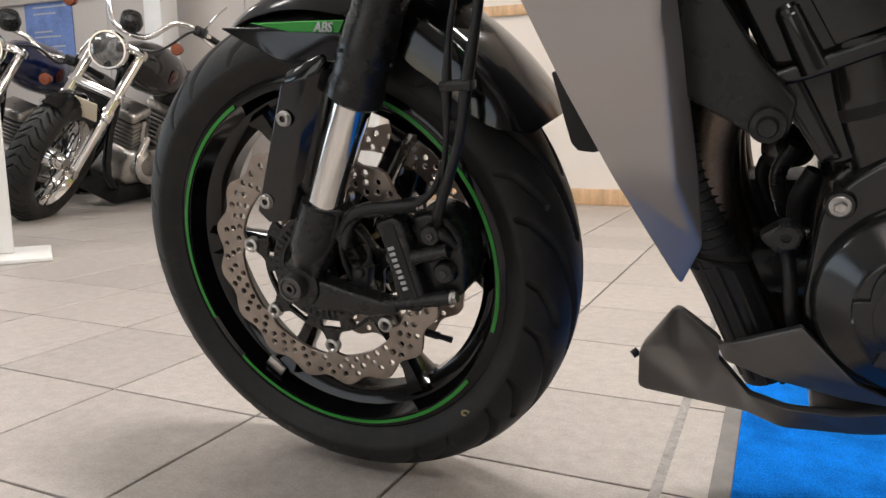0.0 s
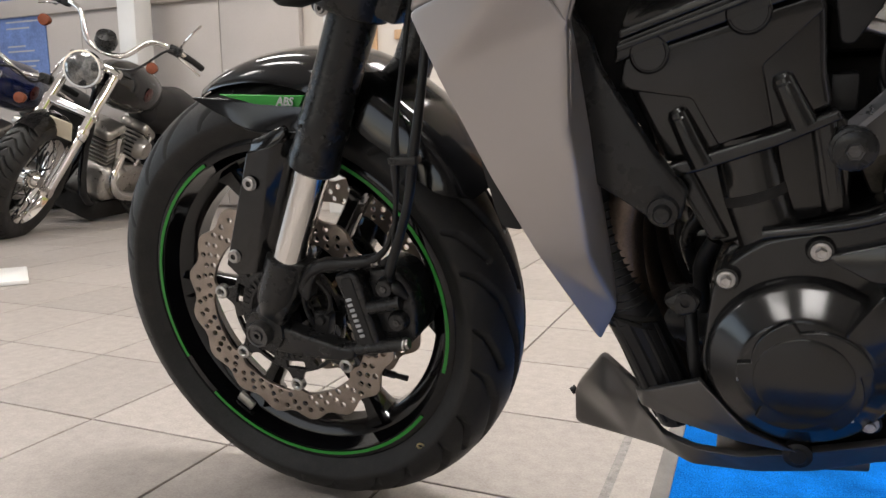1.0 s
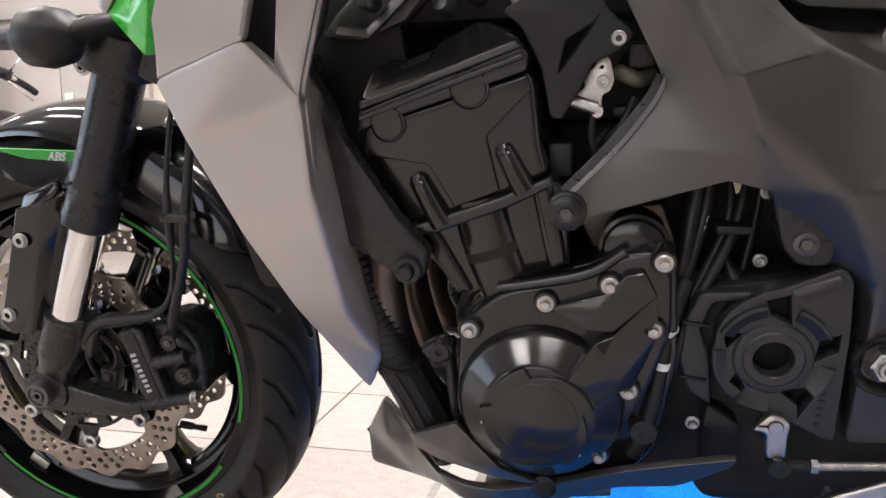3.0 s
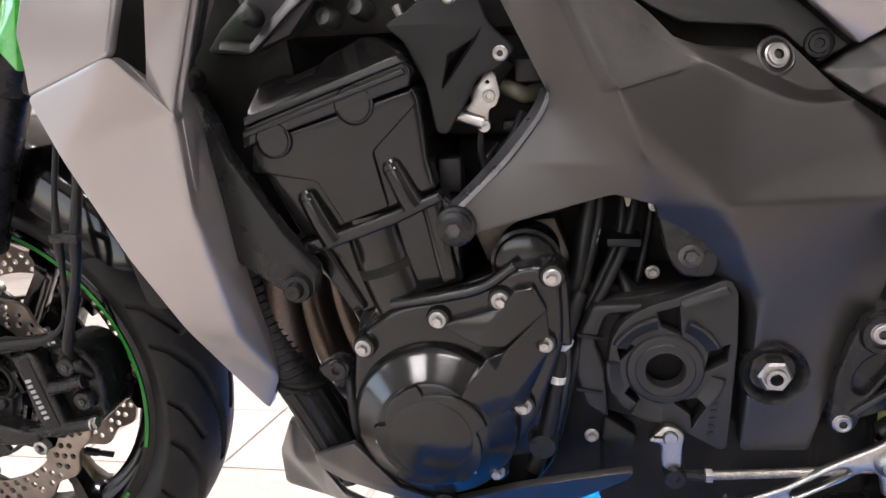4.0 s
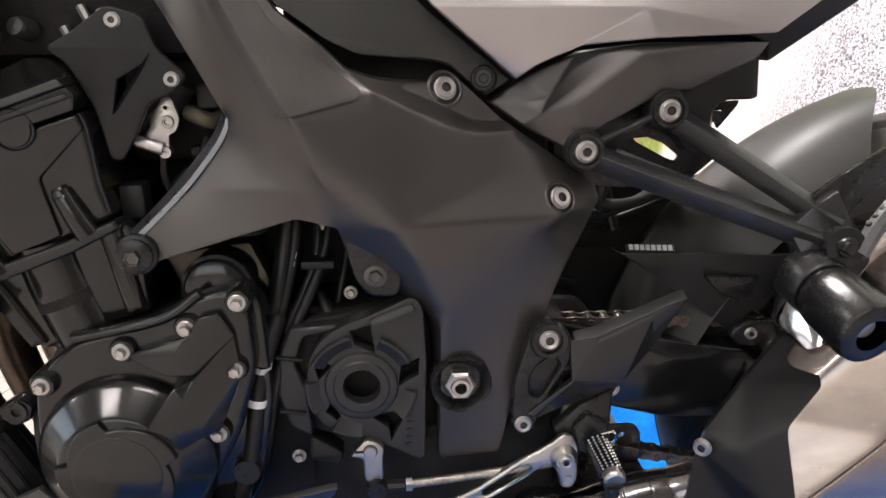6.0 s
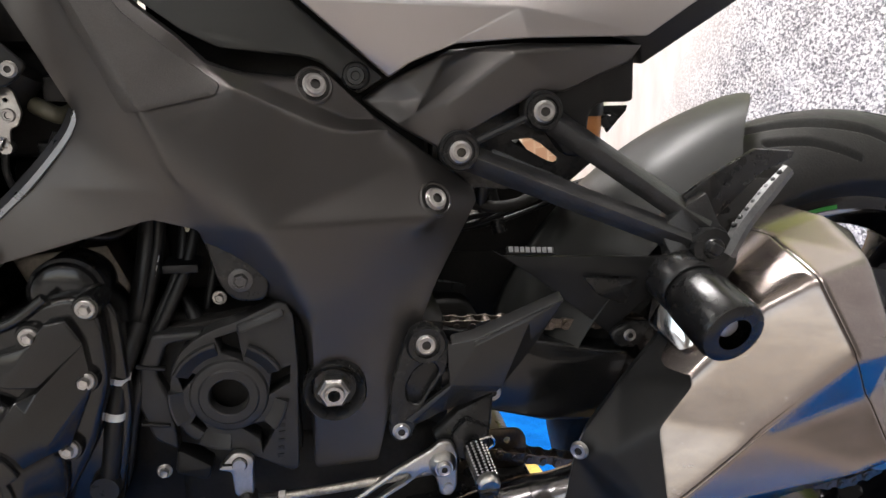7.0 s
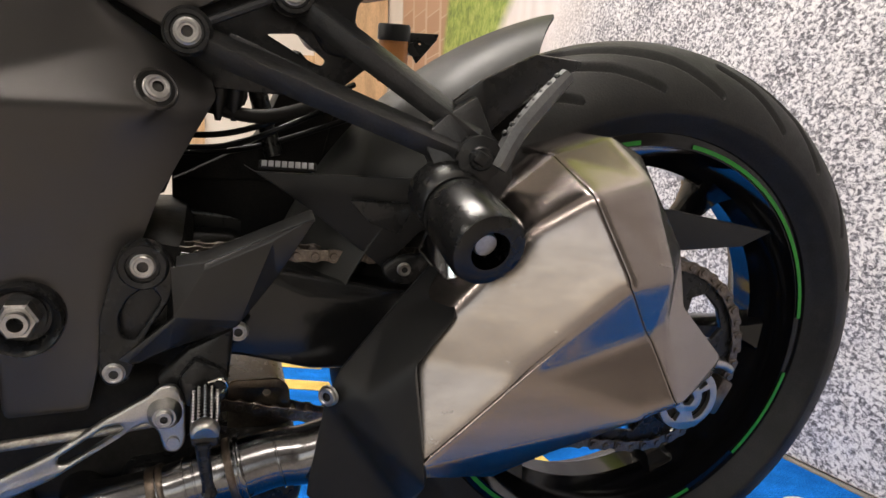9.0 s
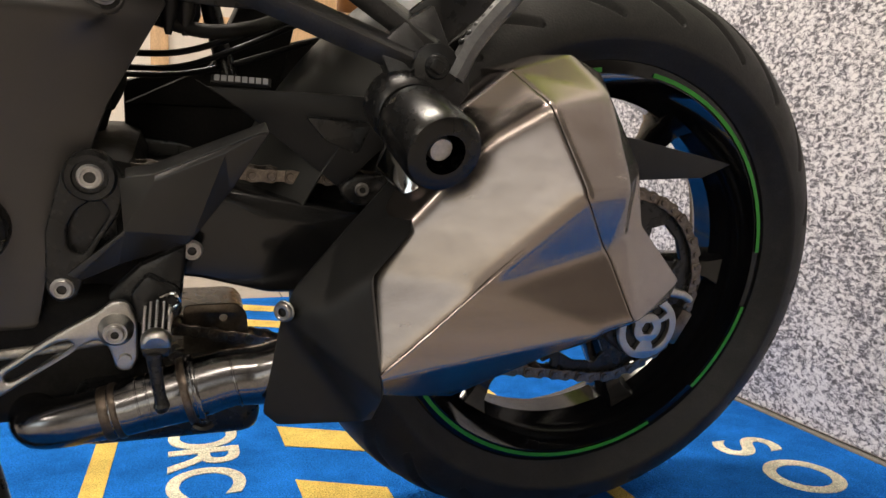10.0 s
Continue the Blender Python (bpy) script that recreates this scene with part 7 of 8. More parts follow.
part("lever_pivot", lathe([(0.0001, -0.166), (0.0085, -0.166), (0.010, -0.163), (0.0125, -0.160), (0.0135, -0.15)], (0.9825, 0, 0.3275), (0, 1, 0), 28), ALLOY, gl)
bolt(B_SOCKET, gl, 0.9825, -0.166, 0.3275, 0.9)
part("lever_pin", lathe([(0.0001, -0.1595), (0.0045, -0.1595), (0.005, -0.157), (0.005, -0.15)], (0.988, 0, 0.302), (0, 1, 0), 16), ALLOY, gl)
PEG = pose(1.0125, -0.160, 0.340)
fp = part("footrest", join(turned(box(-0.0092, 0.0092, -0.060, 0.0, -0.009, 0.001, 0.003, 3), PEG), turned(tube([(0, 0.0, 0.0), (0, -0.030, 0.0), (0, -0.058, 0.0)], [0.0112, 0.0108, 0.0102], 24, 3), PEG)), COVER, bike, "black rider footrest with knurled top")
kn = mesh_from("knurl", lathe([(0.0015, 0), (0.0001, 0.0019)], (0, 0, 0), (0, 0, 1), 4), BOLT)
for i in range(5):
    for j in range(11):
        again("knurl", kn, fp, PEG @ pose(0, -0.004 - 0.0046 * j, 0, 0, -50 + 25 * i, 0) @ pose(0, 0, 0.0109 - 0.00009 * j))
part("worn_tip", turned(tube([(0, -0.0535, 0.0012), (0, -0.0585, 0.0010), (0, -0.0605, 0.0005)], [0.0104, 0.0098, 0.0074], 20, 2), PEG), ALLOY, fp, "worn bright footrest tip")
part("footrest_clevis", shell([(0.992, -0.150, 0.352), (1.005, -0.153, 0.368), (1.028, -0.150, 0.356), (1.030, -0.152, 0.335), (1.015, -0.155, 0.322), (0.995, -0.154, 0.330)], [(0, 1, 2, 3, 4, 5)], (0, 0.02, 0), 0.004), SATIN, fp)
part("return_spring", tube([(1.015, -0.168, 0.356), (1.024, -0.172, 0.360), (1.028, -0.170, 0.352), (1.022, -0.168, 0.345)], 0.0016, 8), CHROME, fp, "bright return spring hook")
part("feeler_peg", tube([(1.011, -0.217, 0.334), (1.012, -0.218, 0.318), (1.014, -0.219, 0.302), (1.015, -0.219, 0.296)], [0.0062, 0.0046, 0.0042, 0.0050], 12, 3), SATIN, fp, "hanging footrest feeler peg")
part("feeler_ball", lathe([(0.0001, 0.0058), (0.004, 0.0044), (0.0058, 0.0), (0.004, -0.0044), (0.0001, -0.0058)], (1.015, -0.219, 0.294), (0, 0, 1), 16), SATIN, fp)
# brown in the plate's base colour stands in for a warm reflection
part("stand_plate", plate([fillet([(1.030, 0.314), (1.076, 0.314), (1.084, 0.305), (1.087, 0.270), (1.030, 0.262)], 0.007), ring(1.064, 0.301, 0.0035, 14)], -0.082, -0.078, 0.001), paint("warm_sheen_steel", (0.16, 0.13, 0.10), 0.34, metal=1.0, var=0.25, scale=40, bump=0.08), bike, "dull steel stand bracket plate")
# swingarm, chain guard, hugger
sw_arm = part("swingarm", shell([(0.93, -0.09, 0.45), (1.04, -0.095, 0.428), (1.16, -0.100, 0.405), (1.25, -0.100, 0.395), (1.38, -0.10, 0.365), (1.49, -0.10, 0.350), (1.51, -0.10, 0.318), (1.48, -0.10, 0.295), (1.36, -0.10, 0.310), (1.20, -0.10, 0.325), (1.10, -0.10, 0.330), (1.045, -0.10, 0.345), (0.93, -0.09, 0.36), (1.10, -0.106, 0.40), (1.36, -0.106, 0.345)], [(0, 1, 13, 11, 12), (1, 2, 3, 13), (3, 4, 14, 13), (13, 14, 9, 10, 11), (14, 8, 9), (4, 5, 6, 7, 8, 14)], (0, 0.035, 0), 0.013, 5), COVER, bike, "gloss black swingarm")
part("swingarm_far", shell([(0.93, 0.09, 0.45), (1.16, 0.10, 0.42), (1.38, 0.10, 0.365), (1.49, 0.10, 0.350), (1.48, 0.10, 0.295), (1.20, 0.10, 0.325), (0.93, 0.09, 0.36)], [(0, 1, 5, 6), (1, 2, 3, 4, 5)], (0, -0.035, 0), 0.008, 3), SATIN, sw_arm)
part("cross_member", box(0.93, 1.05, -0.06, 0.075, 0.33, 0.42, 0.02, 3), DARK, sw_arm)
part("chain_slider", tube([(1.03, -0.105, 0.432), (1.055, -0.105, 0.434)], 0.004, 8, 1), PLASTIC, sw_arm)
cg = part("chain_guard", shell([(1.043, -0.080, 0.508), (1.052, -0.084, 0.503), (1.210, -0.104, 0.503), (1.330, -0.10, 0.490), (1.460, -0.085, 0.474), (1.602, -0.062, 0.446), (1.560, -0.070, 0.432), (1.46, -0.08, 0.430), (1.33, -0.095, 0.445), (1.225, -0.104, 0.462), (1.192, -0.104, 0.458), (1.160, -0.102, 0.424), (1.120, -0.095, 0.455), (1.080, -0.088, 0.485), (1.210, -0.106, 0.488)], [(0, 1, 13), (1, 2, 14, 13), (13, 14, 10, 12), (12, 10, 11), (2, 3, 8, 9, 14), (14, 9, 10), (3, 4, 7, 8), (4, 5, 6, 7)], (0, 0.006, 0), 0.002, angle=5), PLASTIC, bike, "black plastic chain guard")
part("guard_panel", plate([fillet([(1.128, 0.485), (1.185, 0.482), (1.172, 0.455), (1.145, 0.466)], 0.004)], -0.1065, -0.1, 0.001), SATIN, cg)
part("guard_lug", plate([fillet([(1.155, 0.428), (1.172, 0.438), (1.215, 0.440), (1.218, 0.425), (1.190, 0.412), (1.165, 0.412)], 0.01)], -0.113, -0.104, 0.003, 2), SATIN, cg)
bolt(B_SOCKET, cg, 1.176, -0.114, 0.4265, 0.8)
LAB = pose(1.078, -0.0895, 0.5095, -52, 1, -7)
lab = part("guard_label", turned(box(-0.0235, 0.0235, -0.0015, 0.0015, -0.0045, 0.0045, 0.001), LAB), PLASTIC, cg, "small raised maker plate")
for k in range(8):
    part("mark_bar", turned(box(-0.0021, 0.0021, -0.0005, 0.0005, -0.0032, 0.0032, 0.0004), LAB @ pose(-0.0189 + 0.0054 * k, -0.0018, 0)), LETTER, lab)


def hugger():
    bm, rows = bmesh.new(), []
    for k in range(33):
        f = k / 32
        r = 0.349 + 0.034 * f ** 1.5
        w = 0.088 + 0.012 * min(1, f * 2)
        row = []
        for q in np.linspace(-1, 1, 21):
            c = abs(q)
            a = radians(107.5 + f * 60 + 13 * c ** 1.5 * (1 - f))
            rr = r - 0.050 * c ** 3
            row.append(bm.verts.new((RX + rr * math.cos(a), q * w, RZ + rr * math.sin(a))))
        rows.append(row)
    for p, q in zip(rows, rows[1:]):
        for i in range(20):
            bm.faces.new((p[i], p[i + 1], q[i + 1], q[i]))
    bmesh.ops.recalc_face_normals(bm, faces=bm.faces)
    bmesh.ops.solidify(bm, geom=list(bm.faces), thickness=0.003)
    return bm


hug = part("rear_hugger", hugger(), paint("hugger_plastic", (0.020, 0.0205, 0.0190), 0.46, var=0.12, scale=8, grain=1200, bump=0.12, spec=0.38), bike, "matt black rear wheel hugger")
# rear brake reservoir seen through the gap
rs = part("brake_reservoir", lathe([(0.0001, -0.030), (0.016, -0.030), (0.017, -0.027), (0.017, 0.018), (0.0001, 0.018)], (1.215, 0.143, 0.600), (0, 0, 1), 24), AMBER, bike, "amber brake fluid reservoir with black cap")
part("cap", lathe([(0.0001, 0.034), (0.017, 0.034), (0.0185, 0.031), (0.0185, 0.016), (0.0001, 0.016)], (1.215, 0.143, 0.600), (0, 0, 1), 24), PLASTIC, rs)
part("bracket", join(shell([(1.225, 0.15, 0.626), (1.270, 0.15, 0.627), (1.268, 0.15, 0.620), (1.245, 0.15, 0.592), (1.240, 0.15, 0.600), (1.250, 0.15, 0.615), (1.225, 0.15, 0.615)], [(0, 1, 2, 5, 6), (2, 3, 4, 5)], (0, 0.005, 0), 0.001), lathe([(0.0001, -0.008), (0.008, -0.008), (0.008, 0.006)], (1.238, 0.143, 0.608), (0, 1, 0), 14)), SATIN, rs)
# rear shock spring and loom behind the frame
part("shock_absorber", lathe([(0.0001, -0.08), (0.026, -0.08), (0.028, -0.06), (0.028, 0.06), (0.02, 0.08), (0.0001, 0.08)], (0.950, 0.02, 0.49), (0.3, 0, 1), 20), DARK, bike, "black shock absorber")
for x in (1.024, 1.037):
    part("loom_boot", tube([(x + 0.003, -0.05, 0.625), (x + 0.002, -0.052, 0.585), (x, -0.05, 0.560), (x - 0.001, -0.05, 0.540)], [0.006, 0.0085, 0.0080, 0.0025], 12, 4), HOSE, bike, "black rubber loom boot")
part("loom", tube([(1.00, -0.04, 0.555), (1.05, -0.05, 0.545), (1.09, -0.04, 0.55), (1.12, 0.0, 0.56)], 0.006, 10), DARK, bike)
for k, (z0, z1) in enumerate(((0.520, 0.552), (0.506, 0.541), (0.498, 0.520))):
    part("loom", tube([(0.975, 0.02 * k, z0), (1.03, -0.01 + 0.02 * k, z0 + 0.004), (1.08, -0.02 + 0.02 * k, (z0 + z1) / 2 + 0.006), (1.15, 0.02, z1 + 0.02)], 0.0028, 8), HOSE, bike)
# near-black block added to darken the gap behind the loom
part("loom_gap_filler", box(0.99, 1.05, 0.0, 0.07, 0.545, 0.66, 0.01), DARK, bike, "black block closing the bright gap behind the loom")
part("stay_rod", tube([(1.045, 0.03, 0.640), (1.060, 0.03, 0.560), (1.075, 0.02, 0.500)], 0.009, 10, 3), SATIN, bike)
# two near-black sheets added to darken the space behind the chain guard
part("inner_plate", shell([(0.98, 0.06, 0.38), (0.98, 0.06, 0.49), (1.10, 0.06, 0.525), (1.22, 0.06, 0.56), (1.27, 0.06, 0.40)], [(0, 1, 2, 3, 4)], (0, 0.01, 0), 0.002), DARK, bike, "dark plate closing the gap behind the chain guard")
part("inner_backing", shell([(0.98, 0.05, 0.47), (1.06, 0.05, 0.51), (1.14, 0.05, 0.555), (1.10, 0.05, 0.60), (1.12, 0.05, 0.47)], [(0, 1, 2, 4), (1, 3, 2)], (0, 0.05, 0), 0.003), DARK, bike)

# rear wheel
rear_wheel = new("rear_wheel")
rear_wheel.parent = bike
R_GROOVES = [[(0.06, 1.05, 3.6), (0.24, 0.66, 4.2), (0.48, 0.22, 3.8), (0.78, -0.10, 2.4)], [(0.80, 0.34, 2.2), (0.55, 0.62, 3.2), (0.42, 0.86, 3.0)]]
rr_rim = wheel_rim(rear_wheel, RX, RZ, 0.060, [57 + 60 * k for k in range(6)], 0.075, [(-1, 6, 80), (-1, 96, 190), (-1, 205, 300), (-1, 318, 348), (1, 0, 90), (1, 110, 200)], 1.1, 0.06)
t = new("tyre", tyre_mesh("tyre", 0.3145, 0.081, 0.2255, 0.058, R_GROOVES, 11, 1600, 124))
t.parent, t.location = rear_wheel, (RX, 0, RZ)
tagged(t, "wide black grooved rear tyre")
teeth = []
for k in range(41 * 4):
    a = 2 * math.pi * k / (41 * 4)
    teeth.append(((0.1075 if k % 4 in (0, 1) else 0.1000) * math.cos(a), (0.1075 if k % 4 in (0, 1) else 0.1000) * math.sin(a)))
lights = []
for k in range(5):
    a = 2 * math.pi * k / 5 + 0.6
    lights.append([(r * math.cos(a + d), r * math.sin(a + d)) for r, d in ((0.062, -0.30), (0.062, 0.30), (0.076, 0.40), (0.088, 0.28), (0.090, 0.0), (0.088, -0.28), (0.076, -0.40))])
spk = part("rear_sprocket", plate([teeth, ring(0, 0, 0.042, 40)] + lights, -0.003, 0.003, 0.0008, 0), SATIN, rear_wheel, "black rear sprocket with cut-outs")
spk.location = (RX + 0.012, -0.080, RZ - 0.004)
part("sprocket_carrier", lathe([(0.0001, -0.076), (0.050, -0.076), (0.056, -0.070), (0.056, -0.045), (0.0001, -0.045)], (RX, 0, RZ), (0, 1, 0), 40), SATIN, rear_wheel)
ring_cut = [ring(0, 0, 0.0075, 6)]
for a0, a1 in ((38, 142), (158, 245), (295, 382)):
    arc = [radians(a0 + (a1 - a0) * k / 8) for k in range(9)]
    ring_cut.append([(0.0265 * math.cos(a), 0.0265 * math.sin(a)) for a in arc] + [(0.0165 * math.cos(a), 0.0165 * math.sin(a)) for a in reversed(arc)])
ADJ = Vector((RX + 0.044, -0.113, RZ - 0.040))
adj = part("chain_adjuster", plate([ring(0, 0, 0.0345, 48)] + ring_cut, -0.003, 0.003, 0.0008), ALLOY, bike, "bare alloy chain adjuster plate with cut-outs")
adj.location = ADJ
part("adjuster_body", lathe([(0.0001, 0.004), (0.036, 0.004), (0.037, 0.008), (0.037, 0.030), (0.0001, 0.030)], ADJ, (0, 1, 0), 40), SATIN, bike, "black axle carrier")
part("adjuster_bolt", tube([(1.500, -0.105, 0.320), (1.535, -0.105, 0.312), (1.545, -0.105, 0.305)], [0.006, 0.005, 0.004], 10, 2), BOLT, bike)
part("adjuster_block", turned(box(-0.008, 0.008, -0.010, 0.010, -0.020, 0.020, 0.003), pose(1.534, -0.100, 0.276, 0, 25, 0)), CHAIN, bike)

# drive chain: one object for each link, round both sprockets
pitch = 0.01588
lk = [plate([fillet([(-0.0125, -0.0035), (-0.0105, -0.0062), (-0.006, -0.0062), (0, -0.0048), (0.006, -0.0062), (0.0105, -0.0062), (0.0125, -0.0035), (0.0125, 0.0035), (0.0105, 0.0062), (0.006, 0.0062), (0, 0.0048), (-0.006, 0.0062), (-0.0105, 0.0062), (-0.0125, 0.0035)], 0.002, 1)], y - 0.0011, y + 0.0011, 0.0004, 0) for y in (-0.0085, 0.0085)]
pins = [lathe([(0.0001, -0.0112), (0.0030, -0.0112), (0.0036, -0.0102), (0.0036, 0.0102), (0.0001, 0.0112)], (sx * pitch / 2, 0, 0), (0, 1, 0), 10) for sx in (-1, 1)]
outer_link = mesh_from("chain_link", join(*lk, *pins), CHAIN)
lk = [plate([fillet([(-0.0118, -0.0035), (-0.010, -0.0058), (-0.006, -0.0058), (0, -0.0044), (0.006, -0.0058), (0.010, -0.0058), (0.0118, -0.0035), (0.0118, 0.0035), (0.010, 0.0058), (0.006, 0.0058), (0, 0.0044), (-0.006, 0.0058), (-0.010, 0.0058), (-0.0118, 0.0035)], 0.002, 1)], y - 0.001, y + 0.001, 0.0004, 0) for y in (-0.0062, 0.0062)]
rolls = [lathe([(0.0001, -0.005), (0.0051, -0.005), (0.0051, 0.005), (0.0001, 0.005)], (sx * pitch / 2, 0, 0), (0, 1, 0), 12) for sx in (-1, 1)]
inner_link = mesh_from("chain_link", join(*lk, *rolls), CHAIN)
chain = tagged(new("drive_chain"), "greasy roller drive chain")
chain.parent = bike
c0, c1, r0_, r1_ = Vector((0.797, 0.400)), Vector((RX + 0.012, RZ - 0.004)), 0.042, 0.1035
dvec = c1 - c0
th0 = math.atan2(dvec.y, dvec.x)
off = math.asin((r1_ - r0_) / dvec.length)
up_a, dn_a = th0 + math.pi / 2 + off, th0 - math.pi / 2 - off


def on(c, r, a):
    return Vector((c.x + r * math.cos(a), c.y + r * math.sin(a)))


loop = [on(c0, r0_, up_a + (dn_a + 2 * math.pi - up_a) * k / 30) for k in range(31)]
sag = [on(c0, r0_, dn_a).lerp(on(c1, r1_, dn_a), k / 20) - Vector((0, 0.012 * math.sin(math.pi * k / 20))) for k in range(1, 20)]
loop += sag + [on(c1, r1_, dn_a + (up_a - dn_a) * k / 60) for k in range(61)] + [on(c1, r1_, up_a).lerp(on(c0, r0_, up_a), k / 20) for k in range(1, 21)]
lens = np.cumsum([0] + [(b_ - a_).length for a_, b_ in zip(loop, loop[1:])])
count = int(lens[-1] / pitch / 2) * 2
for k in range(count):
    s0, s1 = lens[-1] * k / count, lens[-1] * (k + 1) / count
    p0 = Vector((np.interp(s0, lens, [p.x for p in loop]), np.interp(s0, lens, [p.y for p in loop])))
    p1 = Vector((np.interp(s1, lens, [p.x for p in loop]), np.interp(s1, lens, [p.y for p in loop])))
    m_, a_ = (p0 + p1) / 2, math.atan2(p1.y - p0.y, p1.x - p0.x)
    again("chain_link", outer_link if k % 2 else inner_link, chain, pose(m_.x, -0.080, m_.y, 0, -math.degrees(a_), 0))
# side stand
part("side_stand", tube([(0.86, -0.10, 0.26), (0.90, -0.17, 0.16), (0.93, -0.225, 0.052)], [0.012, 0.011, 0.011], 12, 3), SATIN, bike, "black side stand leg")

# ---- cruisers parked at the back ----
TANKBLUE = paint("dark_blue_paint", (0.006, 0.012, 0.06), 0.2, coat=0.6, var=0.08, bump=0.01)
POLISH = paint("polished_engine_alloy", (0.46, 0.44, 0.41), 0.30, metal=0.9, var=0.1, scale=14, grain=60, bump=0.02)
GLASS = paint("headlamp_glass", (0.26, 0.26, 0.255), 0.10, metal=0.85, var=0.45, scale=34, grain=60, bump=0.35)
AMBERL = paint("amber_lens", (0.20, 0.055, 0.025), 0.25, var=0.1)
CARD = paint("cream_card", (0.70, 0.62, 0.48), 0.6, var=0.05)


TREAD = tyre_mesh("tyre", 0.318, 0.066, 0.215, 0.052, [[(0.05, 0.0, 2.4), (0.35, 0.35, 2.6), (0.70, 0.45, 2.0)], [(0.10, 0.5, 2.4), (0.45, 0.85, 2.4), (0.80, 0.92, 1.8)]], 22, 560, 56)


def cruiser(tank_paint, label, low=0.0):
    b = tagged(new("motorcycle"), label, "motorcycle", "cruisers at the back")
    ax, az = 0.0, 0.315
    steer = new("front_end")
    steer.parent = b
    steer.matrix_local = pose(0.12, 0, 0, 0, 0, 7) @ pose(-0.12, 0, 0)
    for x, parent in ((0.0, steer), (1.50, b)):
        w = 0.062 if x == 0 else 0.085
        if x == 0:
            rubber = new("tyre", TREAD)
            rubber.parent, rubber.location = parent, (x, 0, az)
            tagged(rubber, "black tyre with chevron tread")
        else:
            rubber = part("tyre", turned(lathe([(0.215, -w * 0.8), (0.235, -w * 0.95), (0.262, -w), (0.290, -w * 0.78), (0.310, -w * 0.35), (0.315, 0), (0.310, w * 0.35), (0.290, w * 0.78), (0.262, w), (0.235, w * 0.95), (0.215, w * 0.8)], (x, 0, az), (0, 1, 0), 64), Matrix()), RUBBER, parent, "black tyre")
        part("rim", lathe([(0.222, -w * 0.8), (0.215, -w * 0.82), (0.200, -w * 0.5), (0.190, 0), (0.200, w * 0.5), (0.215, w * 0.82), (0.222, w * 0.8)], (x, 0, az), (0, 1, 0), 64), CHROME, rubber if x else steer)
        part("hub", lathe([(0.0001, -0.06), (0.03, -0.06), (0.045, -0.03), (0.045, 0.03), (0.03, 0.06), (0.0001, 0.06)], (x, 0, az), (0, 1, 0), 24), CHROME, rubber if x else steer)
        for k in range(12):
            a = math.pi * k / 6
            part("spoke", tube([(x + 0.04 * math.cos(a), -0.03 if k % 2 else 0.03, az + 0.04 * math.sin(a)), (x + 0.198 * math.cos(a + 0.1), 0, az + 0.198 * math.sin(a + 0.1))], 0.004, 6, 1), RIM, rubber if x else steer)
    for s in (-1, 1):
        leg = part("fork_leg", tube([(0.0, s * 0.105, 0.30), (0.10, s * 0.105, 0.50), (0.30, s * 0.105, 0.90)], [0.026, 0.025, 0.021], 16, 3), CHROME, steer, "chrome fork leg")
        part("fork_foot", lathe([(0.0001, -0.02), (0.026, -0.02), (0.026, 0.03), (0.0001, 0.03)], (-0.005, s * 0.105, 0.285), (0, 1, 0), 16), CHROME, leg)
        part("fork_boot", lathe([(0.029, -0.03), (0.031, -0.02), (0.031, 0.02), (0.029, 0.03)], (0.135, s * 0.105, 0.57), (0.45, 0, 0.9), 18, True), CHROME, leg)
        part("turn_signal", lathe([(0.0001, -0.04), (0.025, -0.036), (0.029, -0.025), (0.022, 0.01), (0.0001, 0.02)], (0.26, s * 0.27, 0.99 - low), (1, 0, 0), 20), AMBERL, steer)
        part("grip", tube([(0.42, s * 0.28, 1.10 - low), (0.50, s * 0.36, 1.08 - low), (0.56, s * 0.40, 1.06 - low)], 0.017, 12, 3), HOSE, steer)
        part("lever", tube([(0.40, s * 0.27, 1.09 - low), (0.42, s * 0.36, 1.06 - low), (0.47, s * 0.43, 1.03 - low)], 0.006, 8, 3), CHROME, steer)
        part("mirror_stalk", tube([(0.42, s * 0.30, 1.11 - low), (0.38, s * 0.34, 1.20 - low), (0.36, s * 0.38, 1.27 - low)], 0.006, 8, 3), CHROME, steer)
        part("control_box", box(0.385, 0.435, s * 0.29 - 0.03, s * 0.29 + 0.03, 1.075 - low, 1.125 - low, 0.008), SATIN, steer)
    for z, x in ((0.66, 0.19), (0.885, 0.295)):
        part("fork_yoke", turned(box(-0.03, 0.03, -0.13, 0.13, -0.02, 0.02, 0.01), pose(x, 0, z, 0, 25, 0)), CHROME, steer, "chrome fork yoke")
    lamp = part("headlamp", lathe([(0.0001, 0.10), (0.05, 0.09), (0.085, 0.04), (0.092, 0.0), (0.088, -0.02), (0.080, -0.02)], (0.175, 0, 0.86), (1, 0, 0), 40), CHROME, steer, "round chrome headlamp")
    part("lens", lathe([(0.0001, -0.038), (0.05, -0.030), (0.080, -0.018)], (0.175, 0, 0.86), (1, 0, 0), 40), GLASS, lamp)
    part("gauge", lathe([(0.0001, -0.03), (0.045, -0.03), (0.055, 0.0), (0.045, 0.04), (0.0001, 0.05)], (0.31, 0, 1.01), (-0.6, 0, 0.8), 24), SATIN, steer)
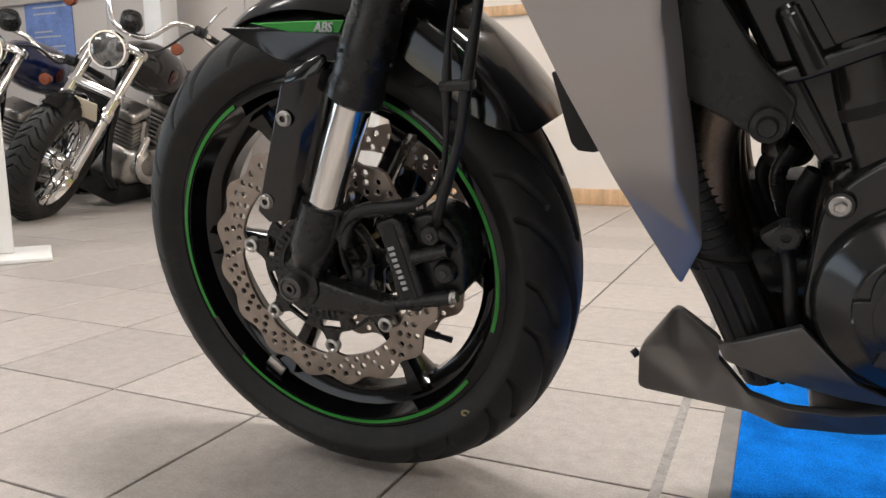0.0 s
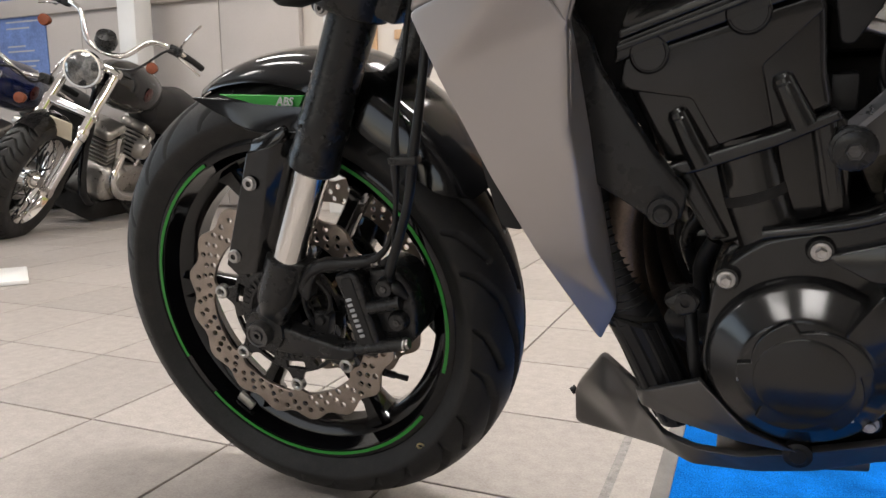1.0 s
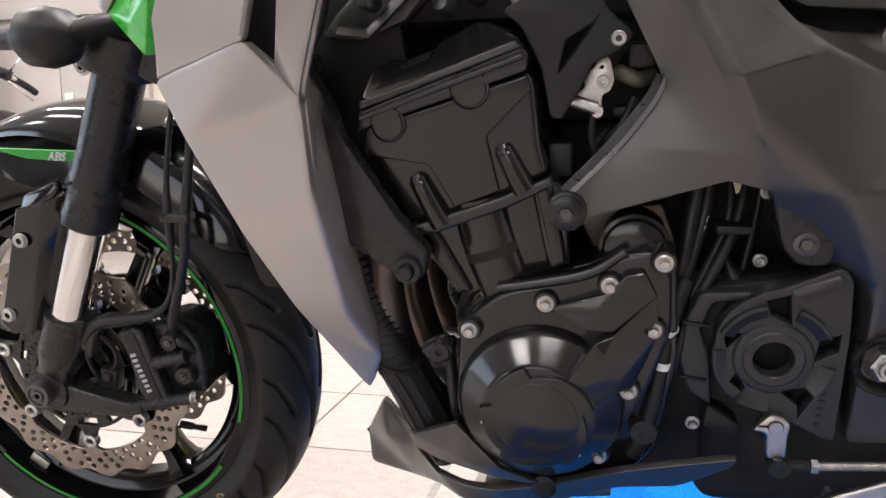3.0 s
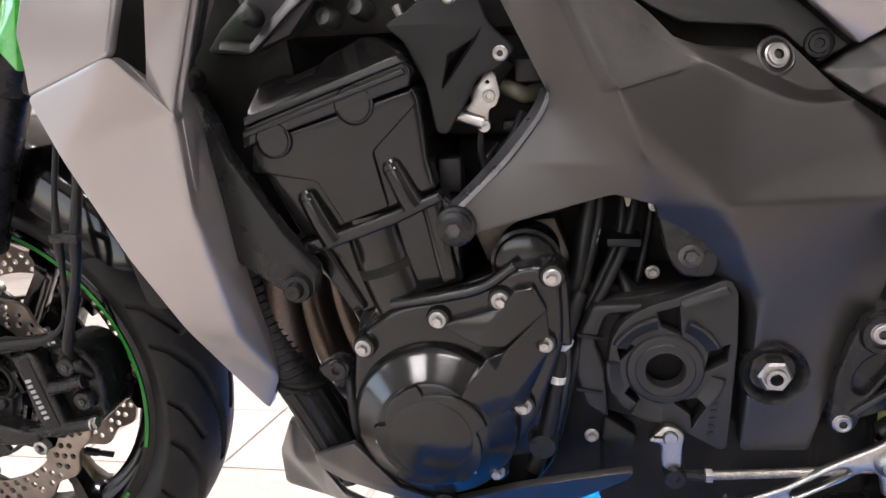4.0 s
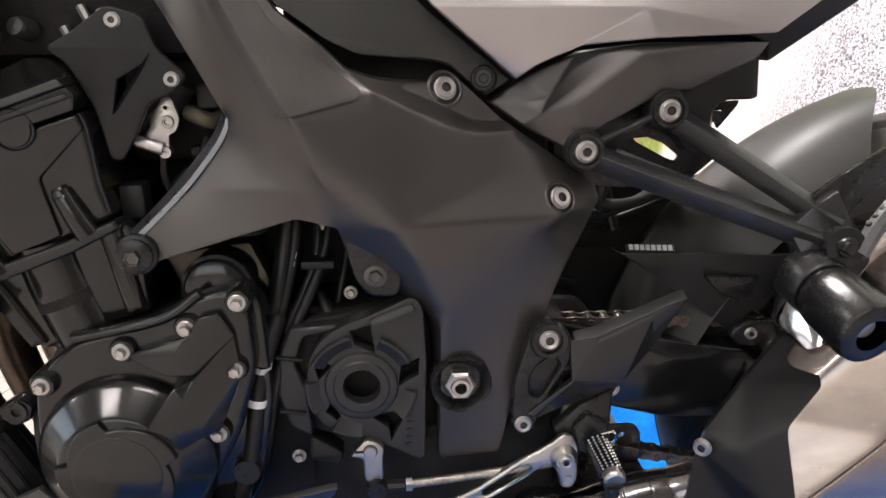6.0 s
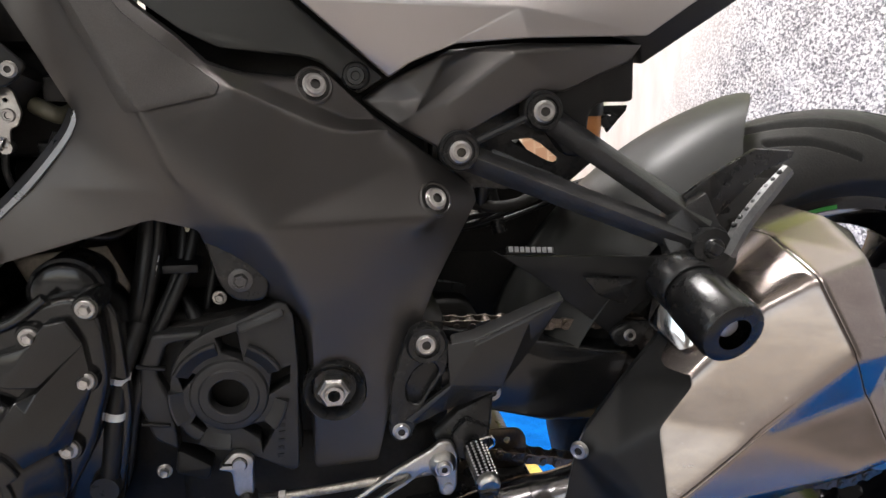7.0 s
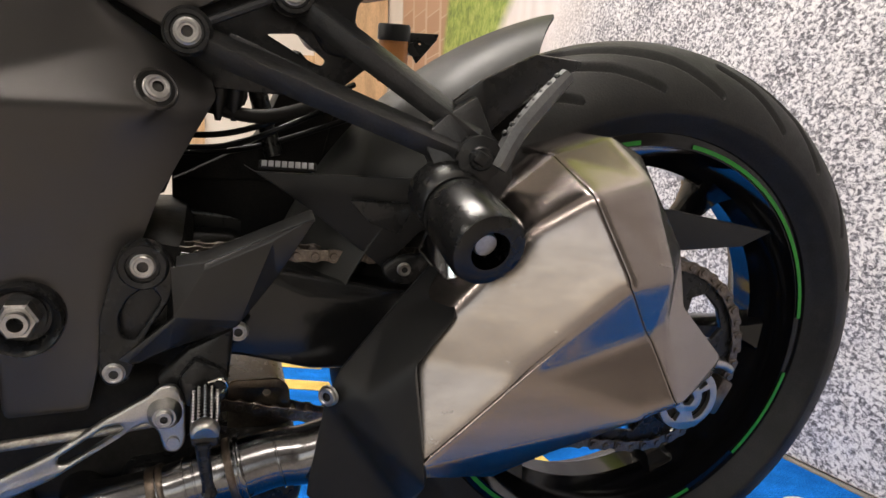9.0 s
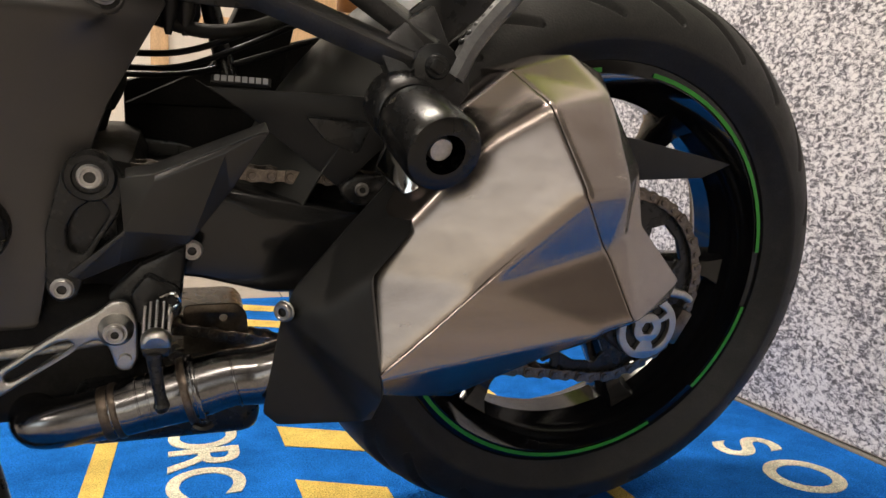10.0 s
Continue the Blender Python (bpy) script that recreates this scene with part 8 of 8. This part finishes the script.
    part("handlebar", tube([(0.56, -0.40, 1.06 - low), (0.42, -0.29, 1.10 - low), (0.36, -0.18, 1.09 - low), (0.33, -0.08, 0.97), (0.33, 0.08, 0.97), (0.36, 0.18, 1.09 - low), (0.42, 0.29, 1.10 - low), (0.56, 0.40, 1.06 - low)], 0.0135, 14, 5), CHROME, steer, "chrome pulled-back handlebar")
    part("cable", tube([(0.30, -0.05, 0.9), (0.22, -0.20, 0.95), (0.28, -0.28, 1.08 - low), (0.40, -0.29, 1.10 - low)], 0.006, 8), HOSE, steer)
    part("price_card", turned(box(-0.002, 0.002, -0.072, 0.072, -0.048, 0.048), pose(-0.035, -0.060, 0.600, -2, -28, 0)), CARD, steer, "blank cream card hung on the fork")
    guard = bmesh.new()
    rows = [[guard.verts.new(((0.335 - 0.04 * abs(s) ** 3) * math.cos(radians(a)), s * 0.062, az + (0.335 - 0.04 * abs(s) ** 3) * math.sin(radians(a)))) for s in np.linspace(-1, 1, 9)] for a in range(125, 35, -6)]
    for p, q in zip(rows, rows[1:]):
        for i in range(8):
            guard.faces.new((p[i], p[i + 1], q[i + 1], q[i]))
    bmesh.ops.solidify(guard, geom=list(guard.faces), thickness=0.003)
    part("front_fender", guard, MUD, steer, "gloss black fender")
    part("fuel_tank", lathe([(0.0001, -0.28), (0.06, -0.27), (0.105, -0.20), (0.130, -0.08), (0.135, 0.04), (0.115, 0.18), (0.07, 0.27), (0.0001, 0.30)], (0.62, 0, 0.80), (1, 0, -0.12), 32), tank_paint, b, "painted teardrop fuel tank")
    part("tank_badge", lathe([(0.0001, -0.004), (0.035, -0.003), (0.04, 0.0)], (0.60, -0.133, 0.81), (0, 1, 0), 20), paint("dark_red_badge", (0.06, 0.012, 0.01), 0.3), b)
    part("frame_tube", tube([(0.33, 0, 0.80), (0.42, 0, 0.45), (0.48, -0.08, 0.17), (0.95, -0.10, 0.15), (1.15, -0.09, 0.32), (1.45, -0.09, 0.33)], 0.022, 12, 4), RIM, b)
    part("frame_tube", tube([(0.33, 0, 0.80), (0.42, 0, 0.45), (0.48, 0.08, 0.17), (0.95, 0.10, 0.15), (1.15, 0.09, 0.32), (1.45, 0.09, 0.33)], 0.022, 12, 4), RIM, b)
    eng = part("engine_case", join(box(0.52, 0.95, -0.13, 0.13, 0.17, 0.38, 0.05, 3), lathe([(0.0001, -0.16), (0.07, -0.155), (0.09, -0.12), (0.09, 0.0)], (0.62, 0, 0.30), (0, 1, 0), 28)), POLISH, b, "polished V-twin engine")
    for lean, x in ((-22, 0.62), (22, 0.82)):
        for k in range(7):
            part("cylinder_fin", turned(box(-0.075, 0.075, -0.085, 0.085, -0.006, 0.006, 0.005), pose(x, 0, 0.36, 0, lean, 0) @ pose(0, 0, 0.03 + 0.024 * k)), POLISH, eng)
        part("cylinder", turned(box(-0.06, 0.06, -0.07, 0.07, 0.0, 0.20, 0.02), pose(x, 0, 0.36, 0, lean, 0)), SATIN, eng)
        part("rocker_cover", turned(box(-0.08, 0.08, -0.085, 0.085, 0.19, 0.25, 0.025, 3), pose(x, 0, 0.36, 0, lean, 0)), POLISH, eng)
        part("push_rod", turned(lathe([(0.014, -0.1), (0.014, 0.10)], (0, -0.09, 0.1), (0, 0, 1), 10), pose(x, 0, 0.36, 0, lean, 0)), CHROME, eng)
    part("horn_cover", lathe([(0.0001, -0.03), (0.05, -0.025), (0.06, 0.0), (0.06, 0.03)], (0.72, -0.15, 0.50), (0, 1, 0), 24), POLISH, b)
    part("seat", lathe([(0.0001, -0.34), (0.09, -0.28), (0.14, -0.1), (0.15, 0.1), (0.11, 0.28), (0.0001, 0.36)], (1.15, 0, 0.68), (1, 0, 0), 24), HOSE, b, "black seat")
    part("rear_fender", turned(lathe([(0.345, -0.09), (0.365, -0.05), (0.37, 0.05), (0.345, 0.09), (0.34, 0.085), (0.355, 0.045), (0.355, -0.045), (0.34, -0.085)], (1.50, 0, az), (0, 1, 0), 48, True), Matrix()), MUD, b)
    part("exhaust", tube([(0.62, -0.10, 0.45), (0.55, -0.14, 0.30), (0.75, -0.17, 0.22), (1.6, -0.17, 0.26)], [0.022, 0.022, 0.03, 0.04], 16, 5), CHROME, b)
    part("frame_foot", box(0.50, 0.96, -0.12, 0.12, 0.06, 0.18, 0.03), DARK, b)
    part("side_stand", tube([(0.75, -0.12, 0.17), (0.80, -0.20, 0.10), (0.83, -0.275, 0.062)], 0.011, 10, 3), SATIN, b)
    return b


cruiser(MUD, "black chrome-forked cruiser motorcycle leaning on its stand").matrix_world = pose(-3.135, 1.79, 0.0, 25.5, 0, 108) @ Matrix.Scale(1.132, 4)
cruiser(TANKBLUE, "dark blue cruiser motorcycle parked beside the black one", 0.17).matrix_world = pose(-3.73, 1.55, 0.0, 23.0, 0, 111) @ Matrix.Scale(1.132, 4)

# ---- floor tiles, last ----
TP, TX, TY = 0.3138, 0.375, 0.051
tile_bm = box(-TP / 2 + 0.0022, TP / 2 - 0.0022, -TP / 2 + 0.0022, TP / 2 - 0.0022, -0.008, 0.0, 0.0012, 1)
tile_me = mesh_from("tile", tile_bm, TILE)
part("joint_strip", box(TX - 0.007, TX + 0.007, -2.0, 3.45, -0.004, 0.0006, 0.0004), CAULK, floor, "wide grey silicone joint")
rest, near = [], 0
for i in range(-24, 6):
    for j in range(-18, 12):
        x, y = TX + (i - 0.5) * TP, TY + (j + 0.5) * TP
        if y > 3.5 or y < -5.5 or x > 2.0 or x < -7.1:
            continue
        if -4.3 < x < 0.5 and -0.9 < y < 3.5 and near < 300:
            again("tile", tile_me, floor, pose(x, y, 0.0))
            near += 1
        else:
            rest.append((x, y))
verts, faces = [], []
for x, y in rest:
    h, k = TP / 2 - 0.0022, len(verts)
    verts += [(x - h, y - h, 0), (x + h, y - h, 0), (x + h, y + h, 0), (x - h, y + h, 0), (x - h, y - h, -0.008), (x + h, y - h, -0.008), (x + h, y + h, -0.008), (x - h, y + h, -0.008)]
    faces += [(k, k + 1, k + 2, k + 3), (k, k + 4, k + 5, k + 1), (k + 1, k + 5, k + 6, k + 2), (k + 2, k + 6, k + 7, k + 3), (k + 3, k + 7, k + 4, k)]
me = bpy.data.meshes.new("tiles")
me.from_pydata(verts, [], faces)
me.materials.append(TILE)
far_tiles = new("tiles", me)
far_tiles.parent = floor
tagged(far_tiles, kind="stuff")
